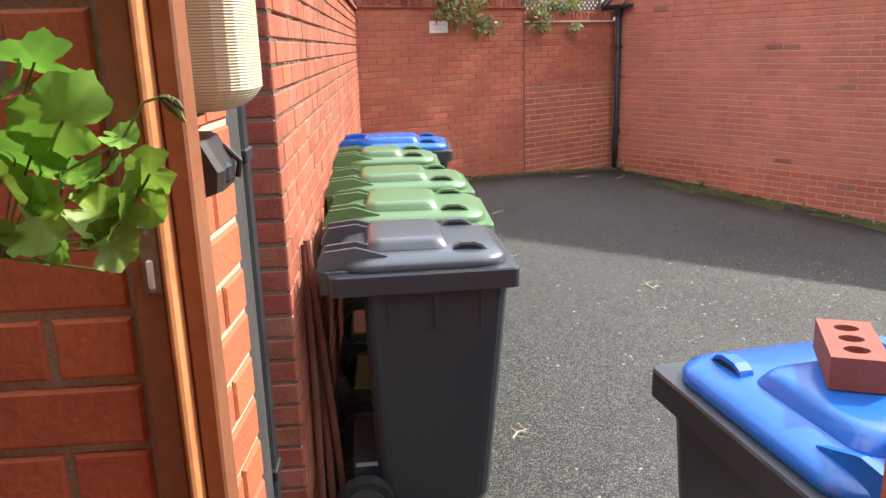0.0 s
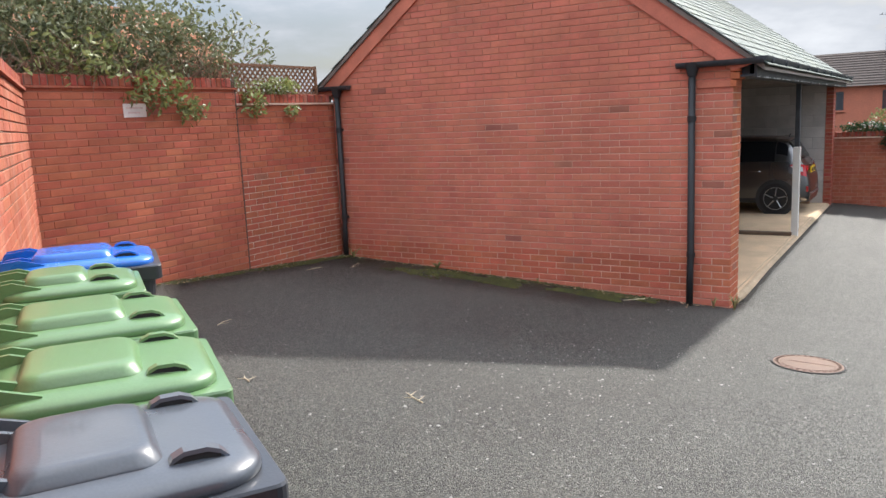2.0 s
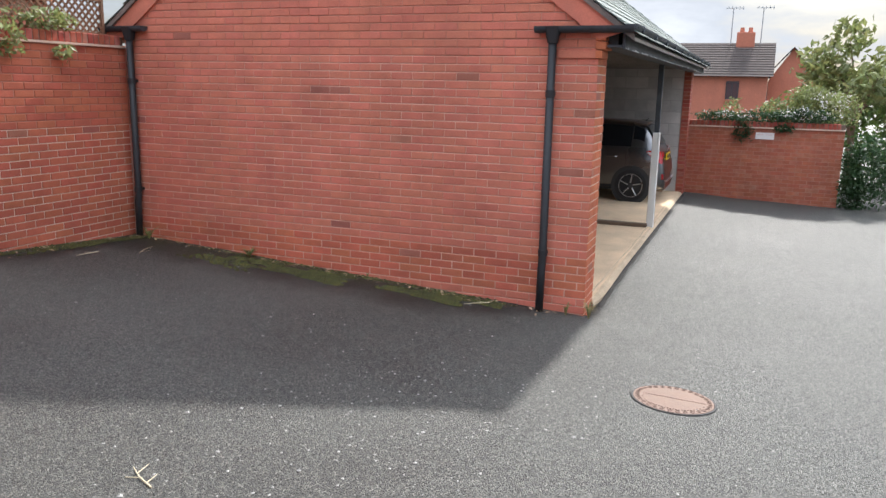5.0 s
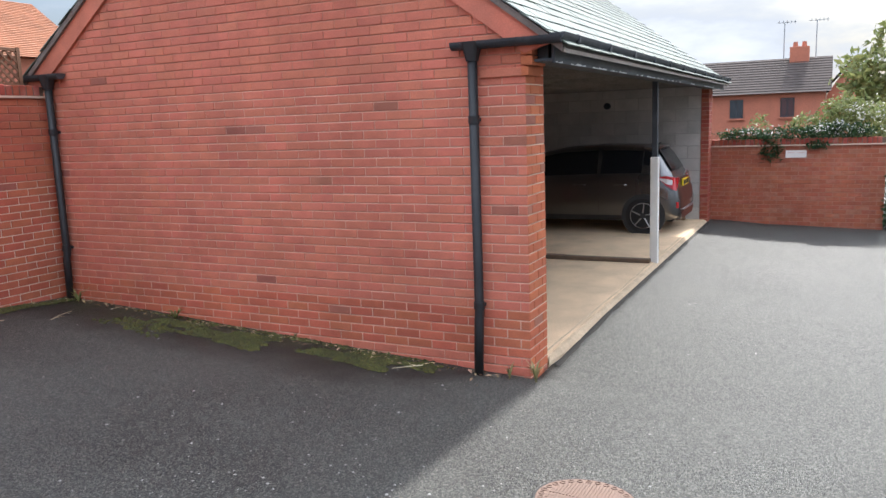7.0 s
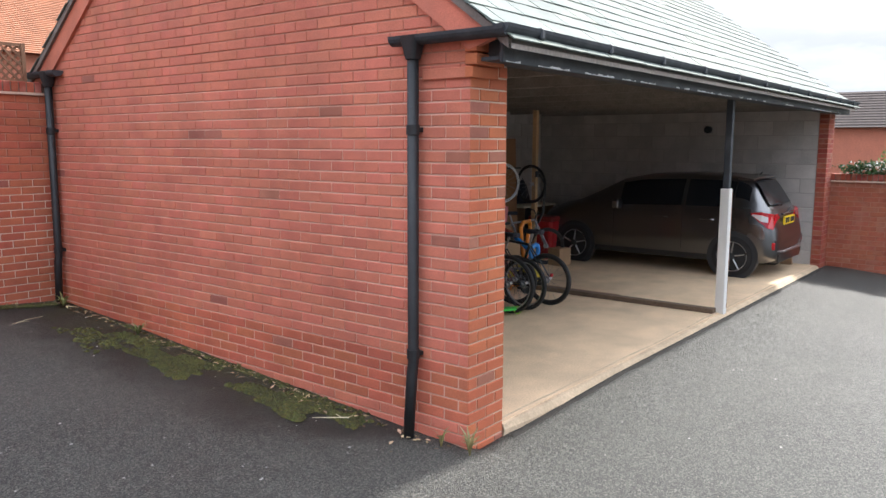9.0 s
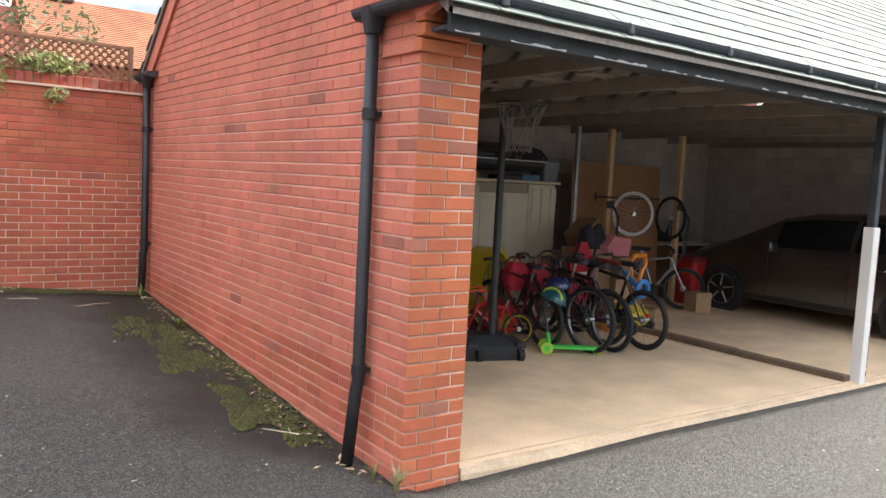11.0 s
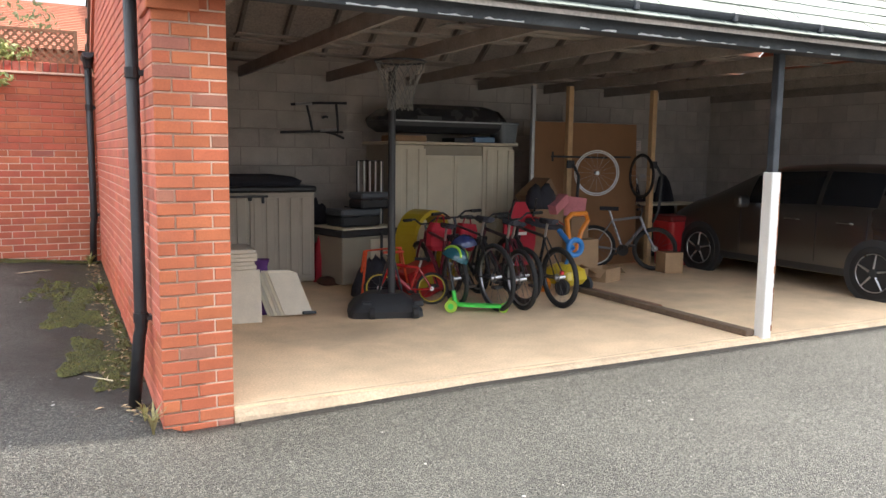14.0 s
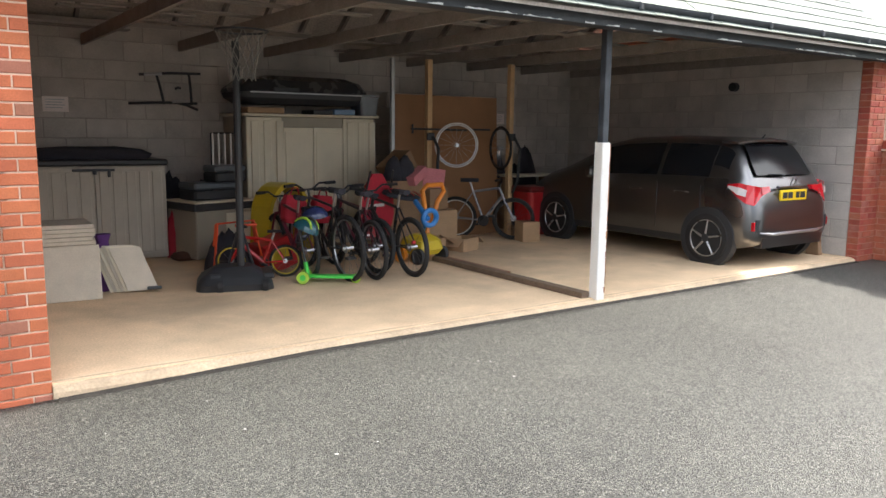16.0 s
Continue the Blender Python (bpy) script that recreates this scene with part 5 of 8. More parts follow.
shrub("photinia_bush", "pale variegated bush behind the brick wall", "bush", [((19.6, 0.6, 1.62), (0.40, 0.40, 0.36), 1300), ((19.7, 0.05, 1.5), (0.45, 0.45, 0.42), 1100), ((19.4, 1.2, 1.48), (0.25, 0.35, 0.18), 400), ((19.5, 2.0, 1.50), (0.12, 0.20, 0.22), 120)], 0.042, 22, LEAF_PALE)
shrub("hedge", "dark green hedge at the end of the brick wall", "hedge", [((19.0, -0.5, 0.35), (0.45, 0.45, 0.75), 1500), ((19.4, -1.2, 0.4), (0.5, 0.6, 0.8), 1300), ((20.0, -2.2, 0.6), (0.7, 0.9, 1.0), 1500), ((19.6, -3.6, 0.5), (0.8, 1.2, 0.9), 1300), ((19.05, -0.3, 0.10), (0.28, 0.28, 0.75), 900)], 0.05, 23, LEAF_DARK)


shrub("background_bush", "tall olive green bushes beyond the hedge", "bush", [((23.5, -1.2, 1.0), (1.1, 1.3, 1.3), 3000), ((24.5, -3.2, 1.2), (1.3, 1.6, 1.6), 3000), ((23.0, 0.6, 0.8), (0.7, 0.8, 1.0), 1800)], 0.07, 29, LEAF_GREEN)


def tree(name, label, x, y, z, h, spread, seed, material, n=2600, size=0.11):
    rng = random.Random(seed)
    t = thing(name, label, "tree", pose(x, y, z))
    bm = BM()
    tube(bm, [(0, 0, -0.2), (0.05, 0.02, h * 0.3), (0, 0.05, h * 0.62)], [0.05 * h / 2, 0.04 * h / 2, 0.02 * h / 2], 8)
    blobs = []
    for i in range(11):
        a, q = rng.uniform(0, 6.28), rng.uniform(0.35, 1.0)
        tip = Vector((math.cos(a) * spread * q, math.sin(a) * spread * q, h * (0.42 + 0.55 * rng.random())))
        st = Vector((0, 0.03, h * rng.uniform(0.25, 0.55)))
        tube(bm, [st, st.lerp(tip, 0.5) + Vector((0, 0, 0.1 * h)), tip], [0.018 * h / 2, 0.012 * h / 2, 0.004 * h / 2], 6)
        blobs.append((tuple(tip), (spread * 0.42, spread * 0.42, h * 0.14), n // 11))
    part("trunk", bm, TWIG, t)
    me = leaves(blobs, size, seed)
    me.materials.append(material)
    ob = new("crown", me)
    ob.parent = t
    tagged(ob, kind="stuff")
    return t


tree("garden_tree", "light green tree past the end of the wall", 23.0, -0.6, -0.3, 3.6, 1.3, 31, LEAF_PALE)
tree("garden_tree", "loose green tree past the hedge", 26.5, -2.4, -0.3, 3.4, 1.1, 32, LEAF_GREEN)
tree("garden_tree", "tall green tree behind the far houses", 74.0, 25.4, -0.3, 11.0, 3.4, 33, LEAF_PALE, 5200, 0.28)

# moss and weeds along the wall foot
rng = np.random.RandomState(41)
vs, fs = [], []
for cx, cy, rx, ry, n in ((8.90, 5.45, 0.20, 0.42, 1700), (8.98, 4.25, 0.17, 0.40, 1500), (9.05, 6.15, 0.12, 0.3, 420), (9.08, 3.72, 0.09, 0.22, 300), (8.4, 7.9, 0.8, 0.1, 700), (9.22, 5.0, 0.04, 1.6, 420), (7.0, 7.95, 0.9, 0.07, 350), (8.8, 6.4, 0.25, 0.4, 250)):
    a, q = rng.uniform(0, 6.283, n), np.sqrt(rng.uniform(0, 1, n))
    for i in range(n):
        w = 1 + 0.35 * math.sin(a[i] * 3 + cx) + 0.2 * math.sin(a[i] * 7)
        x, y = cx + rx * q[i] * w * math.cos(a[i]), cy + ry * q[i] * w * math.sin(a[i])
        if x > 9.27 or y > 8.05:
            continue
        z, s = ground_z(x, y), rng.uniform(0.008, 0.03)
        o = len(vs)
        b = rng.uniform(0, 6.283)
        vs += [(x + s * math.cos(b + k * 1.571), y + s * math.sin(b + k * 1.571), z + 0.002) for k in range(4)] + [(x, y, z + 0.004 + s * 0.5)]
        fs += [(o, o + 1, o + 4), (o + 1, o + 2, o + 4), (o + 2, o + 3, o + 4), (o + 3, o, o + 4)]
me = bpy.data.meshes.new("moss")
me.from_pydata(vs, [], fs)
me.materials.append(MOSS)
tagged(new("moss", me), "green moss patches at the foot of the gable wall", "moss", kind="stuff")


def weed(x, y, h, n, seed, label, material=BLADE, wide=0.35):
    rng = random.Random(seed)
    t = thing("weed", label, "weed", pose(x, y, ground_z(x, y)), "weeds at the wall foot")
    bm = BM()
    for i in range(n):
        a = rng.uniform(0, 6.28)
        d = Vector((math.cos(a) * wide, math.sin(a) * wide, 1.0)) * h * rng.uniform(0.5, 1)
        s = Vector((-math.sin(a), math.cos(a), 0)) * 0.006
        m_ = d * 0.55 + Vector((0, 0, 0.02))
        vs_ = [bm.verts.new(p_) for p_ in (-s, s, m_ + s * 1.3, m_ - s * 1.3, d + Vector((math.cos(a), math.sin(a), -0.5)) * h * 0.15)]
        bm.faces.new(vs_[:4])
        bm.faces.new((vs_[3], vs_[2], vs_[4]))
    tagged(part("grass_tuft", bm, material, t), kind="stuff")


weed(9.22, 2.74, 0.20, 22, 1, "dry grass weed at the foot of the corner pier")
weed(9.20, 2.95, 0.14, 14, 2, "small dry weed beside the downpipe foot")
weed(9.16, 6.4, 0.13, 22, 3, "pale green weed at the foot of the gable", LEAF_PALE, 0.9)
weed(9.15, 7.75, 0.16, 20, 4, "green weed in the yard corner", LEAF_PALE, 0.7)
weed(9.2, 5.0, 0.07, 10, 5, "tiny dry weed at the foot of the gable")

# litter on the asphalt: pale chips, twigs, dry leaves
rng = random.Random(77)
CHIP = mat("pale_stone_chip", (0.42, 0.41, 0.38), 0.9, vary=0.15, scale=30)
vs, fs = [], []
for i in range(620):
    x, y = rng.uniform(1.5, 9.1), rng.uniform(1.2, 7.6)
    if i > 330:
        x, y = rng.gauss(5.6, 1.1), rng.gauss(3.2, 0.55)
    if i > 590:
        x, y = rng.uniform(9.5, 13), rng.uniform(-0.5, 2.5)
    s = rng.uniform(0.003, 0.008) + 0.006 * rng.random() ** 4
    z = ground_z(x, y) + 0.004
    o = len(vs)
    a = rng.uniform(0, 6.28)
    vs += [(x + s * rng.uniform(0.6, 1.4) * math.cos(a + k * 1.257), y + s * rng.uniform(0.6, 1.4) * math.sin(a + k * 1.257), z) for k in range(5)] + [(x, y, z + s * 0.6)]
    fs += [(o + k, o + (k + 1) % 5, o + 5) for k in range(5)]
me = bpy.data.meshes.new("stone_chips")
me.from_pydata(vs, [], fs)
me.materials.append(CHIP)
tagged(new("stone_chips", me), "pale stone chips and crumbs scattered on the asphalt", "litter", kind="stuff")
STRAW = mat("dry_straw_twig", (0.55, 0.48, 0.33), 0.9, vary=0.15, scale=20)
for x, y, L_, a, k in ((4.78, 3.80, 0.22, 62, 3), (2.40, 2.63, 0.10, 10, 4), (3.1, 1.9, 0.1, 150, 1), (3.3, 2.0, 0.09, 110, 1), (9.0, 3.75, 0.25, 130, 1), (8.6, 7.3, 0.35, 20, 1), (8.0, 7.5, 0.3, 170, 1), (5.4, 6.2, 0.2, 10, 1), (4.4, 4.9, 0.14, 60, 2)):
    t = thing("dry_twig", "dry pale twig lying on the asphalt", "twig", pose(x, y, ground_z(x, y) + 0.006, 0, 0, a), "twigs on the asphalt")
    bm = BM()
    tube(bm, [(-L_ / 2, 0, 0), (0, 0.012, 0.006), (L_ / 2, 0, 0.002)], [0.005, 0.004, 0.002], 5)
    for j in range(k):
        tube(bm, [(L_ * (-0.3 + 0.25 * j), 0.005, 0.003), (L_ * (-0.1 + 0.25 * j), (0.06 if j % 2 else -0.06), 0.006)], [0.003, 0.0015], 5)
    part("stalk", bm, STRAW, t)

rng = random.Random(91)
vs, fs = [], []
for i in range(420):
    if i < 300:
        y = rng.uniform(2.85, 7.95)
        x = 9.25 - abs(rng.gauss(0, 0.09)) - 0.02
    else:
        x, y = rng.uniform(5.2, 9.2), 8.0 - abs(rng.gauss(0, 0.10))
    z, a, s_, w = ground_z(x, y) + 0.012, rng.uniform(0, 6.28), rng.uniform(0.008, 0.032), rng.uniform(0.15, 0.5)
    d, e = Vector((math.cos(a), math.sin(a), rng.uniform(-0.2, 0.5))) * s_, Vector((-math.sin(a), math.cos(a), 0.2)) * s_ * w
    o, c = len(vs), Vector((x, y, z))
    vs += [tuple(c - d), tuple(c + e), tuple(c + d), tuple(c - e + Vector((0, 0, s_ * 0.3)))]
    fs += [(o, o + 1, o + 2), (o, o + 2, o + 3)]
me = bpy.data.meshes.new("leaf_litter")
me.from_pydata(vs, [], fs)
me.materials.append(mat("dry_brown_litter", (0.34, 0.25, 0.15), 0.9, vary=0.3, scale=3, per_object=0.4))
tagged(new("leaf_litter", me), "dry leaf fragments gathered along the wall foot", "litter", kind="stuff")

# geranium in a hanging pot by the gate
G_LEAF = leaf_mat("bright_geranium_leaf", (0.20, 0.38, 0.05))
ger = thing("geranium", "bright green geranium hanging beside the gate, one red bud", "potted plant", uvm(0, 0.006, -0.016))
rng = random.Random(3)


def round_leaf(c, r, tilt, spin):
    """A lobed, cupped geranium leaf."""
    bm = BM()
    m = Matrix.Translation(c) @ Euler((tilt, rng.uniform(-0.4, 0.4), spin)).to_matrix().to_4x4()
    n = 40
    rows_ = [[bm.verts.new(m @ Vector((0, 0, 0)))]]
    for q in (0.35, 0.7, 1.0):
        rw_ = []
        for i in range(n):
            a = 2 * math.pi * i / n
            lob = 1 + (0.045 * math.cos(7 * a) + 0.03 * math.sin(21 * a)) * q
            notch = 1 - 0.55 * math.exp(-((a - math.pi) / 0.22) ** 2) * q
            rr = r * q * lob * notch
            rw_.append(bm.verts.new(m @ Vector((rr * math.cos(a), rr * math.sin(a), 0.16 * r * q * q + 0.07 * r * q * q * math.sin(7 * a + 1.2) + 0.05 * r * q ** 4 * math.sin(15 * a + spin) + 0.22 * r * q * q * math.sin(2 * a + spin)))))
        rows_.append(rw_)
    for i in range(n):
        bm.faces.new((rows_[0][0], rows_[1][i], rows_[1][(i + 1) % n]))
        for a_, b_ in ((1, 2), (2, 3)):
            bm.faces.new((rows_[a_][i], rows_[b_][i], rows_[b_][(i + 1) % n], rows_[a_][(i + 1) % n]))
    return bm


GU, GV = 0.60, -0.30
for v, du, z, r, ti in ((-0.262, 0.0, 1.885, 0.027, 0.62), (-0.252, 0.01, 1.842, 0.036, 0.95), (-0.29, 0.0, 1.862, 0.030, 0.8), (-0.208, 0.0, 1.828, 0.014, 0.7), (-0.284, 0.02, 1.815, 0.026, 0.9), (-0.202, 0.012, 1.788, 0.026, 0.85), (-0.232, 0.02, 1.795, 0.020, 0.5),
                        (-0.214, -0.01, 1.765, 0.026, 1.1), (-0.232, 0.0, 1.770, 0.024, 0.9), (-0.262, 0.015, 1.79, 0.022, 0.7), (-0.276, 0.0, 1.768, 0.030, 1.0), (-0.19, 0.0, 1.80, 0.019, 1.2), (-0.222, -0.012, 1.748, 0.020, 1.25), (-0.248, 0.01, 1.80, 0.02, 0.4), (-0.30, 0.0, 1.80, 0.034, 0.9), (-0.31, 0.01, 1.75, 0.03, 0.8), (-0.195, 0.01, 1.772, 0.018, 1.0), (-0.272, 0.02, 1.745, 0.018, 1.2)):
    part("leaf", round_leaf((v, GU + du, z), r * 1.06, ti + rng.uniform(-0.2, 0.2), rng.uniform(0, 6.28)), G_LEAF, ger, smooth=True)
    bm = BM()
    tube(bm, [(v, GU + du, z - 0.001), (v - 0.02, GU + du + 0.02, z - 0.025), (-0.33, GU + 0.04, 1.73), (-0.47, GU + 0.04, 1.55)], 0.0011, 6)
    part("stalk", bm, LEAF_PALE, ger)
bm = BM()
tube(bm, [(GV + 0.04, GU, 1.80), (GV + 0.092, GU, 1.825), (GV + 0.112, GU, 1.853), (GV + 0.127, GU, 1.857)], 0.0013, 6)
st = part("flower_stalk", bm, LEAF_PALE, ger)
for i in range(6):
    bm = BM()
    tube(bm, [(GV + 0.125, GU + 0.003 * (i % 3 - 1), 1.857), (GV + 0.130 + 0.003 * (i % 3), GU, 1.856 - 0.002 * i), (GV + 0.135 + 0.003 * (i % 3), GU, 1.852 - 0.003 * i)], [0.0014, 0.003, 0.001], 6)
    part("bud", bm, LEAF_PALE, st)
bm = BM()
loft(bm, [[Vector((GV + 0.025 + 0.008 * math.cos(a) * q, GU + 0.05 + 0.008 * math.sin(a) * q, 1.868 + dz)) for a in [i * 0.785 for i in range(8)]] for q, dz in ((0.4, 0), (1, 0.01), (0.9, 0.022), (0.3, 0.03))])
part("red_flower", bm, mat("red_petal", (0.65, 0.03, 0.02), 0.5), ger, "small bright red flower")
bm = BM()
loft(bm, [rounded(0.16, 0.16, 0.078, z, 4, GV - 0.18, GU + 0.04) if z > 1.5 else rounded(0.11, 0.11, 0.054, z, 4, GV - 0.18, GU + 0.04) for z in (1.42, 1.56)])
part("pot", bm, mat("woven_grey_pot", (0.35, 0.33, 0.30), 0.9, vary=0.3, scale=40, bump=0.5), ger)
bm = BM()
box(bm, GV - 0.24, GU + 0.1, 1.46, GV - 0.22, NU + 0.01, 1.475)
part("bracket", bm, BLACK_PVC, ger)

# ---------- houses beyond ----------


def house(label, x0, y0, x1, y1, z0, eave, ridge, along, wall_mat, roof_mat, windows=(), chimney=None, tile_step=0.3):
    t = thing("house", label, "house")
    bm = BM()
    box(bm, x0, y0, z0, x1, y1, eave)
    wl_ = part("wall", bm, wall_mat, t)
    bm = BM()
    if along == "x":
        cy = (y0 + y1) / 2
        for sy, ya in ((1, y0 - 0.4), (-1, y1 + 0.4)):
            n = int(math.hypot(cy - ya, ridge - eave) / tile_step)
            for i in range(n):
                a, b = i / n, (i + 1.04) / n
                p0, p1 = ya + (cy - ya) * a, ya + (cy - ya) * b
                q0, q1 = eave + (ridge - eave) * a + 0.05, eave + (ridge - eave) * b
                c_ = [bm.verts.new(p_) for p_ in ((x0 - 0.3, p0, q0), (x1 + 0.3, p0, q0))]
                d_ = [bm.verts.new(p_) for p_ in ((x0 - 0.3, p1, q1), (x1 + 0.3, p1, q1))]
                if i:
                    bm.faces.new((prev[0], prev[1], c_[1], c_[0]))
                bm.faces.new((c_[0], c_[1], d_[1], d_[0]))
                prev = d_
        ends = [[(xx, y0, eave), (xx, y1, eave), (xx, cy, ridge - 0.05)] for xx in (x0, x1)]
    else:
        cx = (x0 + x1) / 2
        for xa in (x0 - 0.4, x1 + 0.4):
            n = int(math.hypot(cx - xa, ridge - eave) / tile_step)
            for i in range(n):
                a, b = i / n, (i + 1.04) / n
                p0, p1 = xa + (cx - xa) * a, xa + (cx - xa) * b
                q0, q1 = eave + (ridge - eave) * a + 0.05, eave + (ridge - eave) * b
                c_ = [bm.verts.new(p_) for p_ in ((p0, y0 - 0.3, q0), (p0, y1 + 0.3, q0))]
                d_ = [bm.verts.new(p_) for p_ in ((p1, y0 - 0.3, q1), (p1, y1 + 0.3, q1))]
                if i:
                    bm.faces.new((prev[0], prev[1], c_[1], c_[0]))
                bm.faces.new((c_[0], c_[1], d_[1], d_[0]))
                prev = d_
        ends = [[(x0, yy, eave), (x1, yy, eave), (cx, yy, ridge - 0.05)] for yy in (y0, y1)]
    rf = part("roof", bm, roof_mat, t)
    bm = BM()
    loft(bm, [[Vector(p_) for p_ in e] for e in ends])
    part("gable", bm, wall_mat, wl_)
    for wy, wz, ww, wh in windows:
        bm = BM()
        box(bm, x0 - 0.05, wy, wz, x0 + 0.05, wy + ww, wz + wh)
        wi = part("window", bm, BLACK_PAINT, t)
        for k in range(2):
            bm = BM()
            box(bm, x0 - 0.07, wy + ww * (0.08 + 0.47 * k), wz + 0.08, x0 - 0.055, wy + ww * (0.45 + 0.47 * k), wz + wh - 0.08)
            part("pane", bm, DARK_GLASS, wi)
        bm = BM()
        box(bm, x0 - 0.12, wy - 0.1, wz - 0.1, x0, wy + ww + 0.1, wz)
        part("sill", bm, RENDER_PINK, wi)
    if chimney:
        cx_, cy_, cz_ = chimney
        bm = BM()
        box(bm, cx_ - 0.35, cy_ - 0.55, cz_ - 1.5, cx_ + 0.35, cy_ + 0.55, cz_, bevel=0.03)
        ch = part("chimney", bm, RENDER_PINK, rf)
        for dy in (-0.25, 0.25):
            bm = BM()
            tube(bm, [(cx_, cy_ + dy, cz_), (cx_, cy_ + dy, cz_ + 0.3)], [0.15, 0.12], 10)
            part("chimney_pot", bm, RENDER_PINK, ch)
        for dy, hh in ((-0.9, 1.5), (0.9, 1.5)):
            bm = BM()
            tube(bm, [(cx_, cy_ + dy, cz_ - 1.0), (cx_, cy_ + dy, cz_ + hh)], 0.03, 6)
            for k in range(5):
                box(bm, cx_ - 0.02, cy_ + dy - 0.6 + 0.22 * k, cz_ + hh - 0.1 + 0.02 * k, cx_ + 0.02, cy_ + dy - 0.56 + 0.22 * k, cz_ + hh + 0.12)
            box(bm, cx_ - 0.02, cy_ + dy - 0.65, cz_ + hh - 0.01, cx_ + 0.02, cy_ + dy + 0.45, cz_ + hh + 0.02)
            part("aerial", bm, GREY_STEEL, ch)
    return t
# ---------- garage things ----------
CREAM_RESIN = mat("cream_resin", (0.73, 0.66, 0.51), 0.5, vary=0.06, scale=4, bump=0.15, fine=120, stain=(0.42, 0.37, 0.28), stain_amount=0.3)
CREAM_DARK = mat("taupe_resin", (0.36, 0.32, 0.25), 0.55, vary=0.08, scale=4, bump=0.15, fine=120)
CHARCOAL = mat("charcoal_plastic", (0.03, 0.032, 0.036), 0.5, vary=0.15, scale=6, bump=0.15, fine=100)
PALE_SLAB = mat("pale_stone_slab", (0.62, 0.56, 0.46), 0.85, vary=0.08, scale=9, bump=0.3, fine=90, stain=(0.46, 0.41, 0.33), stain_amount=0.3)
CARD = mat("brown_cardboard", (0.40, 0.26, 0.15), 0.9, vary=0.1, scale=7, bump=0.15, fine=60)
CARD_DARK = mat("darker_cardboard", (0.27, 0.17, 0.10), 0.9, vary=0.12, scale=7, bump=0.15, fine=60)
CHIPBOARD = mat("brown_hardboard", (0.30, 0.155, 0.075), 0.75, vary=0.12, scale=3, bump=0.2, fine=90)
RED_P = plastic("red_plastic", (0.50, 0.022, 0.028))
RED_CLOTH = mat("red_fabric", (0.45, 0.025, 0.045), 0.9, vary=0.15, scale=12, bump=0.3, fine=120)
PINK = mat("pink_card", (0.62, 0.22, 0.25), 0.85, vary=0.1, scale=10)
YELLOW_P = plastic("yellow_plastic", (0.62, 0.46, 0.03))
ORANGE_P = plastic("orange_plastic", (0.80, 0.26, 0.03))
ORANGE_RED = plastic("fluorescent_orange", (0.75, 0.09, 0.03))
BLUE_P = plastic("bright_blue_plastic", (0.03, 0.22, 0.60))
TEAL_P = plastic("teal_helmet_shell", (0.015, 0.09, 0.12), 0.25)
LIME_P = plastic("lime_plastic", (0.07, 0.62, 0.09))
LIME_Y = plastic("yellow_lime_plastic", (0.38, 0.62, 0.06))
WHITE_P = plastic("white_plastic", (0.75, 0.75, 0.73))
CHROME = mat("bright_metal", (0.5, 0.5, 0.52), 0.35, 1.0, vary=0.05, scale=10, bump=0.0)
FRAME_BLACK = mat("black_bike_paint", (0.02, 0.021, 0.024), 0.3, vary=0.1, scale=8, bump=0.0, coat=0.4)
FRAME_GREY = mat("grey_bike_paint", (0.30, 0.30, 0.32), 0.3, 0.4, vary=0.1, scale=8, bump=0.0, coat=0.4)
FRAME_RED = mat("red_bike_paint", (0.45, 0.02, 0.02), 0.28, vary=0.1, scale=8, bump=0.0, coat=0.4)
FRAME_MAROON = mat("maroon_bike_paint", (0.16, 0.02, 0.04), 0.3, vary=0.1, scale=8, bump=0.0, coat=0.4)
FABRIC_DARK = mat("dark_fabric", (0.03, 0.03, 0.04), 0.95, vary=0.25, scale=9, bump=0.4, fine=90)
NET = mat("white_net_cord", (0.24, 0.235, 0.22), 0.9, vary=0.05, scale=20)


def slab_box(name, bm_args, material, parent, bevel=0.004, label="", m=None):
    bm = BM()
    box(bm, *bm_args, m=m, bevel=bevel)
    return part(name, bm, material, parent, label)


# cream resin dimmed in colour for the darker corner where the chest stands
CHEST_RESIN = mat("shade_dimmed_resin", (0.50, 0.445, 0.365), 0.55, vary=0.08, scale=4, bump=0.15, fine=120, stain=(0.34, 0.30, 0.24), stain_amount=0.3)
# storage chest against the back wall, doors closed
ch = thing("storage_chest", "cream resin garden storage chest with a black lid and latch", "storage chest", pose(10.75, 6.92, FLOOR))
W_, D_, H_ = 1.50, 0.90, 1.06
slab_box("body", (-W_ / 2, 0.03, 0.02, W_ / 2, D_, H_), CHEST_RESIN, ch, 0.01)
for x0 in (-W_ / 2 + 0.015, 0.005):
    bm = BM()
    x1 = x0 + W_ / 2 - 0.02
    box(bm, x0, 0.012, 0.06, x1, 0.03, H_ - 0.02, bevel=0.004)
    dr = part("door", bm, CHEST_RESIN, ch)
    for k in range(5):
        slab_box("rib", (x0 + 0.04 + 0.137 * k, 0.0, 0.10, x0 + 0.145 + 0.137 * k, 0.014, H_ - 0.06), CHEST_RESIN, dr, 0.006)
slab_box("lid", (-W_ / 2 - 0.02, -0.02, H_, W_ / 2 + 0.02, D_, H_ + 0.07), CHARCOAL, ch, 0.02)
bm = BM()
box(bm, -0.22, -0.03, H_ - 0.055, 0.2, -0.002, H_ - 0.03, bevel=0.004)
box(bm, 0.13, -0.025, H_ - 0.12, 0.16, -0.004, H_ - 0.03, bevel=0.004)
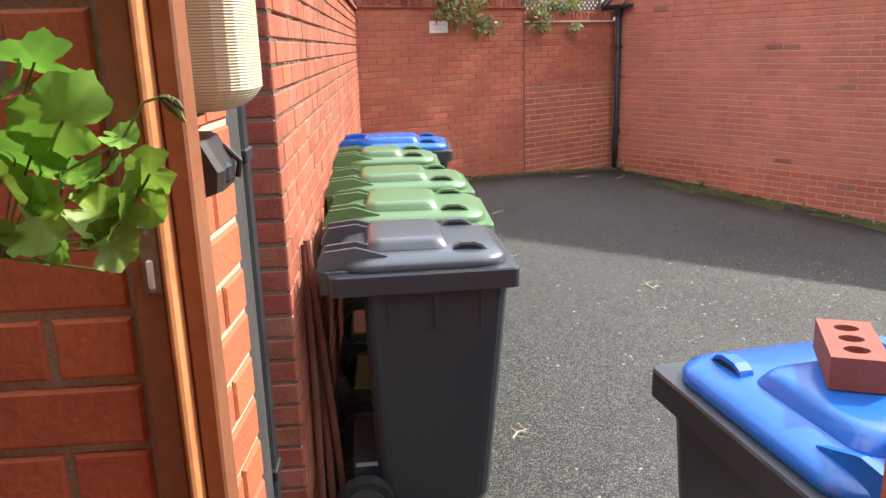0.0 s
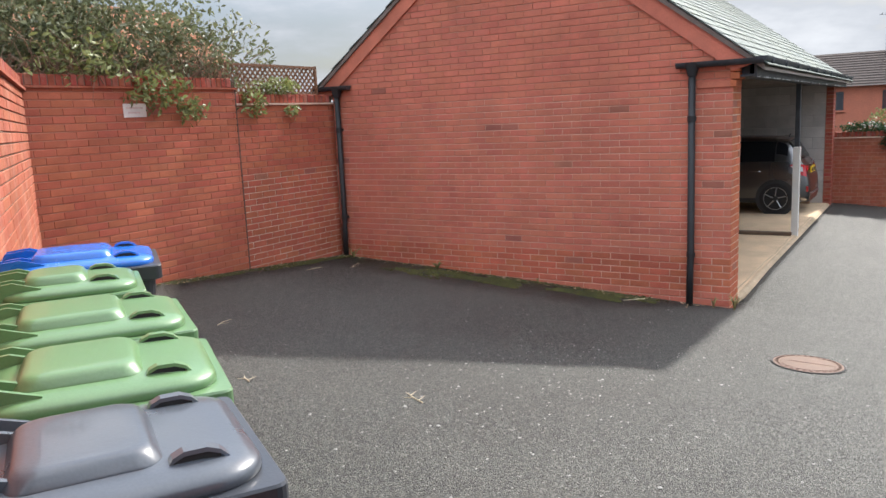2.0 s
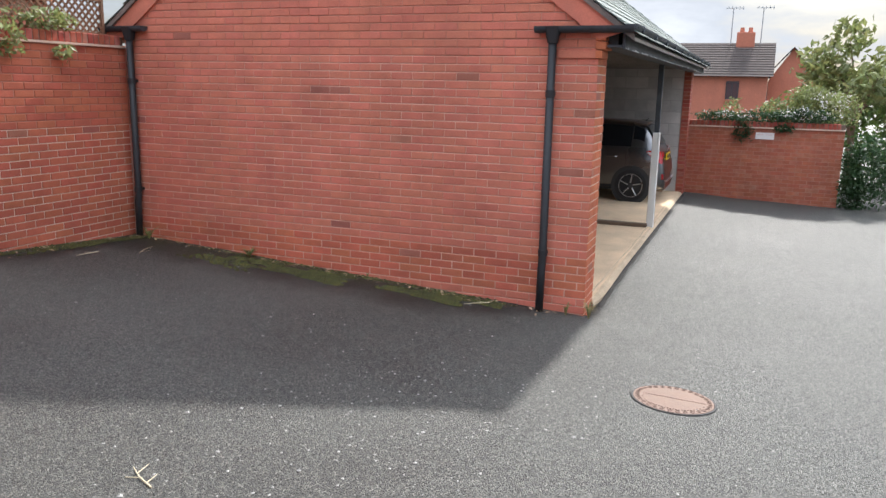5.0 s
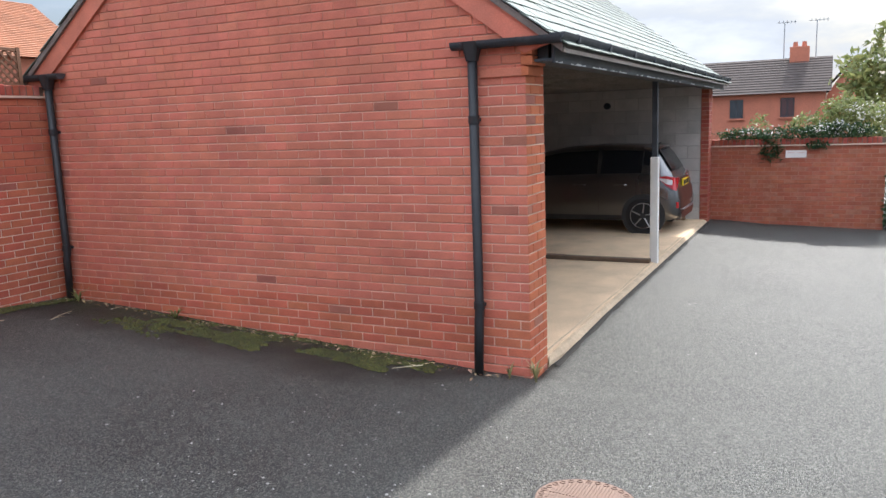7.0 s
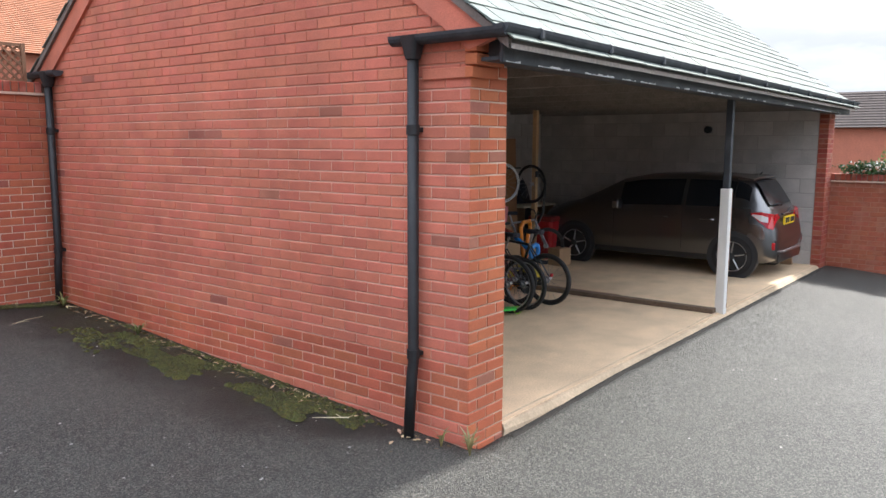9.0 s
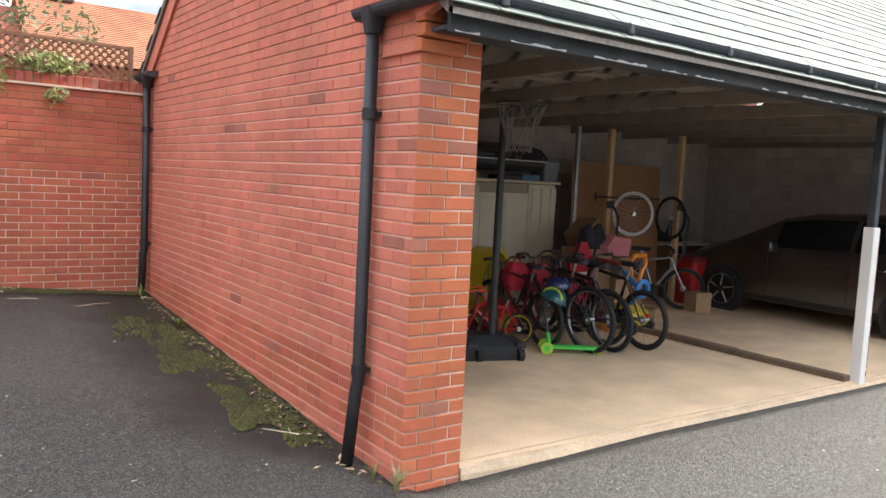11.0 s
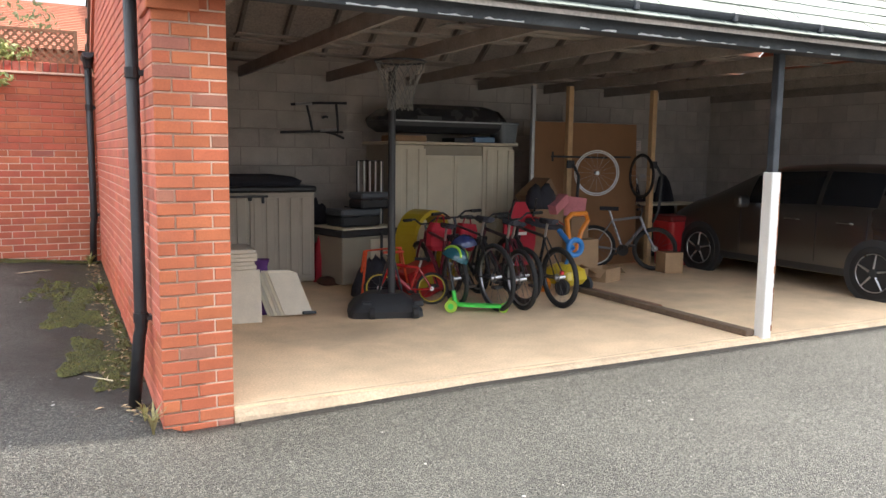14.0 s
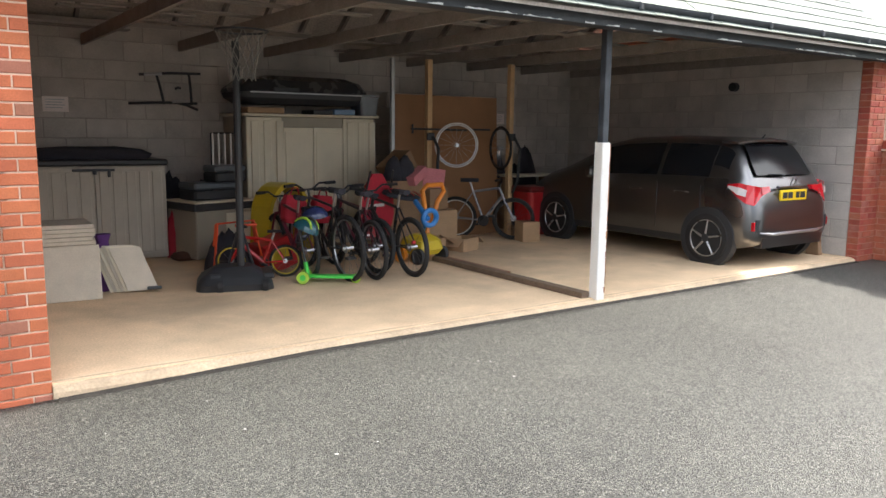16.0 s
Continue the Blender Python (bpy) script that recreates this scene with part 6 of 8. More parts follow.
box(bm, -0.02, -0.025, H_ - 0.09, 0.02, -0.004, H_ - 0.03, bevel=0.004)
part("latch", bm, CHARCOAL, ch, "black bar latch")
# dark things on the chest
cvr = thing("folded_cover", "dark folded cover lying on the storage chest", "cover", pose(10.75, 7.25, FLOOR + H_ + 0.07))
bm = BM()
loft(bm, [[Vector((p.x, p.y, z + 0.015 * noise.noise((p.x * 4, p.y * 4, z * 9)))) for p in rounded(w, d, 0.12, z, 5)] for w, d, z in ((1.25, 0.5, 0.0), (1.3, 0.52, 0.05), (1.1, 0.45, 0.10), (0.6, 0.25, 0.13))])
part("cloth", bm, FABRIC_DARK, cvr)

# paper notices on the block wall
for x, y, z, w, h in ((10.42, 7.845, 1.44, 0.27, 0.17), (16.9, 7.845, 1.40, 0.22, 0.16)):
    t = thing("paper_notice", "white paper notice stuck to the block wall", "notice", pose(x, y, z), "notices")
    sheet = slab_box("sheet", (0, -0.004, 0, w, -0.001, h), SIGN_WHITE, t, 0)
    for k in range(4):
        slab_box("print_bar", (w * 0.12, -0.0055, h * (0.78 - 0.18 * k), w * (0.85 - 0.1 * (k % 2)), -0.0042, h * (0.83 - 0.18 * k)), GREY_STEEL, sheet, 0)

# stacked and leaning paving slabs
sl = thing("slab_stack", "stack of thin pale stone slabs on the garage floor", "slab stack", pose(10.02, 5.15, FLOOR, 0, 0, -3))
rng = random.Random(5)
slab_box("bearer", (-0.3, 0.02, 0.0, 0.34, 0.45, 0.40), CARD_DARK, sl)
for k in range(7):
    dx, dy = rng.uniform(-0.012, 0.012), rng.uniform(-0.01, 0.01)
    slab_box("slab", (-0.32 + dx, dy, 0.40 + 0.036 * k, 0.36 + dx, 0.48 + dy, 0.432 + 0.036 * k), PALE_SLAB, sl, 0.003)
bs = thing("stone_slab", "large pale stone slab leaning on the stack", "stone slab", pose(10.08, 5.10, FLOOR, -9, 0, -4))
slab_box("slab_body", (-0.36, -0.03, 0, 0.33, 0.0, 0.47), PALE_SLAB, bs, 0.004)
s2 = thing("leaning_boards", "several thin pale boards leaning in a fan", "boards", pose(10.62, 5.28, FLOOR, -12, 0, -8), "")
for k in range(6):
    bm = BM()
    dx, dh = 0.028 * k, 0.012 * (k % 3)
    prism(bm, [(-0.10 + dx, 0), (0.16 + dx, 0), (0.02 + dx, 0.42 - dh), (-0.24 + dx, 0.42 - dh)], Matrix.Translation((0, -0.022 * k, 0)), 0.014)
    part("board", bm, PALE_SLAB if k % 2 else CREAM_RESIN, s2)
slab_box("black_clip", (0.2, -0.16, 0.0, 0.32, -0.08, 0.03), CHARCOAL, s2, 0.005)
pb = thing("purple_bag", "small purple bag tucked behind the slabs", "bag", pose(10.50, 5.42, FLOOR + 0.0))
bm = BM()
loft(bm, [rounded(0.14, 0.12, 0.04, z, 3) if i % 2 else rounded(0.10, 0.1, 0.04, z, 3) for i, z in enumerate((0, 0.25, 0.45, 0.52))])
part("bag_body", bm, mat("purple_cloth", (0.10, 0.03, 0.16), 0.8), pb)
mt = thing("door_mat", "rolled brown mat on the floor by the chest", "mat", pose(11.72, 6.80, FLOOR, 0, 0, 8))
bm = BM()
loft(bm, [rounded(w, d, 0.06, z, 4) for w, d, z in ((0.42, 0.22, 0.0), (0.46, 0.26, 0.03), (0.40, 0.2, 0.075), (0.25, 0.1, 0.09))])
part("roll", bm, mat("dark_brown_mat", (0.09, 0.04, 0.025), 0.95, vary=0.25, scale=20, bump=0.5), mt)

# deck box with black lid, tool cases on it, dark pile behind
db = thing("deck_box", "cream resin deck box with a black banded lid", "deck box", pose(12.08, 6.62, FLOOR, 0, 0, 14))
slab_box("body", (-0.40, 0, 0.02, 0.36, 0.6, 0.56), CREAM_DARK, db, 0.012)
slab_box("front_panel", (-0.02, -0.012, 0.05, 0.35, 0.002, 0.52), CREAM_RESIN, db, 0.004)
slab_box("lid", (-0.43, -0.03, 0.56, 0.39, 0.62, 0.64), CHARCOAL, db, 0.015)
slab_box("lid_band", (-0.42, -0.036, 0.645, 0.38, 0.6, 0.665), CREAM_RESIN, db, 0.004)
slab_box("strap", (0.10, -0.045, 0.1, 0.13, -0.032, 0.60), CHARCOAL, db, 0.002)
for dx, dy, dz, w, d, h in ((-0.05, 0.3, 0.665, 0.55, 0.36, 0.20), (0.12, 0.22, 0.865, 0.40, 0.28, 0.19)):
    t = thing("tool_case", "dark plastic tool case on the deck box", "tool case", pose(12.08, 6.62, FLOOR, 0, 0, 14) @ Matrix.Translation((dx, dy, dz)), "tool cases")
    slab_box("case_body", (-w / 2, -d / 2, 0, w / 2, d / 2, h * 0.6), CHARCOAL, t, 0.02)
    slab_box("case_lid", (-w / 2 - 0.004, -d / 2 - 0.004, h * 0.61, w / 2 + 0.004, d / 2 + 0.004, h), mat("slate_grey_plastic", (0.10, 0.115, 0.13), 0.5), t, 0.02)
    bm = BM()
    tube(bm, [(-0.08, -d / 2, h * 0.55), (-0.08, -d / 2 - 0.035, h * 0.6), (0.08, -d / 2 - 0.035, h * 0.6), (0.08, -d / 2, h * 0.55)], 0.009, 6)
    part("case_handle", bm, CHARCOAL, t)


def heap(name, label, category, m, w, d, h, material, seed, lumps=7):
    """A soft pile: several crumpled lumps pressed together."""
    t = thing(name, label, category, m)
    rng = random.Random(seed)
    bm = BM()
    for _ in range(lumps):
        c = Vector((rng.uniform(-w, w) * 0.35, rng.uniform(-d, d) * 0.3, 0))
        r = Vector((w * rng.uniform(0.22, 0.4), d * rng.uniform(0.25, 0.4), h * rng.uniform(0.6, 1.0)))
        rings = []
        for i in range(7):
            a = math.pi / 2 * i / 6.4
            rings.append([c + Vector((r.x * math.cos(a) * math.cos(b), r.y * math.cos(a) * math.sin(b), r.z * math.sin(a))) * (1 + 0.16 * noise.noise((b * 1.3 + c.x * 9, a * 3, seed))) for b in [2 * math.pi * k / 12 for k in range(12)]])
        loft(bm, rings)
    tagged(part("pile_body", bm, material, t, smooth=True), kind="stuff")
    return t


heap("coat_pile", "pile of dark red and black bags behind the deck box", "bag pile", pose(11.85, 7.35, FLOOR), 0.75, 0.5, 1.0, FABRIC_DARK, 3)
heap("red_bag", "crumpled dark red bag beside the chest", "bag", pose(11.62, 7.1, FLOOR), 0.25, 0.3, 0.85, RED_CLOTH, 4, 4)

# tall resin cabinet with ribbed doors
cb = thing("storage_cabinet", "tall cream resin cabinet with ribbed double doors", "cabinet", pose(13.345, 7.0, FLOOR))
CW, CH_ = 1.74, 1.625
slab_box("body", (-CW / 2, 0.03, 0.0, CW / 2, 0.8, CH_), CREAM_DARK, cb, 0.012)
for x0, x1, nm_ in ((-CW / 2, -0.42, "side_panel"), (0.42, CW / 2, "side_panel")):
    pn = slab_box(nm_, (x0, 0.0, 0.02, x1, 0.03, CH_ - 0.01), CREAM_RESIN, cb, 0.004)
    for k in range(3):
        xx = x0 + 0.05 + 0.16 * k
        slab_box("rib", (xx, -0.018, 0.05, xx + 0.10, 0.002, CH_ - 0.05), CREAM_RESIN, pn, 0.008)
for x0, x1 in ((-0.41, -0.003), (0.003, 0.41)):
    d_ = slab_box("door", (x0, -0.006, 0.02, x1, 0.03, CH_ - 0.13), CREAM_RESIN, cb, 0.004)
    slab_box("door_panel", (x0 + 0.03, -0.016, 0.08, x1 - 0.03, -0.004, CH_ - 0.18), CREAM_RESIN, d_, 0.006)
slab_box("roof", (-CW / 2 - 0.05, -0.05, CH_, CW / 2 + 0.06, 0.82, CH_ + 0.035), CREAM_RESIN, cb, 0.01)
# roof box and packages on the cabinet
cab_top = pose(13.345, 7.0, FLOOR + CH_ + 0.035)
rb = thing("car_roof_box", "long dark grey car roof box lying on the cabinet", "roof box", cab_top @ Matrix.Translation((-0.05, 0.38, 0.12)))
bm = BM()
loft(bm, [rounded(w, d, r, z, 6, cx) for w, d, r, z, cx in ((1.55, 0.55, 0.12, 0.0, 0), (1.78, 0.66, 0.16, 0.07, 0), (1.82, 0.68, 0.16, 0.13, 0))])
part("base_shell", bm, CHARCOAL, rb)
bm = BM()
loft(bm, [rounded(w, d, r, z, 6, cx) for w, d, r, z, cx in ((1.84, 0.70, 0.17, 0.135, 0), (1.82, 0.68, 0.17, 0.18, 0), (1.62, 0.58, 0.2, 0.29, 0.03), (1.2, 0.4, 0.16, 0.345, 0.08), (0.7, 0.2, 0.08, 0.36, 0.12))])
part("lid_shell", bm, mat("dark_gloss_grey_plastic", (0.035, 0.037, 0.042), 0.25, vary=0.1, scale=4, bump=0.05, coat=0.4), rb)
slab_box("edge_band", (-0.75, -0.356, 0.125, 0.8, -0.345, 0.142), GREY_STEEL, rb, 0.002)
slab_box("handle_recess", (-0.45, -0.36, 0.15, -0.12, -0.342, 0.2), CHARCOAL, rb, 0.004)
for x0, x1, z1, k in ((-0.85, -0.38, 0.075, CARD), (0.0, 0.28, 0.06, CHARCOAL), (0.30, 0.60, 0.075, plastic("dull_blue_plastic", (0.06, 0.16, 0.30)))):
    t = thing("flat_package", "flat package under the roof box on the cabinet", "package", cab_top, "packages on the cabinet")
    slab_box("wrap", (x0, 0.0, 0.0, x1, 0.35, z1), k, t, 0.01)
bt = thing("grey_tub", "small grey translucent tub at the end of the cabinet top", "tub", cab_top @ Matrix.Translation((0.84, 0.2, 0)))
bm = BM()
loft(bm, [rounded(0.24, 0.3, 0.04, 0.0, 3), rounded(0.28, 0.34, 0.04, 0.24, 3), rounded(0.30, 0.36, 0.04, 0.245, 3), rounded(0.30, 0.36, 0.04, 0.27, 3)])
part("tub_body", bm, mat("grey_tub_plastic", (0.20, 0.22, 0.24), 0.4), bt)

# clothes airer and cycle carrier by the cabinet
ai = thing("clothes_airer", "white wire clothes airer folded beside the cabinet", "airer", pose(12.22, 6.98, FLOOR, 0, 0, -5))
for k in range(5):
    bm = BM()
    tube(bm, [(-0.16 + 0.07 * k, 0, 0.55), (-0.16 + 0.07 * k, 0, 1.42)], 0.011, 6)
    part("slat", bm, WHITE_P, ai)
bm = BM()
for z in (0.02, 0.55, 1.42):
    tube(bm, [(-0.18, 0, z), (0.14, 0, z)], 0.008, 6)
tube(bm, [(-0.18, 0, 0), (-0.18, 0, 1.42)], 0.009, 6)
tube(bm, [(0.14, 0, 0), (0.14, 0, 1.42)], 0.009, 6)
part("airer_frame", bm, CHARCOAL, ai)
cc_ = thing("cycle_carrier", "folded dark cycle carrier hanging on the back wall", "cycle carrier", pose(11.9, 7.75, 1.55))
bm = BM()
for a, b in (((-0.5, -0.25, 0.33), (0.25, -0.1, 0.38)), ((-0.62, -0.2, 0.0), (0.2, -0.1, 0.02)), ((-0.3, -0.2, 0.36), (-0.22, -0.2, 0.0)), ((0.1, -0.15, 0.36), (0.12, -0.15, 0.0)), ((0.0, -0.1, 0.2), (0.0, 0.07, 0.2)), ((-0.1, -0.28, 0.02), (0.15, -0.28, -0.06))):
    tube(bm, [a, Vector(a).lerp(Vector(b), 0.5) + Vector((0, -0.01, 0.01)), b], 0.016, 8)
part("carrier_frame", bm, CHARCOAL, cc_)
for a in ((-0.45, -0.26, 0.335), (-0.15, -0.3, 0.03)):
    bm = BM()
    tube(bm, [a, Vector(a) + Vector((0.2, 0, 0.012))], 0.018, 8)
    part("clamp_sleeve", bm, CHROME, cc_)

# basketball hoop with filled base
hp = thing("basketball_stand", "portable basketball stand with a black base and white net", "basketball stand", pose(11.62, 4.98, FLOOR, 0, 0, -18))
bm = BM()
loft(bm, [rounded(w, d, 0.1, z, 5, -0.06, cy) for w, d, z, cy in ((0.70, 0.50, 0.0, 0), (0.68, 0.52, 0.06, 0), (0.60, 0.44, 0.12, 0.02), (0.34, 0.26, 0.20, 0.04))])
hb = part("base", bm, CHARCOAL, hp)
for sx in (-1, 1):
    bm = BM()
    disc(bm, (sx * 0.2, -0.27, 0.055), (1, 0, 0), 0.055, 0.05, 16)
    part("roller", bm, RUBBER, hb)
    slab_box("base_rib", (sx * 0.24 - 0.05, -0.2, 0.1, sx * 0.24 + 0.05, 0.15, 0.15), CHARCOAL, hb, 0.012)
bm = BM()
tube(bm, [(0.0, -0.02, 0.15), (0.0, -0.02, 1.5), (0, -0.02, 2.25)], [0.036, 0.034, 0.034], 12)
part("pole", bm, CHARCOAL, hp)
bm = BM()
tube(bm, [(-0.13, 0.12, 0.12), (0, -0.02, 0.62)], 0.012, 6)
tube(bm, [(0.13, 0.12, 0.12), (0, -0.02, 0.62)], 0.012, 6)
part("brace", bm, CHARCOAL, hp)
hc = Matrix.Rotation(radians(18), 4, "Z") @ Vector((-0.05, -0.30, 2.31))
bm = BM()
ring(bm, hc, (0, 0, 1), 0.225, 0.009, 32, 8)
tube(bm, [hc + Vector((0, 0.22, 0)), (0, -0.02, 2.24)], 0.014, 8)
rim_ = part("rim", bm, BLACK_PAINT, hp, "dark metal rim")
bm = BM()
n = 12
prof = [(0.222, 0.0), (0.19, -0.09), (0.155, -0.18), (0.125, -0.27), (0.11, -0.34), (0.115, -0.42)]
for s in (-1, 1):
    for k in range(n):
        pts = []
        for i, (r, z) in enumerate(prof):
            a = 2 * math.pi * (k + s * 0.5 * (i - (i > 3) * 0)) / n
            pts.append(hc + Vector((r * math.cos(a), r * math.sin(a), z)))
        tube(bm, pts, 0.0042, 5)
part("net", bm, NET, rim_, "white cord net")

# bicycles
SPOKE = mat("dull_steel_spoke", (0.22, 0.22, 0.23), 0.45, 0.7, vary=0.1, scale=10, bump=0.0)


def bicycle(label, m, r, paint, tyre=RUBBER, rim=None, size=1.0, lean=0.0, spokes=16, bars="flat", grips=None, tube_r=0.017, base=None, group="bicycles", mud=False, front_rim=None):
    """Local +y is forward, the rear axle at y = 0; lean in degrees to its right."""
    t = thing("bicycle", label, "bicycle", m @ Matrix.Rotation(radians(lean), 4, "Y"), group)
    wb = base or 1.02 * size
    ax_r, ax_f = Vector((0, 0, r)), Vector((0, wb, r))
    for nm_, c in (("rear_wheel", ax_r), ("front_wheel", ax_f)):
        bm = BM()
        ring(bm, c, (1, 0, 0), r - 0.022 * size, 0.022 * size + 0.004, 36, 8)
        w = part(nm_, bm, tyre, t)
        bm = BM()
        ring(bm, c, (1, 0, 0), r - 0.05 * size, 0.010, 36, 6)
        part("rim", bm, (front_rim if nm_ == "front_wheel" and front_rim else rim) or FRAME_BLACK, w)
        bm = BM()
        for k in range(spokes):
            a = 2 * math.pi * k / spokes
            d = Vector((0, math.cos(a), math.sin(a)))
            tube(bm, [c + d * 0.02 + Vector((0.022 * (-1) ** k, 0, 0)), c + d * (r - 0.05 * size)], 0.0014, 4)
        part("spoke_set", bm, SPOKE, w)
        bm = BM()
        tube(bm, [c + Vector((-0.06, 0, 0)), c + Vector((0.06, 0, 0))], 0.018, 8)
        disc(bm, c + Vector((-0.03, 0, 0)), (1, 0, 0), 0.045 * size, 0.004, 20)
        part("hub", bm, CHROME, w)
    bb = Vector((0, 0.42 * size, r - 0.03 * size))
    seat = Vector((0, 0.26 * size, r + 0.40 * size))
    head_t, head_b = Vector((0, wb - 0.22 * size, r + 0.46 * size)), Vector((0, wb - 0.17 * size, r + 0.34 * size))
    bm = BM()
    for a, b, q in ((bb, seat, 1), (seat, head_t, 1), (bb, head_b, 1.25), (head_t, head_b, 1.15)):
        tube(bm, [a, b], tube_r * q, 8)
    for sx in (-1, 1):
        o = Vector((sx * 0.055, 0, 0))
        tube(bm, [bb + o * 0.4, ax_r + o], 0.009, 6)
        tube(bm, [seat + o * 0.3, ax_r + o], 0.008, 6)
    part("frame", bm, paint, t)
    bm = BM()
    for sx in (-1, 1):
        o = Vector((sx * 0.06, 0, 0))
        tube(bm, [head_b + o * 0.8, head_b.lerp(ax_f, 0.5) + o, ax_f + o], 0.013, 6)
    tube(bm, [head_b - Vector((0.055, 0, 0)), head_b + Vector((0.055, 0, 0))], 0.018, 6)
    part("fork", bm, paint if bars != "black" else FRAME_BLACK, t)
    bm = BM()
    tube(bm, [seat, seat + Vector((0, -0.05 * size, 0.15 * size))], 0.013, 8)
    part("seat_post", bm, CHROME, t)
    bm = BM()
    s0 = seat + Vector((0, -0.06 * size, 0.16 * size))
    loft(bm, [[s0 + Vector((x * size, y * size, z * size)) for x, y, z in ((-w, y, 0.0), (-w * 0.8, y, 0.03), (0, y, 0.04), (w * 0.8, y, 0.03), (w, y, 0.0), (0, y, -0.02))] for y, w in ((-0.13, 0.04), (-0.10, 0.075), (-0.02, 0.06), (0.08, 0.025), (0.14, 0.018))])
    part("saddle", bm, FABRIC_DARK, t)
    hb_ = head_t + Vector((0, 0.02, 0.08 * size))
    hw = 0.30 * size
    bm = BM()
    tube(bm, [head_t, hb_], 0.014, 8)
    rise = 0.06 * size if bars == "flat" else 0.12 * size
    tube(bm, [hb_ + Vector((-hw, -0.06 * size, rise)), hb_ + Vector((-hw * 0.45, 0, rise)), hb_ + Vector((-0.05, 0.01, 0)), hb_ + Vector((0.05, 0.01, 0)), hb_ + Vector((hw * 0.45, 0, rise)), hb_ + Vector((hw, -0.06 * size, rise))], 0.011, 8)
    hbar = part("handlebar", bm, FRAME_BLACK, t)
    for sx in (-1, 1):
        bm = BM()
        g = hb_ + Vector((sx * hw, -0.06 * size, rise))
        tube(bm, [g, g - Vector((sx * 0.11 * size, -0.022 * size, 0))], 0.017, 8)
        part("grip", bm, grips or RUBBER, hbar)
        bm = BM()
        tube(bm, [g - Vector((sx * 0.13 * size, -0.02, 0)), g + Vector((-sx * 0.05, 0.05, -0.02))], 0.006, 5)
        part("brake_lever", bm, FRAME_BLACK, hbar)
    bm = BM()
    disc(bm, bb + Vector((0.045, 0, 0)), (1, 0, 0), 0.085 * size, 0.006, 24)
    cr_ = part("chainring", bm, FRAME_BLACK, t)
    for sx, a in ((1, 0.6), (-1, 0.6 + math.pi)):
        bm = BM()
        e = bb + Vector((sx * 0.075, math.cos(a) * 0.15 * size, math.sin(a) * 0.15 * size))
        tube(bm, [bb + Vector((sx * 0.06, 0, 0)), e], 0.009, 6)
        box(bm, e.x + (0.0 if sx > 0 else -0.09), e.y - 0.04, e.z - 0.012, e.x + (0.09 if sx > 0 else 0.0), e.y + 0.04, e.z + 0.012)
        part("pedal", bm, FRAME_BLACK, cr_)
    return t


bicycle("black mountain bike with orange details, rear wheel outwards", pose(13.27, 4.55, FLOOR, 0, 0, -1), 0.305, FRAME_BLACK, size=0.96, lean=-3, rim=FRAME_BLACK)
bicycle("black hybrid bike leaning among the other bikes", pose(12.86, 4.62, FLOOR, 0, 0, -3), 0.30, FRAME_BLACK, size=0.96, lean=-3, rim=CHROME)
bicycle("dark bike with thin tyres leaning on its neighbour", pose(12.60, 4.66, FLOOR, 0, 0, 1), 0.33, FRAME_BLACK, size=0.97, lean=-3, rim=CHROME, tube_r=0.014)
bicycle("maroon bike half hidden in the row of bikes", pose(12.34, 5.02, FLOOR, 0, 0, -3), 0.28, FRAME_MAROON, size=0.90, lean=-2)
bicycle("small red child's bike with yellow rims", pose(12.17, 5.22, FLOOR, 0, 0, 62), 0.16, FRAME_RED, size=0.52, lean=6, rim=YELLOW_P, spokes=8, bars="high")
bicycle("dull silver bike standing in front of the brown board", pose(15.36, 6.70, FLOOR, 0, 0, -132), 0.29, FRAME_GREY, size=0.92, rim=WHITE_P, base=0.80, lean=3, front_rim=FRAME_BLACK)
bicycle("dark bike pressed between its neighbours in the row", pose(13.04, 4.88, FLOOR, 0, 0, 5), 0.29, FRAME_MAROON, size=0.90, lean=2, rim=FRAME_BLACK)

# reflector on the nearest rear wheel
rf_ = thing("rear_light", "small red rear light on a bike seat stay", "bike light", pose(13.24, 4.50, FLOOR + 0.36))
slab_box("lens", (-0.02, -0.02, -0.02, 0.02, 0.01, 0.02), RED_P, rf_, 0.006)

# helmet hanging on a handlebar, with lime stripe
hl = thing("bike_helmet", "teal and black child's bike helmet with lime stripes", "helmet", pose(12.19, 4.78, FLOOR + 0.52, 20, 10, 30))
bm = BM()
loft(bm, [[Vector((0.11 * math.cos(a) * math.cos(b), 0.14 * math.cos(a) * math.sin(b), 0.12 * math.sin(a))) for b in [2 * math.pi * k / 18 for k in range(18)]] for a in [math.pi / 2 * i / 7.4 for i in range(8)]])
sh_ = part("shell", bm, TEAL_P, hl)
for sx in (-0.06, 0.0, 0.06):
    bm = BM()
    tube(bm, [(sx, 0.125 * math.cos(a) * (1 - abs(sx) * 3), 0.008 + 0.122 * math.sin(a) * (1 - abs(sx) * 2)) for a in [0.3 + 2.5 * i / 8 for i in range(9)]], 0.012, 6)
    part("stripe", bm, LIME_Y if sx else CHARCOAL, sh_)
bm = BM()
tube(bm, [(-0.1, 0, 0), (-0.05, 0.02, -0.14), (0.05, 0.02, -0.14), (0.1, 0, 0)], 0.006, 5)
part("strap", bm, FABRIC_DARK, hl)
hl2 = thing("bike_helmet", "dark blue and white helmet among the bikes", "helmet", pose(12.33, 4.86, FLOOR + 0.62, -10, 0, 80))
bm = BM()
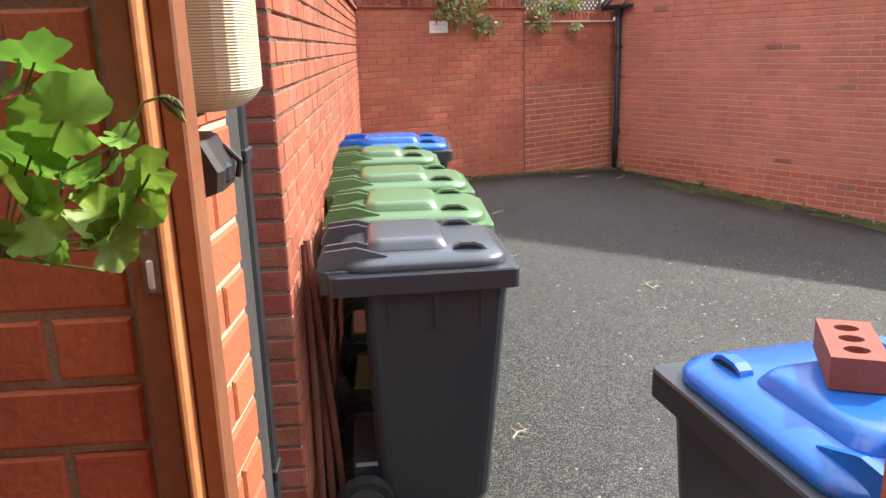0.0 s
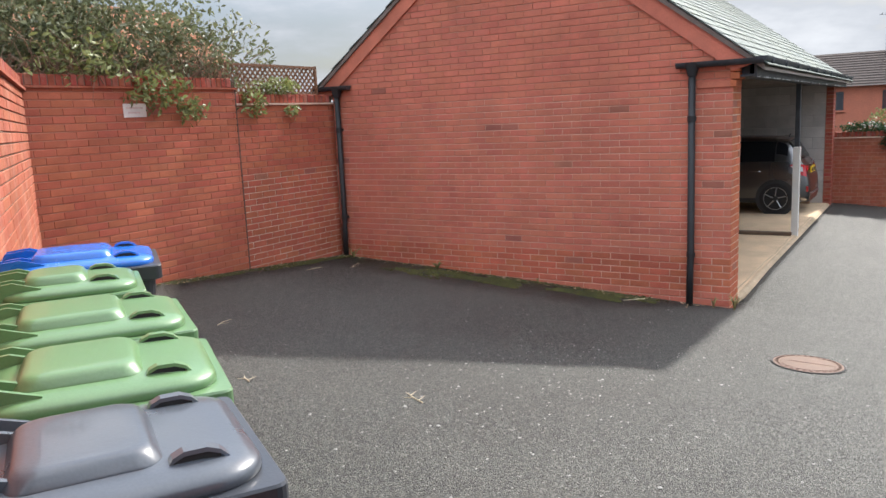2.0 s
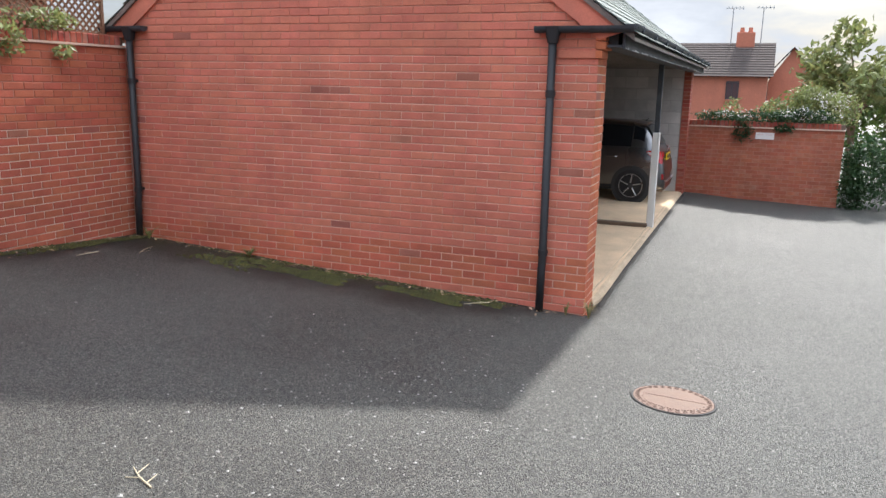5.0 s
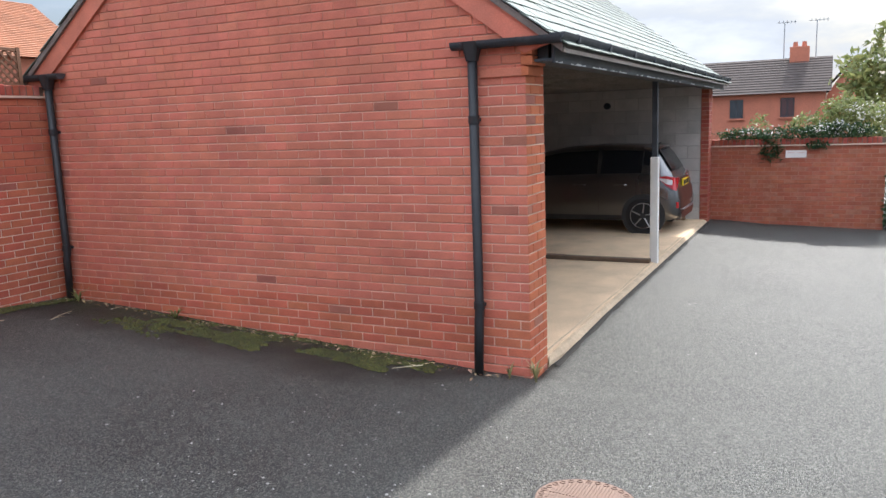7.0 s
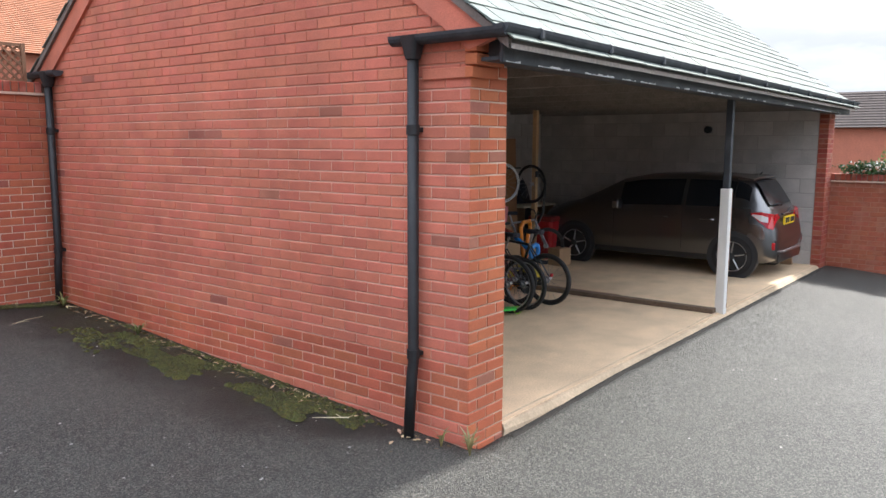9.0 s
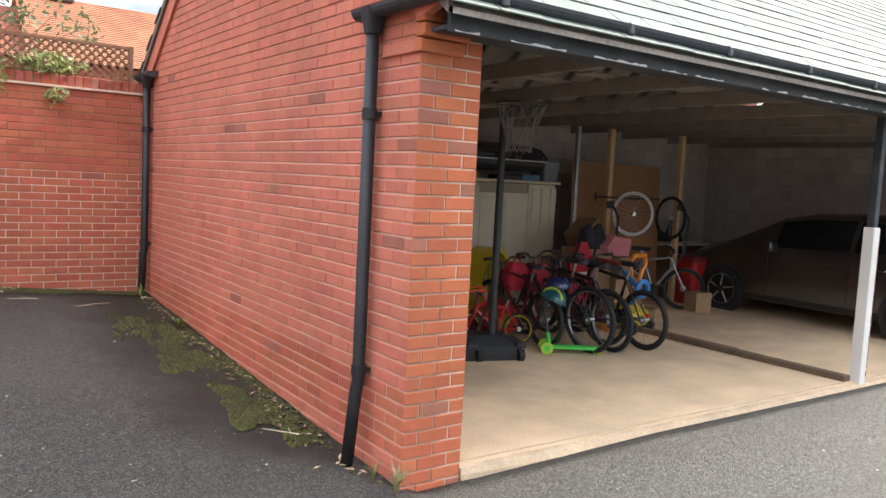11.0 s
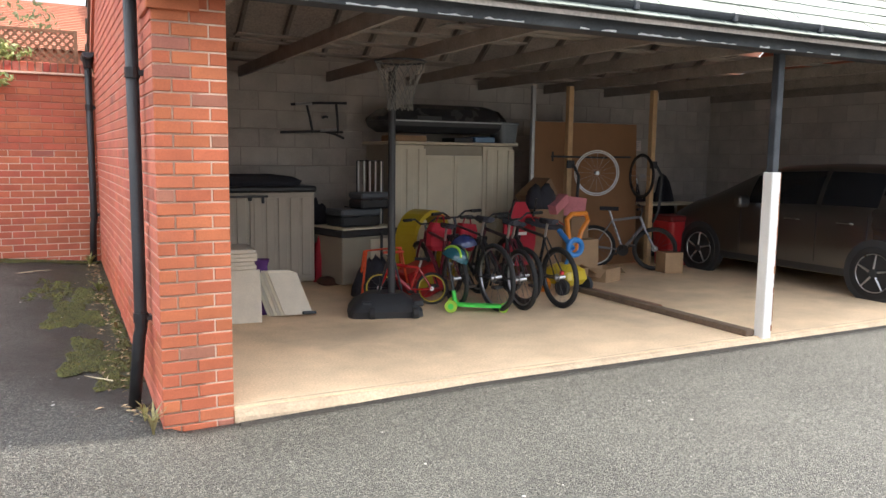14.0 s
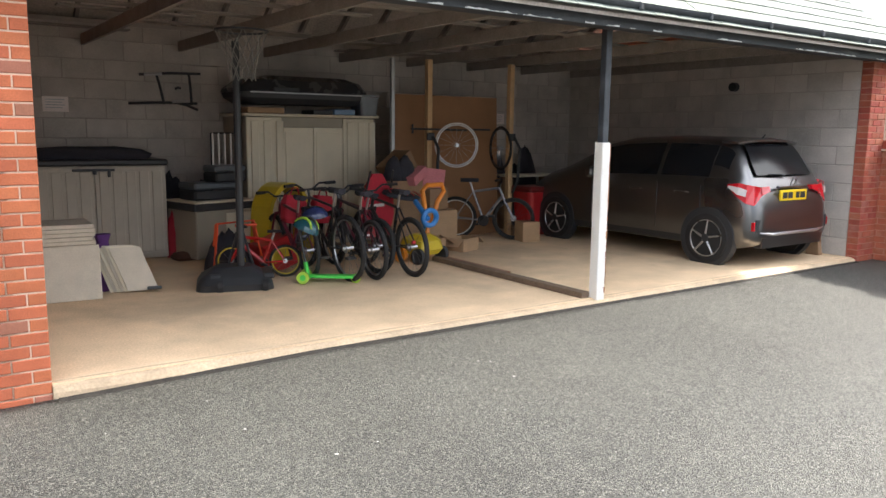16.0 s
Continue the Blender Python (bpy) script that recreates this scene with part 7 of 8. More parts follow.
loft(bm, [[Vector((0.11 * math.cos(a) * math.cos(b), 0.14 * math.cos(a) * math.sin(b), 0.12 * math.sin(a))) for b in [2 * math.pi * k / 18 for k in range(18)]] for a in [math.pi / 2 * i / 7.4 for i in range(8)]])
part("shell", bm, plastic("navy_shell", (0.02, 0.03, 0.10), 0.25), hl2)

# green scooter lying on the floor
sc = thing("scooter", "lime green three wheeled child's scooter on the floor", "scooter", pose(12.19, 4.86, FLOOR, 0, 0, -35))
bm = BM()
loft(bm, [[Vector((x, y, z)) for y, z in ((-w, 0.05), (w, 0.05), (w, 0.075), (0, 0.085), (-w, 0.075))] for x, w in ((0.06, 0.03), (0.14, 0.055), (0.40, 0.055), (0.50, 0.035))])
part("deck", bm, LIME_P, sc)
for x, y, r in ((0.02, -0.09, 0.06), (0.02, 0.09, 0.06), (0.52, 0.0, 0.045)):
    bm = BM()
    disc(bm, (x, y, r), (0, 1, 0), r, 0.03, 20)
    wv = part("wheel", bm, LIME_Y, sc)
    bm = BM()
    disc(bm, (x, y, r), (0, 1, 0), r * 0.5, 0.034, 14)
    part("wheel_core", bm, LIME_P, wv)
bm = BM()
tube(bm, [(0.02, -0.09, 0.06), (0.05, 0, 0.085), (0.02, 0.09, 0.06)], 0.018, 8)
tube(bm, [(0.05, 0, 0.08), (0.03, 0.0, 0.20)], 0.022, 8)
part("steering_head", bm, LIME_P, sc)
bm = BM()
tube(bm, [(0.03, 0, 0.20), (-0.05, 0.01, 0.62)], 0.014, 8)
part("steering_post", bm, FRAME_BLACK, sc)

# orange folding frame, red box and dark bags behind the stand
fo = thing("folding_trolley", "orange tubular folding trolley with dark bag", "trolley", pose(11.80, 5.62, FLOOR, 0, 0, -10))
for pts in (((-0.22, 0, 0.0), (-0.17, 0.0, 0.52), (0.2, 0.05, 0.54), (0.30, 0.0, 0.0)), ((-0.2, 0.3, 0.0), (-0.16, 0.15, 0.5)), ((0.30, 0.3, 0.0), (0.21, 0.15, 0.52)), ((0.0, -0.03, 0.50), (0.22, 0.0, 0.5))):
    bm = BM()
    tube(bm, pts, 0.014, 8)
    part("tube", bm, ORANGE_RED, fo)
heap("dark_bags", "dark bags heaped behind the basketball base", "bag pile", pose(11.98, 5.95, FLOOR), 0.6, 0.45, 0.42, FABRIC_DARK, 9)
rbx = thing("red_crate", "red plastic crate with a yellow label", "crate", pose(12.32, 5.75, FLOOR, 0, -18, 12))
slab_box("crate_body", (-0.2, -0.15, 0.0, 0.2, 0.15, 0.34), RED_P, rbx, 0.015)
slab_box("label_panel", (-0.12, -0.156, 0.12, 0.08, -0.149, 0.24), YELLOW_P, rbx, 0.001)
# red satchels on the handlebars
for x, y, z, w in ((12.45, 5.66, 0.28, 0.26), (12.80, 5.7, 0.26, 0.24)):
    t = thing("red_bag", "red fabric bag hanging among the handlebars", "bag", pose(x, y, z, 0, 6, 10), "red bags")
    bm = BM()
    loft(bm, [rounded(w * a, 0.12 * a, 0.03, zz, 3) for a, zz in ((0.7, 0.0), (1.0, 0.05), (1.05, 0.22), (0.85, 0.30))])
    part("bag_body", bm, RED_CLOTH, t)
    bm = BM()
    tube(bm, [(-0.06, 0, 0.29), (-0.03, 0, 0.38), (0.03, 0, 0.38), (0.06, 0, 0.29)], 0.008, 6)
    part("bag_handle", bm, RED_CLOTH, t)

# yellow arched toy behind the bikes
ya = thing("toy_slide", "yellow plastic arched toy slide behind the bikes", "toy slide", pose(12.62, 6.35, FLOOR, 0, 0, 25))
bm = BM()
pts = [(-0.36 + 0.0 * i, 0, 0) for i in range(1)]
arc = [Vector((-0.30 * math.cos(a), 0, 0.50 + 0.32 * math.sin(a))) for a in [math.pi * i / 12 for i in range(13)]]
path_ = [Vector((-0.34, 0, 0.0))] + arc + [Vector((0.40, 0, 0.0))]
loft(bm, [[p + Vector((0, y, 0)) + nrm for y, nrm in ((-0.14, Vector((0, 0, 0))), (0.14, Vector((0, 0, 0))), (0.14, (p - Vector((0.02, 0, 0.3))).normalized() * 0.055), (-0.14, (p - Vector((0.02, 0, 0.3))).normalized() * 0.055))] for p in path_])
part("arch", bm, YELLOW_P, ya)

# push-along toys: red seat, blue ring, yellow body, orange handle
rs = thing("toy_pushchair", "red fabric folded child's pushchair with black frame", "pushchair", pose(13.55, 5.75, FLOOR, 0, 0, 10))
bm = BM()
loft(bm, [[Vector((x, y, z)) for x, y in ((-w, 0.0), (w, 0.0), (w * 0.9, 0.05), (-w * 0.9, 0.05))] for z, w in ((0.25, 0.18), (0.5, 0.25), (0.74, 0.24), (0.98, 0.07))])
part("seat_cloth", bm, RED_CLOTH, rs)
for sx in (-1, 1):
    bm = BM()
    tube(bm, [(sx * 0.22, 0.25, 0.0), (sx * 0.2, 0.06, 0.5), (sx * 0.17, -0.08, 1.02)], 0.013, 7)
    part("frame_tube", bm, FRAME_BLACK, rs)
slab_box("white_lettering_bar", (-0.12, -0.004, 0.60, 0.10, 0.001, 0.635), WHITE_P, rs, 0)
ws = thing("web_swing", "red and black woven swing seat on the toy pile", "swing seat", pose(13.78, 5.62, 0.50, 12, 8, 0))
bm = BM()
loft(bm, [[Vector((0.24 * q * math.cos(a), 0.17 * q * math.sin(a), z)) for a in [2 * math.pi * k / 20 for k in range(20)]] for q, z in ((0.6, 0.0), (1.0, 0.02), (1.0, 0.05), (0.7, 0.07))])
wsb = part("pad", bm, FABRIC_DARK, ws)
for k in range(5):
    bm = BM()
    tube(bm, [(-0.2 + 0.1 * k, -0.13 + 0.02 * abs(k - 2), 0.075), (-0.18 + 0.09 * k, 0.02, 0.09), (-0.2 + 0.1 * k, 0.13 - 0.02 * abs(k - 2), 0.075)], 0.007, 5)
    part("cord", bm, RED_P, wsb)
tr_ = thing("ride_on_toy", "blue and yellow plastic ride-on toy with orange handle", "ride-on toy", pose(13.85, 5.28, FLOOR, 0, 0, 12))
bm = BM()
loft(bm, [rounded(w, d, 0.07, z, 4) for w, d, z in ((0.30, 0.34, 0.10), (0.36, 0.42, 0.16), (0.32, 0.38, 0.26), (0.18, 0.2, 0.32))])
part("body", bm, YELLOW_P, tr_)
bm = BM()
ring(bm, (-0.05, -0.18, 0.52), (0.25, 1, 0.1), 0.085, 0.03, 24, 8)
part("steering_wheel", bm, BLUE_P, tr_)
bm = BM()
tube(bm, [(-0.05, -0.15, 0.50), (-0.03, 0.0, 0.62), (0.0, 0.1, 0.68)], 0.03, 8)
tube(bm, [(-0.05, -0.12, 0.45), (-0.02, 0.0, 0.26)], 0.02, 8)
part("column", bm, BLUE_P, tr_)
bm = BM()
tube(bm, [(0.10, 0.0, 0.30), (0.10, 0.05, 0.62), (0.06, 0.05, 0.80), (0.14, 0.05, 0.86), (0.38, 0.05, 0.86), (0.42, 0.05, 0.78), (0.30, 0.04, 0.66), (0.16, 0.0, 0.40)], 0.028, 8)
part("push_handle", bm, ORANGE_P, tr_)
for sx in (-1, 1):
    bm = BM()
    disc(bm, (sx * 0.19, -0.14, 0.09), (1, 0, 0), 0.09, 0.05, 18)
    part("wheel", bm, CHARCOAL, tr_)
    bm = BM()
    disc(bm, (sx * 0.19, 0.14, 0.09), (1, 0, 0), 0.09, 0.05, 18)
    part("wheel", bm, ORANGE_P, tr_)


def carton(label, m, w, d, h, material=CARD, flaps=True, group="cartons"):
    t = thing("cardboard_box", label, "cardboard box", m, group)
    bm = BM()
    for a in ((-w / 2, -d / 2, 0, w / 2, -d / 2 + 0.006, h), (-w / 2, d / 2 - 0.006, 0, w / 2, d / 2, h), (-w / 2, -d / 2 + 0.006, 0, -w / 2 + 0.006, d / 2 - 0.006, h), (w / 2 - 0.006, -d / 2 + 0.006, 0, w / 2, d / 2 - 0.006, h), (-w / 2 + 0.006, -d / 2 + 0.006, 0, w / 2 - 0.006, d / 2 - 0.006, 0.006)):
        box(bm, *a)
    part("sides", bm, material, t)
    if flaps:
        for sx in (-1, 1):
            bm = BM()
            m2 = Matrix.Translation((sx * w / 2, 0, h)) @ Matrix.Rotation(radians(sx * 35), 4, "Y")
            box(bm, 0 if sx > 0 else -w * 0.45, -d / 2, 0, w * 0.45 if sx > 0 else 0, d / 2, 0.005, m2)
            part("flap", bm, material, t)
    else:
        slab_box("closed_top", (-w / 2, -d / 2, h, w / 2, d / 2, h + 0.006), material, t, 0)
    return t


carton("open cardboard box on the floor by the timber strip", pose(14.78, 5.75, FLOOR, 0, 0, 20), 0.34, 0.26, 0.16)
carton("torn cardboard box beside the toys", pose(14.30, 5.75, FLOOR, 0, 0, -20), 0.30, 0.3, 0.20)
carton("cardboard box full of oddments by the red tub", pose(16.05, 5.98, FLOOR, 0, 0, -12), 0.26, 0.24, 0.26, flaps=False)
carton("brown cardboard box lying on the pile", pose(14.30, 6.45, 0.72, 0, -35, 10), 0.38, 0.3, 0.24, CARD_DARK, False)
carton("large brown carton under the pile", pose(14.12, 6.25, FLOOR, 0, 0, 8), 0.5, 0.4, 0.86, CARD_DARK, False)
carton("brown carton at the bottom of the pile", pose(14.62, 6.15, FLOOR, 0, 0, -5), 0.45, 0.4, 0.48, CARD, False)
carton("small carton on the pile", pose(14.55, 6.15, 0.295, 0, 0, 15), 0.34, 0.3, 0.26, CARD_DARK, False)
pk = thing("pink_box", "pink card box on top of the pile", "box", pose(14.62, 6.22, 0.56, 0, 6, -20))
slab_box("box_body", (-0.14, -0.08, 0, 0.14, 0.08, 0.24), PINK, pk, 0.004)
pk2 = thing("pink_box", "pink card sleeve lying beside the pink box", "box", pose(14.32, 6.08, 0.67, 0, -25, 25))
slab_box("box_body", (-0.16, -0.06, 0, 0.16, 0.06, 0.12), PINK, pk2, 0.004)
heap("dark_bag", "black bag with handle on the carton", "bag", pose(14.05, 6.2, 0.665), 0.36, 0.3, 0.35, FABRIC_DARK, 12, 5)

# brown board, posts, hanging wheels
bd = thing("hardboard_sheet", "brown hardboard sheet standing behind the timber posts", "board", pose(14.46, 6.86, FLOOR, -2.5))
slab_box("sheet", (0, 0, 0, 1.78, 0.018, 1.96), CHIPBOARD, bd, 0.003)
for x, y, w, k, z1, nm_, lab in ((14.845, 6.64, 0.075, TIMBER_PALE, 2.24, "timber_post", "bare softwood post with a black strap"), (16.13, 6.50, 0.075, TIMBER_PALE, 2.24, "timber_post", "bare softwood post carrying a bicycle wheel"), (14.37, 6.78, 0.05, GREY_STEEL, 2.24, "steel_rail", "grey galvanised steel upright beside the board")):
    t = thing(nm_, lab, "post", pose(x, y, FLOOR), "garage uprights")
    slab_box("upright", (-w / 2, -w / 2, 0, w / 2, w / 2, z1 - FLOOR - 0.04), k, t, 0.004)
    if k is TIMBER_PALE:
        slab_box("bracket", (-w / 2 - 0.02, -w / 2 - 0.03, 1.35, w / 2 + 0.02, -w / 2, 1.45), CHARCOAL, t, 0.006)
        bm = BM()
        tube(bm, [(0.03, -w / 2 - 0.03, 1.4), (0.06, -w / 2 - 0.12, 1.25), (0.05, -w / 2 - 0.1, 0.8), (0.02, -w / 2 - 0.03, 0.62)], 0.02, 8)
        part("strap", bm, CHARCOAL, t)
for x, y, z, r, k, ax, lab in ((15.21, 6.50, 1.09, 0.305, CHROME, (0.45, 1, 0.0), "pale rimmed bicycle wheel hanging from the bar"), (15.92, 6.44, 1.05, 0.30, FRAME_BLACK, (1, -0.15, 0), "dark bicycle wheel hanging on a post")):
    t = thing("spare_wheel", lab, "spare wheel", pose(x, y, z), "hanging wheels")
    bm = BM()
    ring(bm, (0, 0, 0), ax, r - 0.012, 0.008 if k is CHROME else 0.014, 40, 8)
    part("tyre", bm, WHITE_FLAKE if k is CHROME else RUBBER, t)
    bm = BM()
    ring(bm, (0, 0, 0), ax, r - 0.035, 0.010, 40, 6)
    part("rim", bm, k, t)
    s, t2 = ring_frame(Vector(ax))
    for i in range(16):
        bm = BM()
        a = 2 * math.pi * i / 16
        tube(bm, [(s * math.cos(a) + t2 * math.sin(a)) * 0.02, (s * math.cos(a) + t2 * math.sin(a)) * (r - 0.035)], 0.0014, 4)
        part("spoke", bm, CHROME, t)
    bm = BM()
    disc(bm, (0, 0, 0), ax, 0.025, 0.09, 12)
    part("hub", bm, CHROME, t)
bar = thing("wall_bar", "dark horizontal bar with hooks across the board", "bar", pose(14.55, 6.60, 1.30))
for a, b in (((0.0, 0, 0), (0.9, 0.0, -0.01)), ((0.95, 0, 0), (1.3, 0.0, 0.0)), ((0.02, 0, -0.06), (0.02, 0, 0.06))):
    bm = BM()
    tube(bm, [a, b], 0.013, 8)
    part("rod", bm, CHARCOAL, bar)

# timber strip between the bays
ts = thing("timber_kerb", "dark weathered timber strip on the floor between bays", "timber strip", pose(0, 0, FLOOR))
slab_box("strip", (13.98, 2.86, 0, 14.08, 5.25, 0.055), mat("old_brown_timber", (0.16, 0.11, 0.075), 0.9, vary=0.25, scale=8, bump=0.5, fine=50), ts, 0.006)
slab_box("strip_offcut", (14.085, 4.05, 0, 14.15, 5.35, 0.05), TIMBER, ts, 0.006)

# red tub, shelf and dark clutter by the back wall
rt = thing("red_tub", "red plastic tub with a lid by the wall", "tub", pose(16.62, 6.55, FLOOR))
bm = BM()
loft(bm, [rounded(0.36, 0.36, 0.08, 0.0, 4), rounded(0.44, 0.44, 0.09, 0.62, 4)])
part("tub_body", bm, RED_P, rt)
slab_box("tub_lid", (-0.23, -0.23, 0.62, 0.23, 0.23, 0.70), mat("dull_red_lid", (0.22, 0.02, 0.02), 0.5), rt, 0.02)
sf = thing("shelf_unit", "pale low shelf against the back wall", "shelf", pose(17.0, 7.15, FLOOR))
slab_box("top_board", (-0.45, -0.2, 0.80, 0.6, 0.3, 0.83), CREAM_RESIN, sf, 0.003)
for x in (-0.4, 0.55):
    slab_box("side_board", (x - 0.012, -0.18, 0, x + 0.012, 0.28, 0.80), CARD_DARK, sf, 0.002)
heap("dark_clutter", "dark clutter stacked behind the parked car", "clutter", pose(16.95, 7.5, FLOOR + 0.0), 0.8, 0.35, 1.2, FABRIC_DARK, 15)
wb_ = thing("floor_plank", "dark plank leaning by the far pier", "plank", pose(18.38, 3.15, FLOOR, -8, 0, 0))
slab_box("plank_body", (-0.03, -0.03, 0, 0.05, 0.14, 0.34), CARD_DARK, wb_, 0.004)
bl = thing("wall_light", "small dark lamp on the block wall", "wall lamp", pose(18.555, 4.6, 1.92))
bm = BM()
disc(bm, (-0.04, 0, 0), (1, 0, 0), 0.06, 0.08, 16)
part("lamp_body", bm, CHARCOAL, bl)
# ---------- parked car, nose to the back wall ----------
CAR_PAINT = mat("grey_brown_metallic_paint", (0.155, 0.153, 0.155), 0.30, 0.95, vary=0.005, scale=0.3, bump=0.0, coat=0.8)
LAMP_RED = mat("red_tail_lamp", (0.55, 0.01, 0.02), 0.12, vary=0.05, scale=5, bump=0.0, coat=0.8)
LAMP_CLEAR = mat("clear_lamp_lens", (0.75, 0.70, 0.70), 0.1, vary=0.05, scale=5, bump=0.0, coat=0.8)
PLATE_Y = mat("yellow_number_plate", (0.85, 0.58, 0.02), 0.4, vary=0.03, scale=8, bump=0.0)
TINT = mat("tinted_car_glass", (0.010, 0.011, 0.013), 0.16, vary=0.02, scale=0.4, bump=0.0, spec=0.3)
ALLOY = mat("machined_alloy", (0.55, 0.55, 0.56), 0.3, 0.9, vary=0.05, scale=10, bump=0.0)
car = thing("parked_car", "grey brown metallic hatchback parked nose in, rear lights off", "car", pose(17.435, 2.93, FLOOR) @ Matrix.Diagonal((0.97, 1.0, 1.0, 1.0)))
# stations from the tail: y, underside, belt, top, half width low, half width belt, half width roof
ST = ((0, 0.34, 0.52, 0.58, 0.6, 0.56, 0.5), (0.03, 0.27, 0.6, 0.7, 0.73, 0.7, 0.62), (0.1, 0.24, 0.72, 0.86, 0.8, 0.78, 0.66), (0.17, 0.22, 0.84, 0.985, 0.825, 0.8, 0.68), (0.24, 0.21, 0.9, 1.09, 0.835, 0.81, 0.665), (0.34, 0.2, 0.93, 1.25, 0.845, 0.815, 0.64), (0.44, 0.2, 0.945, 1.38, 0.847, 0.82, 0.61), (0.56, 0.2, 0.95, 1.43, 0.847, 0.825, 0.6), (0.9, 0.2, 0.95, 1.45, 0.847, 0.828, 0.605), (1.4, 0.2, 0.94, 1.46, 0.847, 0.828, 0.61), (2, 0.2, 0.92, 1.43, 0.847, 0.825, 0.6), (2.4, 0.2, 0.91, 1.35, 0.846, 0.82, 0.59), (2.8, 0.2, 0.905, 1.15, 0.845, 0.815, 0.62), (3.05, 0.2, 0.9, 1.02, 0.843, 0.81, 0.66), (3.4, 0.2, 0.84, 0.93, 0.82, 0.77, 0.6), (3.7, 0.22, 0.72, 0.82, 0.76, 0.7, 0.52), (3.88, 0.26, 0.56, 0.66, 0.62, 0.58, 0.45), (3.94, 0.34, 0.5, 0.54, 0.48, 0.45, 0.36))


def car_ring(s):
    y, b, e, t, wl_, wb2, wr = s
    half = [(wl_ - 0.07, b), (wl_ - 0.005, b + 0.10), (wl_, b + (e - b) * 0.45), (wl_ - 0.008, b + (e - b) * 0.72), (wb2, e), (wb2 + (wr - wb2) * 0.5, e + (t - e) * 0.52), (wr, e + (t - e) * 0.88), (wr * 0.80, t - 0.012), (wr * 0.4, t)]
    return [Vector((x, y, z)) for x, z in half] + [Vector((-x, y, z)) for x, z in half[::-1]]


bm = BM()
loft(bm, [car_ring(s) for s in ST])
body = part("body", bm, CAR_PAINT, car, smooth=True)


def car_patch(name, y0, y1, i0, i1, f0, f1, material, parent, lift=0.006, side=1, n=10, label=""):
    """A panel lying on the body between stations y0..y1 and ring points i0 to i1."""
    def at(y):
        for a, b in zip(ST, ST[1:]):
            if a[0] <= y <= b[0]:
                q = (y - a[0]) / (b[0] - a[0])
                r = car_ring(tuple(u + (w - u) * q for u, w in zip(a, b)))
                return r
        return car_ring(ST[-1])
    bm = BM()
    rows_ = []
    for k in range(n + 1):
        y = y0 + (y1 - y0) * k / n
        r = at(y)
        a, b = r[i0], r[i1]
        row = []
        for f in (f0, 0.5, f1):
            mid = r[(i0 + i1) // 2] if i1 - i0 == 2 else a.lerp(b, 0.5)
            p = a.lerp(mid, f * 2) if f < 0.5 else mid.lerp(b, f * 2 - 1)
            row.append(bm.verts.new(Vector((side * (p.x + lift), p.y, p.z + lift * 0.3))))
        rows_.append(row)
    for a, b in zip(rows_, rows_[1:]):
        for k in range(2):
            bm.faces.new((a[k], a[k + 1], b[k + 1], b[k]))
    return part(name, bm, material, parent, label, smooth=True)


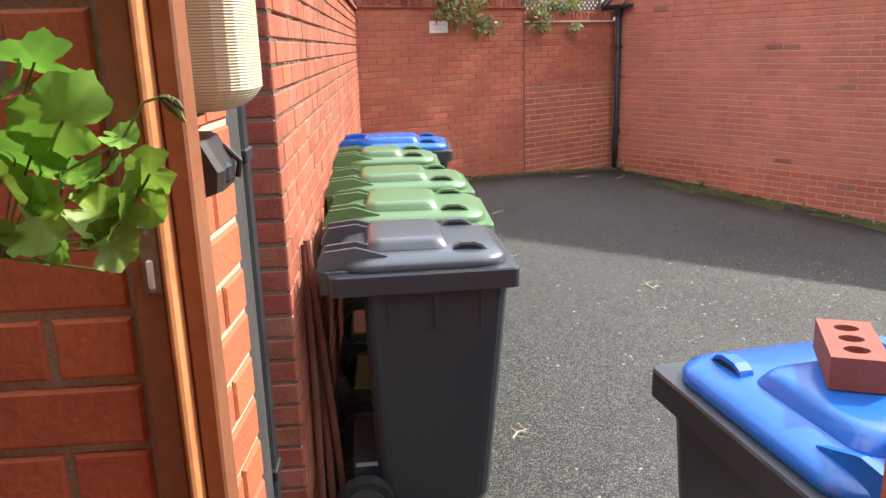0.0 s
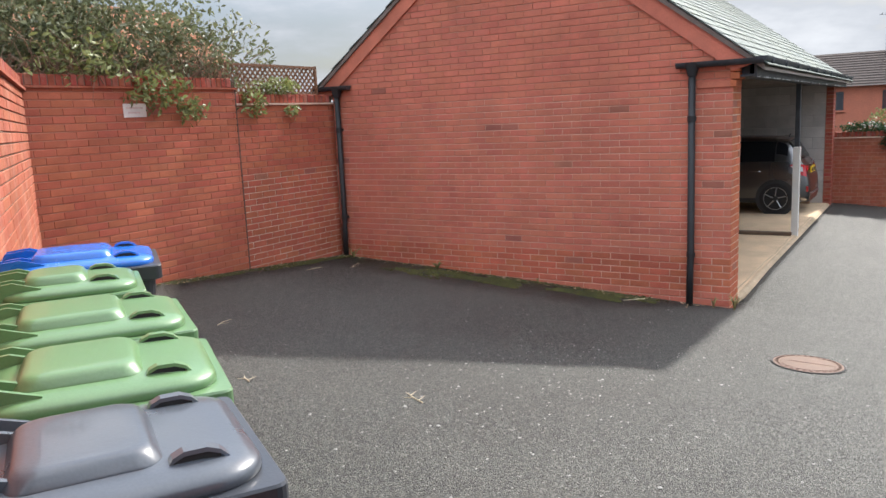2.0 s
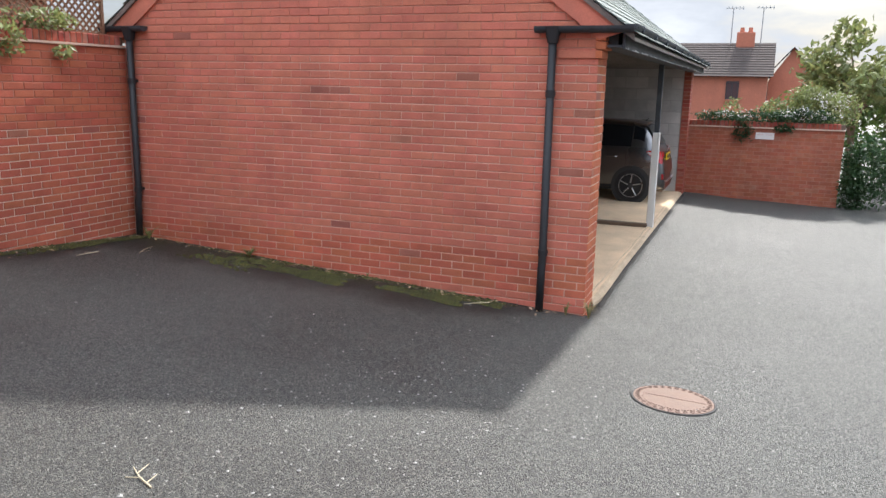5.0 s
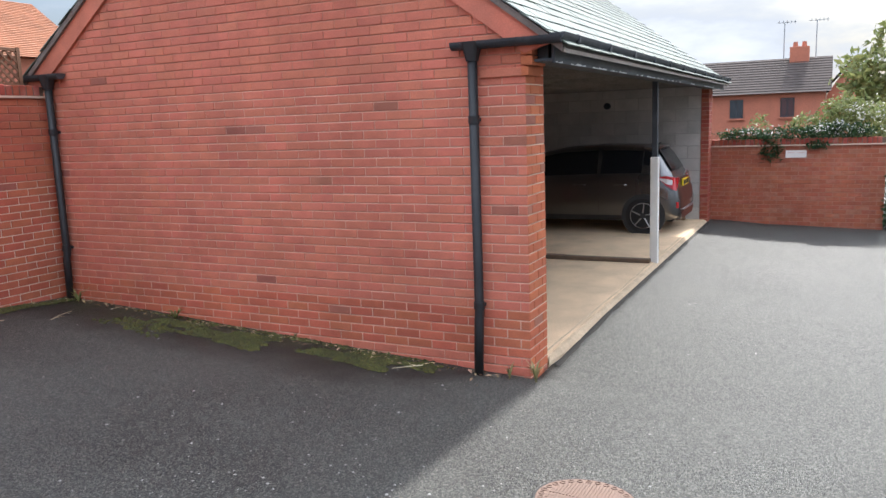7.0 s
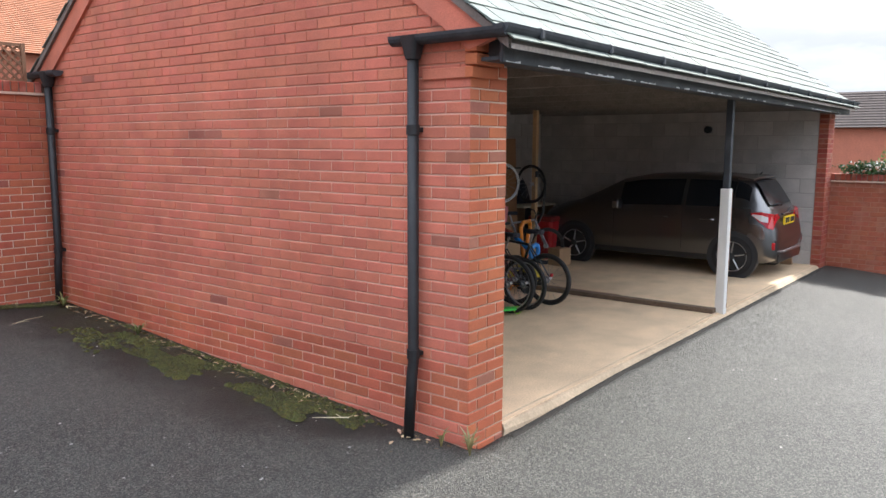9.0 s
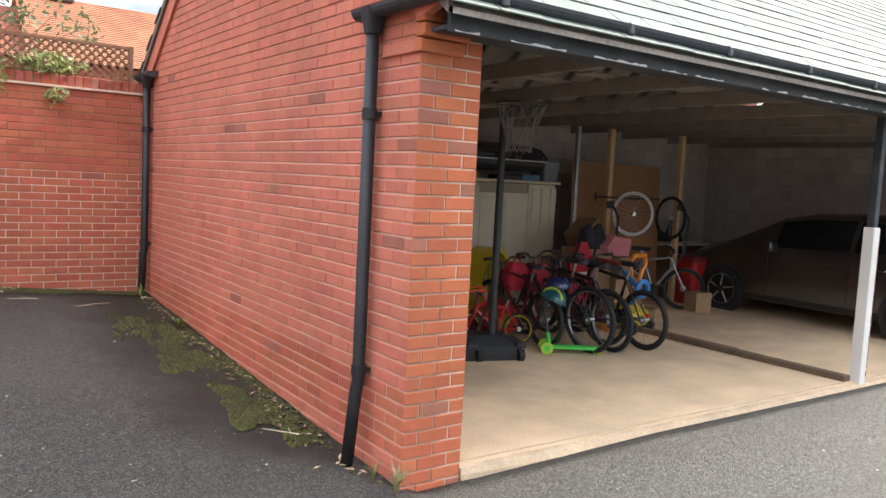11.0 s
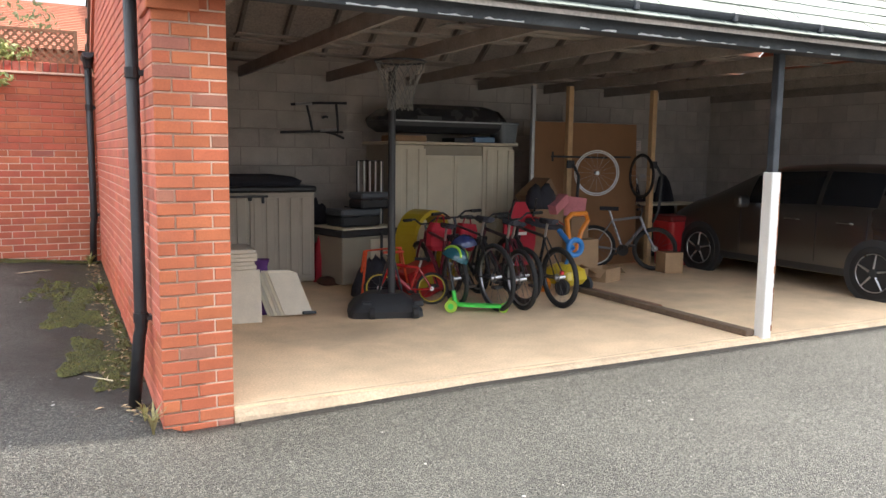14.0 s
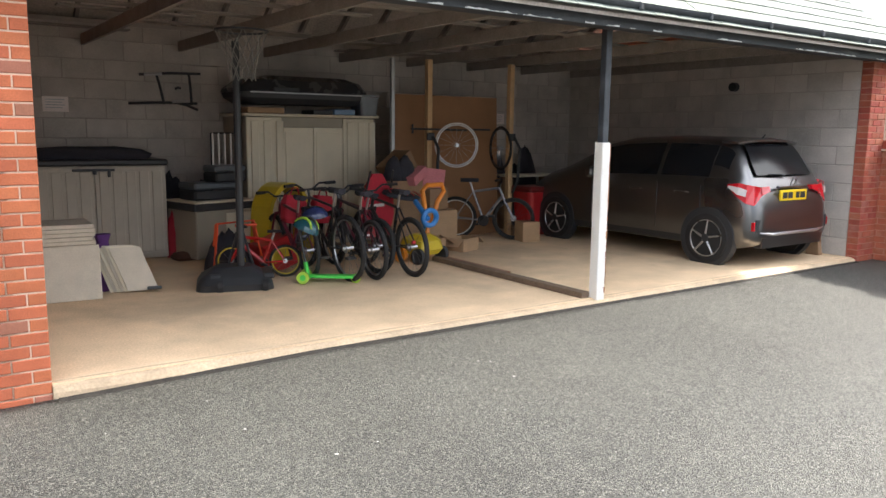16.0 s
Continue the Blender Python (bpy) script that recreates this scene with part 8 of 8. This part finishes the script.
for side in (-1, 1):
    car_patch("rear_side_window", 0.62, 1.30, 4, 6, 0.08, 0.92, TINT, car, side=side)
    car_patch("front_side_window", 1.36, 2.35, 4, 6, 0.08, 0.92, TINT, car, side=side)
    car_patch("quarter_window", 0.40, 0.60, 4, 6, 0.35, 0.92, TINT, car, side=side, n=4)
    car_patch("sill", 0.75, 2.75, 0, 1, 0.1, 0.95, CHARCOAL, car, side=side)
    for y in (0.70, 1.33, 2.42):
        bm = BM()
        box(bm, side * 0.846 - 0.004, y - 0.003, 0.34, side * 0.846 + 0.004, y + 0.003, 0.90)
        part("door_seam", bm, CHARCOAL, body)
    for y in (0.86, 1.55):
        bm = BM()
        tube(bm, [(side * 0.846, y, 0.80), (side * 0.872, y + 0.03, 0.805), (side * 0.872, y + 0.17, 0.805), (side * 0.846, y + 0.2, 0.80)], 0.012, 6)
        part("door_handle", bm, CAR_PAINT, car)
    bm = BM()
    loft(bm, [rounded(w, d, 0.03, z, 3, side * 0.95, 2.32) for w, d, z in ((0.16, 0.08, 0.90), (0.19, 0.11, 0.94), (0.19, 0.11, 1.01), (0.14, 0.08, 1.05))])
    part("door_mirror", bm, CAR_PAINT, car)
    # wheels in dark arches
    for y in (0.58, 3.09):
        bm = BM()
        disc(bm, (side * 0.80, y, 0.30), (1, 0, 0), 0.355, 0.105, 36)
        part("wheel_arch", bm, CHARCOAL, car)
        bm = BM()
        loft(bm, [[Vector((side * x, y + r * math.cos(a), 0.295 + r * math.sin(a))) for a in [2 * math.pi * k / 40 for k in range(40)]] for x, r in ((0.70, 0.285), (0.72, 0.295), (0.84, 0.295), (0.862, 0.28), (0.866, 0.225), (0.85, 0.215))])
        wh = part("wheel", bm, RUBBER, car)
        bm = BM()
        ring(bm, (side * 0.858, y, 0.295), (1, 0, 0), 0.208, 0.006, 36, 6)
        part("rim", bm, ALLOY, wh)
        for k in range(5):
            for dlt in (0.10,):
                bm = BM()
                a = 2 * math.pi * k / 5 + 0.3
                p0 = Vector((side * 0.866, y + 0.05 * math.cos(a), 0.295 + 0.05 * math.sin(a)))
                p1 = Vector((side * 0.862, y + 0.2 * math.cos(a + dlt), 0.295 + 0.2 * math.sin(a + dlt)))
                tube(bm, [p0, p1], [0.013, 0.009], 6)
                part("spoke", bm, ALLOY, wh)
        bm = BM()
        disc(bm, (side * 0.850, y, 0.295), (1, 0, 0), 0.205, 0.012, 30)
        part("rim_dish", bm, RUBBER, wh)
        bm = BM()
        disc(bm, (side * 0.862, y, 0.295), (1, 0, 0), 0.045, 0.03, 20)
        part("hub_cap", bm, CHARCOAL, wh)
    # tail lamp: red wrap with a clear tip, and the part on the tailgate
    bm = BM()
    loft(bm, [[Vector((side * x, y, z)) for x, y, z in row] for row in (
        ((0.862, 0.34, 0.905), (0.862, 0.34, 0.925), (0.83, 0.34, 0.93), (0.83, 0.34, 0.9)),
        ((0.856, 0.22, 0.80), (0.852, 0.20, 0.945), (0.80, 0.22, 0.95), (0.80, 0.24, 0.80)),
        ((0.83, 0.115, 0.725), (0.80, 0.13, 0.93), (0.75, 0.18, 0.93), (0.76, 0.16, 0.73)),
        ((0.74, 0.062, 0.70), (0.70, 0.10, 0.915), (0.66, 0.15, 0.91), (0.68, 0.13, 0.72)),
        ((0.60, 0.065, 0.80), (0.58, 0.095, 0.90), (0.56, 0.14, 0.90), (0.57, 0.12, 0.80)))])
    tl = part("tail_lamp", bm, LAMP_RED, car, "red tail lamp with clear lens")
    bm = BM()
    loft(bm, [[Vector((side * x, y, z)) for x, y, z in row] for row in (
        ((0.600, 0.058, 0.81), (0.58, 0.09, 0.90), (0.56, 0.14, 0.90), (0.57, 0.12, 0.81)),
        ((0.44, 0.062, 0.85), (0.43, 0.086, 0.905), (0.42, 0.13, 0.90), (0.43, 0.12, 0.85)))])
    part("lamp_inner", bm, LAMP_RED, tl)
    bm = BM()
    loft(bm, [[Vector((side * x, y, z)) for x, y, z in row] for row in (
        ((0.868, 0.33, 0.895), (0.866, 0.32, 0.915), (0.85, 0.32, 0.915), (0.85, 0.33, 0.895)),
        ((0.862, 0.21, 0.82), (0.858, 0.195, 0.90), (0.84, 0.2, 0.90), (0.84, 0.21, 0.82)),
        ((0.838, 0.115, 0.80), (0.815, 0.118, 0.875), (0.79, 0.14, 0.875), (0.80, 0.14, 0.80)))])
    part("lamp_clear", bm, LAMP_CLEAR, tl)
    bm = BM()
    box(bm, side * 0.68 - 0.05, 0.02, 0.40, side * 0.68 + 0.05, 0.06, 0.55, bevel=0.01)
    part("bumper_vent", bm, CHARCOAL, car)
    bm = BM()
    box(bm, side * 0.755 - 0.012, 0.025, 0.42, side * 0.755 + 0.012, 0.07, 0.52, bevel=0.006)
    part("reflector", bm, LAMP_RED, car)
# tailgate glass, spoiler, plate, bumper trim
bm = BM()
rows_ = []
for y, z, w in ((0.185, 1.015, 0.56), (0.25, 1.115, 0.55), (0.34, 1.262, 0.52), (0.415, 1.355, 0.50)):
    rows_.append([bm.verts.new((x * w, y - 0.014 - 0.012 * (1 - abs(x)), z + 0.010)) for x in (-1, -0.5, 0, 0.5, 1)])
for a, b in zip(rows_, rows_[1:]):
    for k in range(4):
        bm.faces.new((a[k], a[k + 1], b[k + 1], b[k]))
rg = part("rear_window", bm, TINT, car, smooth=True)
bm = BM()
tube(bm, [(0, 0.16, 1.0), (-0.1, 0.15, 1.03), (-0.34, 0.16, 1.035)], 0.009, 6)
part("wiper", bm, CHARCOAL, rg)
bm = BM()
loft(bm, [[Vector((x, y + dy, z + dz)) for dy, dz in ((0.0, 0.0), (0.0, 0.025), (0.22, 0.05), (0.22, 0.0))] for x, y, z in ((-0.60, 0.40, 1.365), (-0.3, 0.36, 1.395), (0.3, 0.36, 1.395), (0.60, 0.40, 1.365))])
part("spoiler", bm, CAR_PAINT, car)
bm = BM()
box(bm, -0.27, 0.035, 0.74, 0.27, 0.06, 0.86, bevel=0.004)
plate = part("number_plate", bm, PLATE_Y, car, "yellow rear number plate with dark bars")
for a, b in ((-0.23, -0.14), (-0.12, -0.03), (0.04, 0.11), (0.13, 0.23)):
    bm = BM()
    box(bm, a, 0.031, 0.765, b, 0.0345, 0.835)
    part("plate_bar", bm, CHARCOAL, plate)
bm = BM()
box(bm, -0.30, 0.05, 0.88, 0.30, 0.085, 0.905, bevel=0.006)
part("tailgate_strip", bm, CAR_PAINT, car)
bm = BM()
ring(bm, (0, 0.055, 0.945), (0, 1, 0.4), 0.045, 0.008, 20, 6)
part("round_badge", bm, CHROME, car)
bm = BM()
loft(bm, [[Vector((x, y, z)) for y, z in ((0.02, 0.22), (0.0, 0.34), (0.06, 0.36), (0.12, 0.22))] for x in (-0.62, -0.3, 0.3, 0.62)])
bd_ = part("rear_diffuser", bm, CAR_PAINT, car)
bm = BM()
tube(bm, [(-0.66, 0.03, 0.40), (-0.45, -0.008, 0.375), (0.45, -0.008, 0.375), (0.66, 0.03, 0.40)], 0.019, 6)
part("silver_trim", bm, CHROME, bd_)
bm = BM()
tube(bm, [(0.0, 0.5, 1.42), (0.0, 0.45, 1.48)], [0.012, 0.006], 6)
part("aerial_fin", bm, CHARCOAL, car)

# ---------- houses seen past the walls ----------
house("salmon brick house with a dark tiled roof and chimney", 54.0, 1.2, 61.0, 12.0, -4.0, 2.65, 4.85, "y", RENDER_PINK, ROOF_DARK, ((2.8, 1.3, 0.75, 1.1), (5.6, 1.3, 0.75, 1.1)), (57.3, 2.74, 5.5))
house("lower brick house wing with a dark roof", 55.5, -1.4, 62.0, 1.15, -4.0, 2.5, 4.5, "x", RENDER_PINK, ROOF_DARK)
house("far house with a pinkish orange tiled roof", 50.0, 13.6, 60.0, 24.0, -4.0, 2.2, 5.6, "x", ROOF_PINK, ROOF_PINK)
house("long house with a low orange clay tiled roof", 2.0, 31.5, 11.1, 38.5, 0.0, 5.0, 7.33, "x", RENDER_PINK, ROOF_TILE, tile_step=0.16)
nh = house("taller house with an orange clay tiled roof", 11.15, 31.2, 29.0, 38.8, 0.0, 5.0, 7.95, "x", RENDER_PINK, ROOF_TILE, tile_step=0.16)
bm = BM()
box(bm, 12.0, 34.6, 7.8, 13.0, 35.4, 8.1, bevel=0.05)
part("ridge_vent", bm, ROOF_DARK, nh)
bm = BM()
tube(bm, [(11.0, 35.0, 7.2), (11.0, 35.0, 8.8)], 0.03, 6)
tube(bm, [(11.0, 35.0, 8.6), (11.0, 35.0, 8.9)], 0.12, 8)
part("flue", bm, GREY_STEEL, nh)

# ---------- masonry pieces ----------
lay_all()
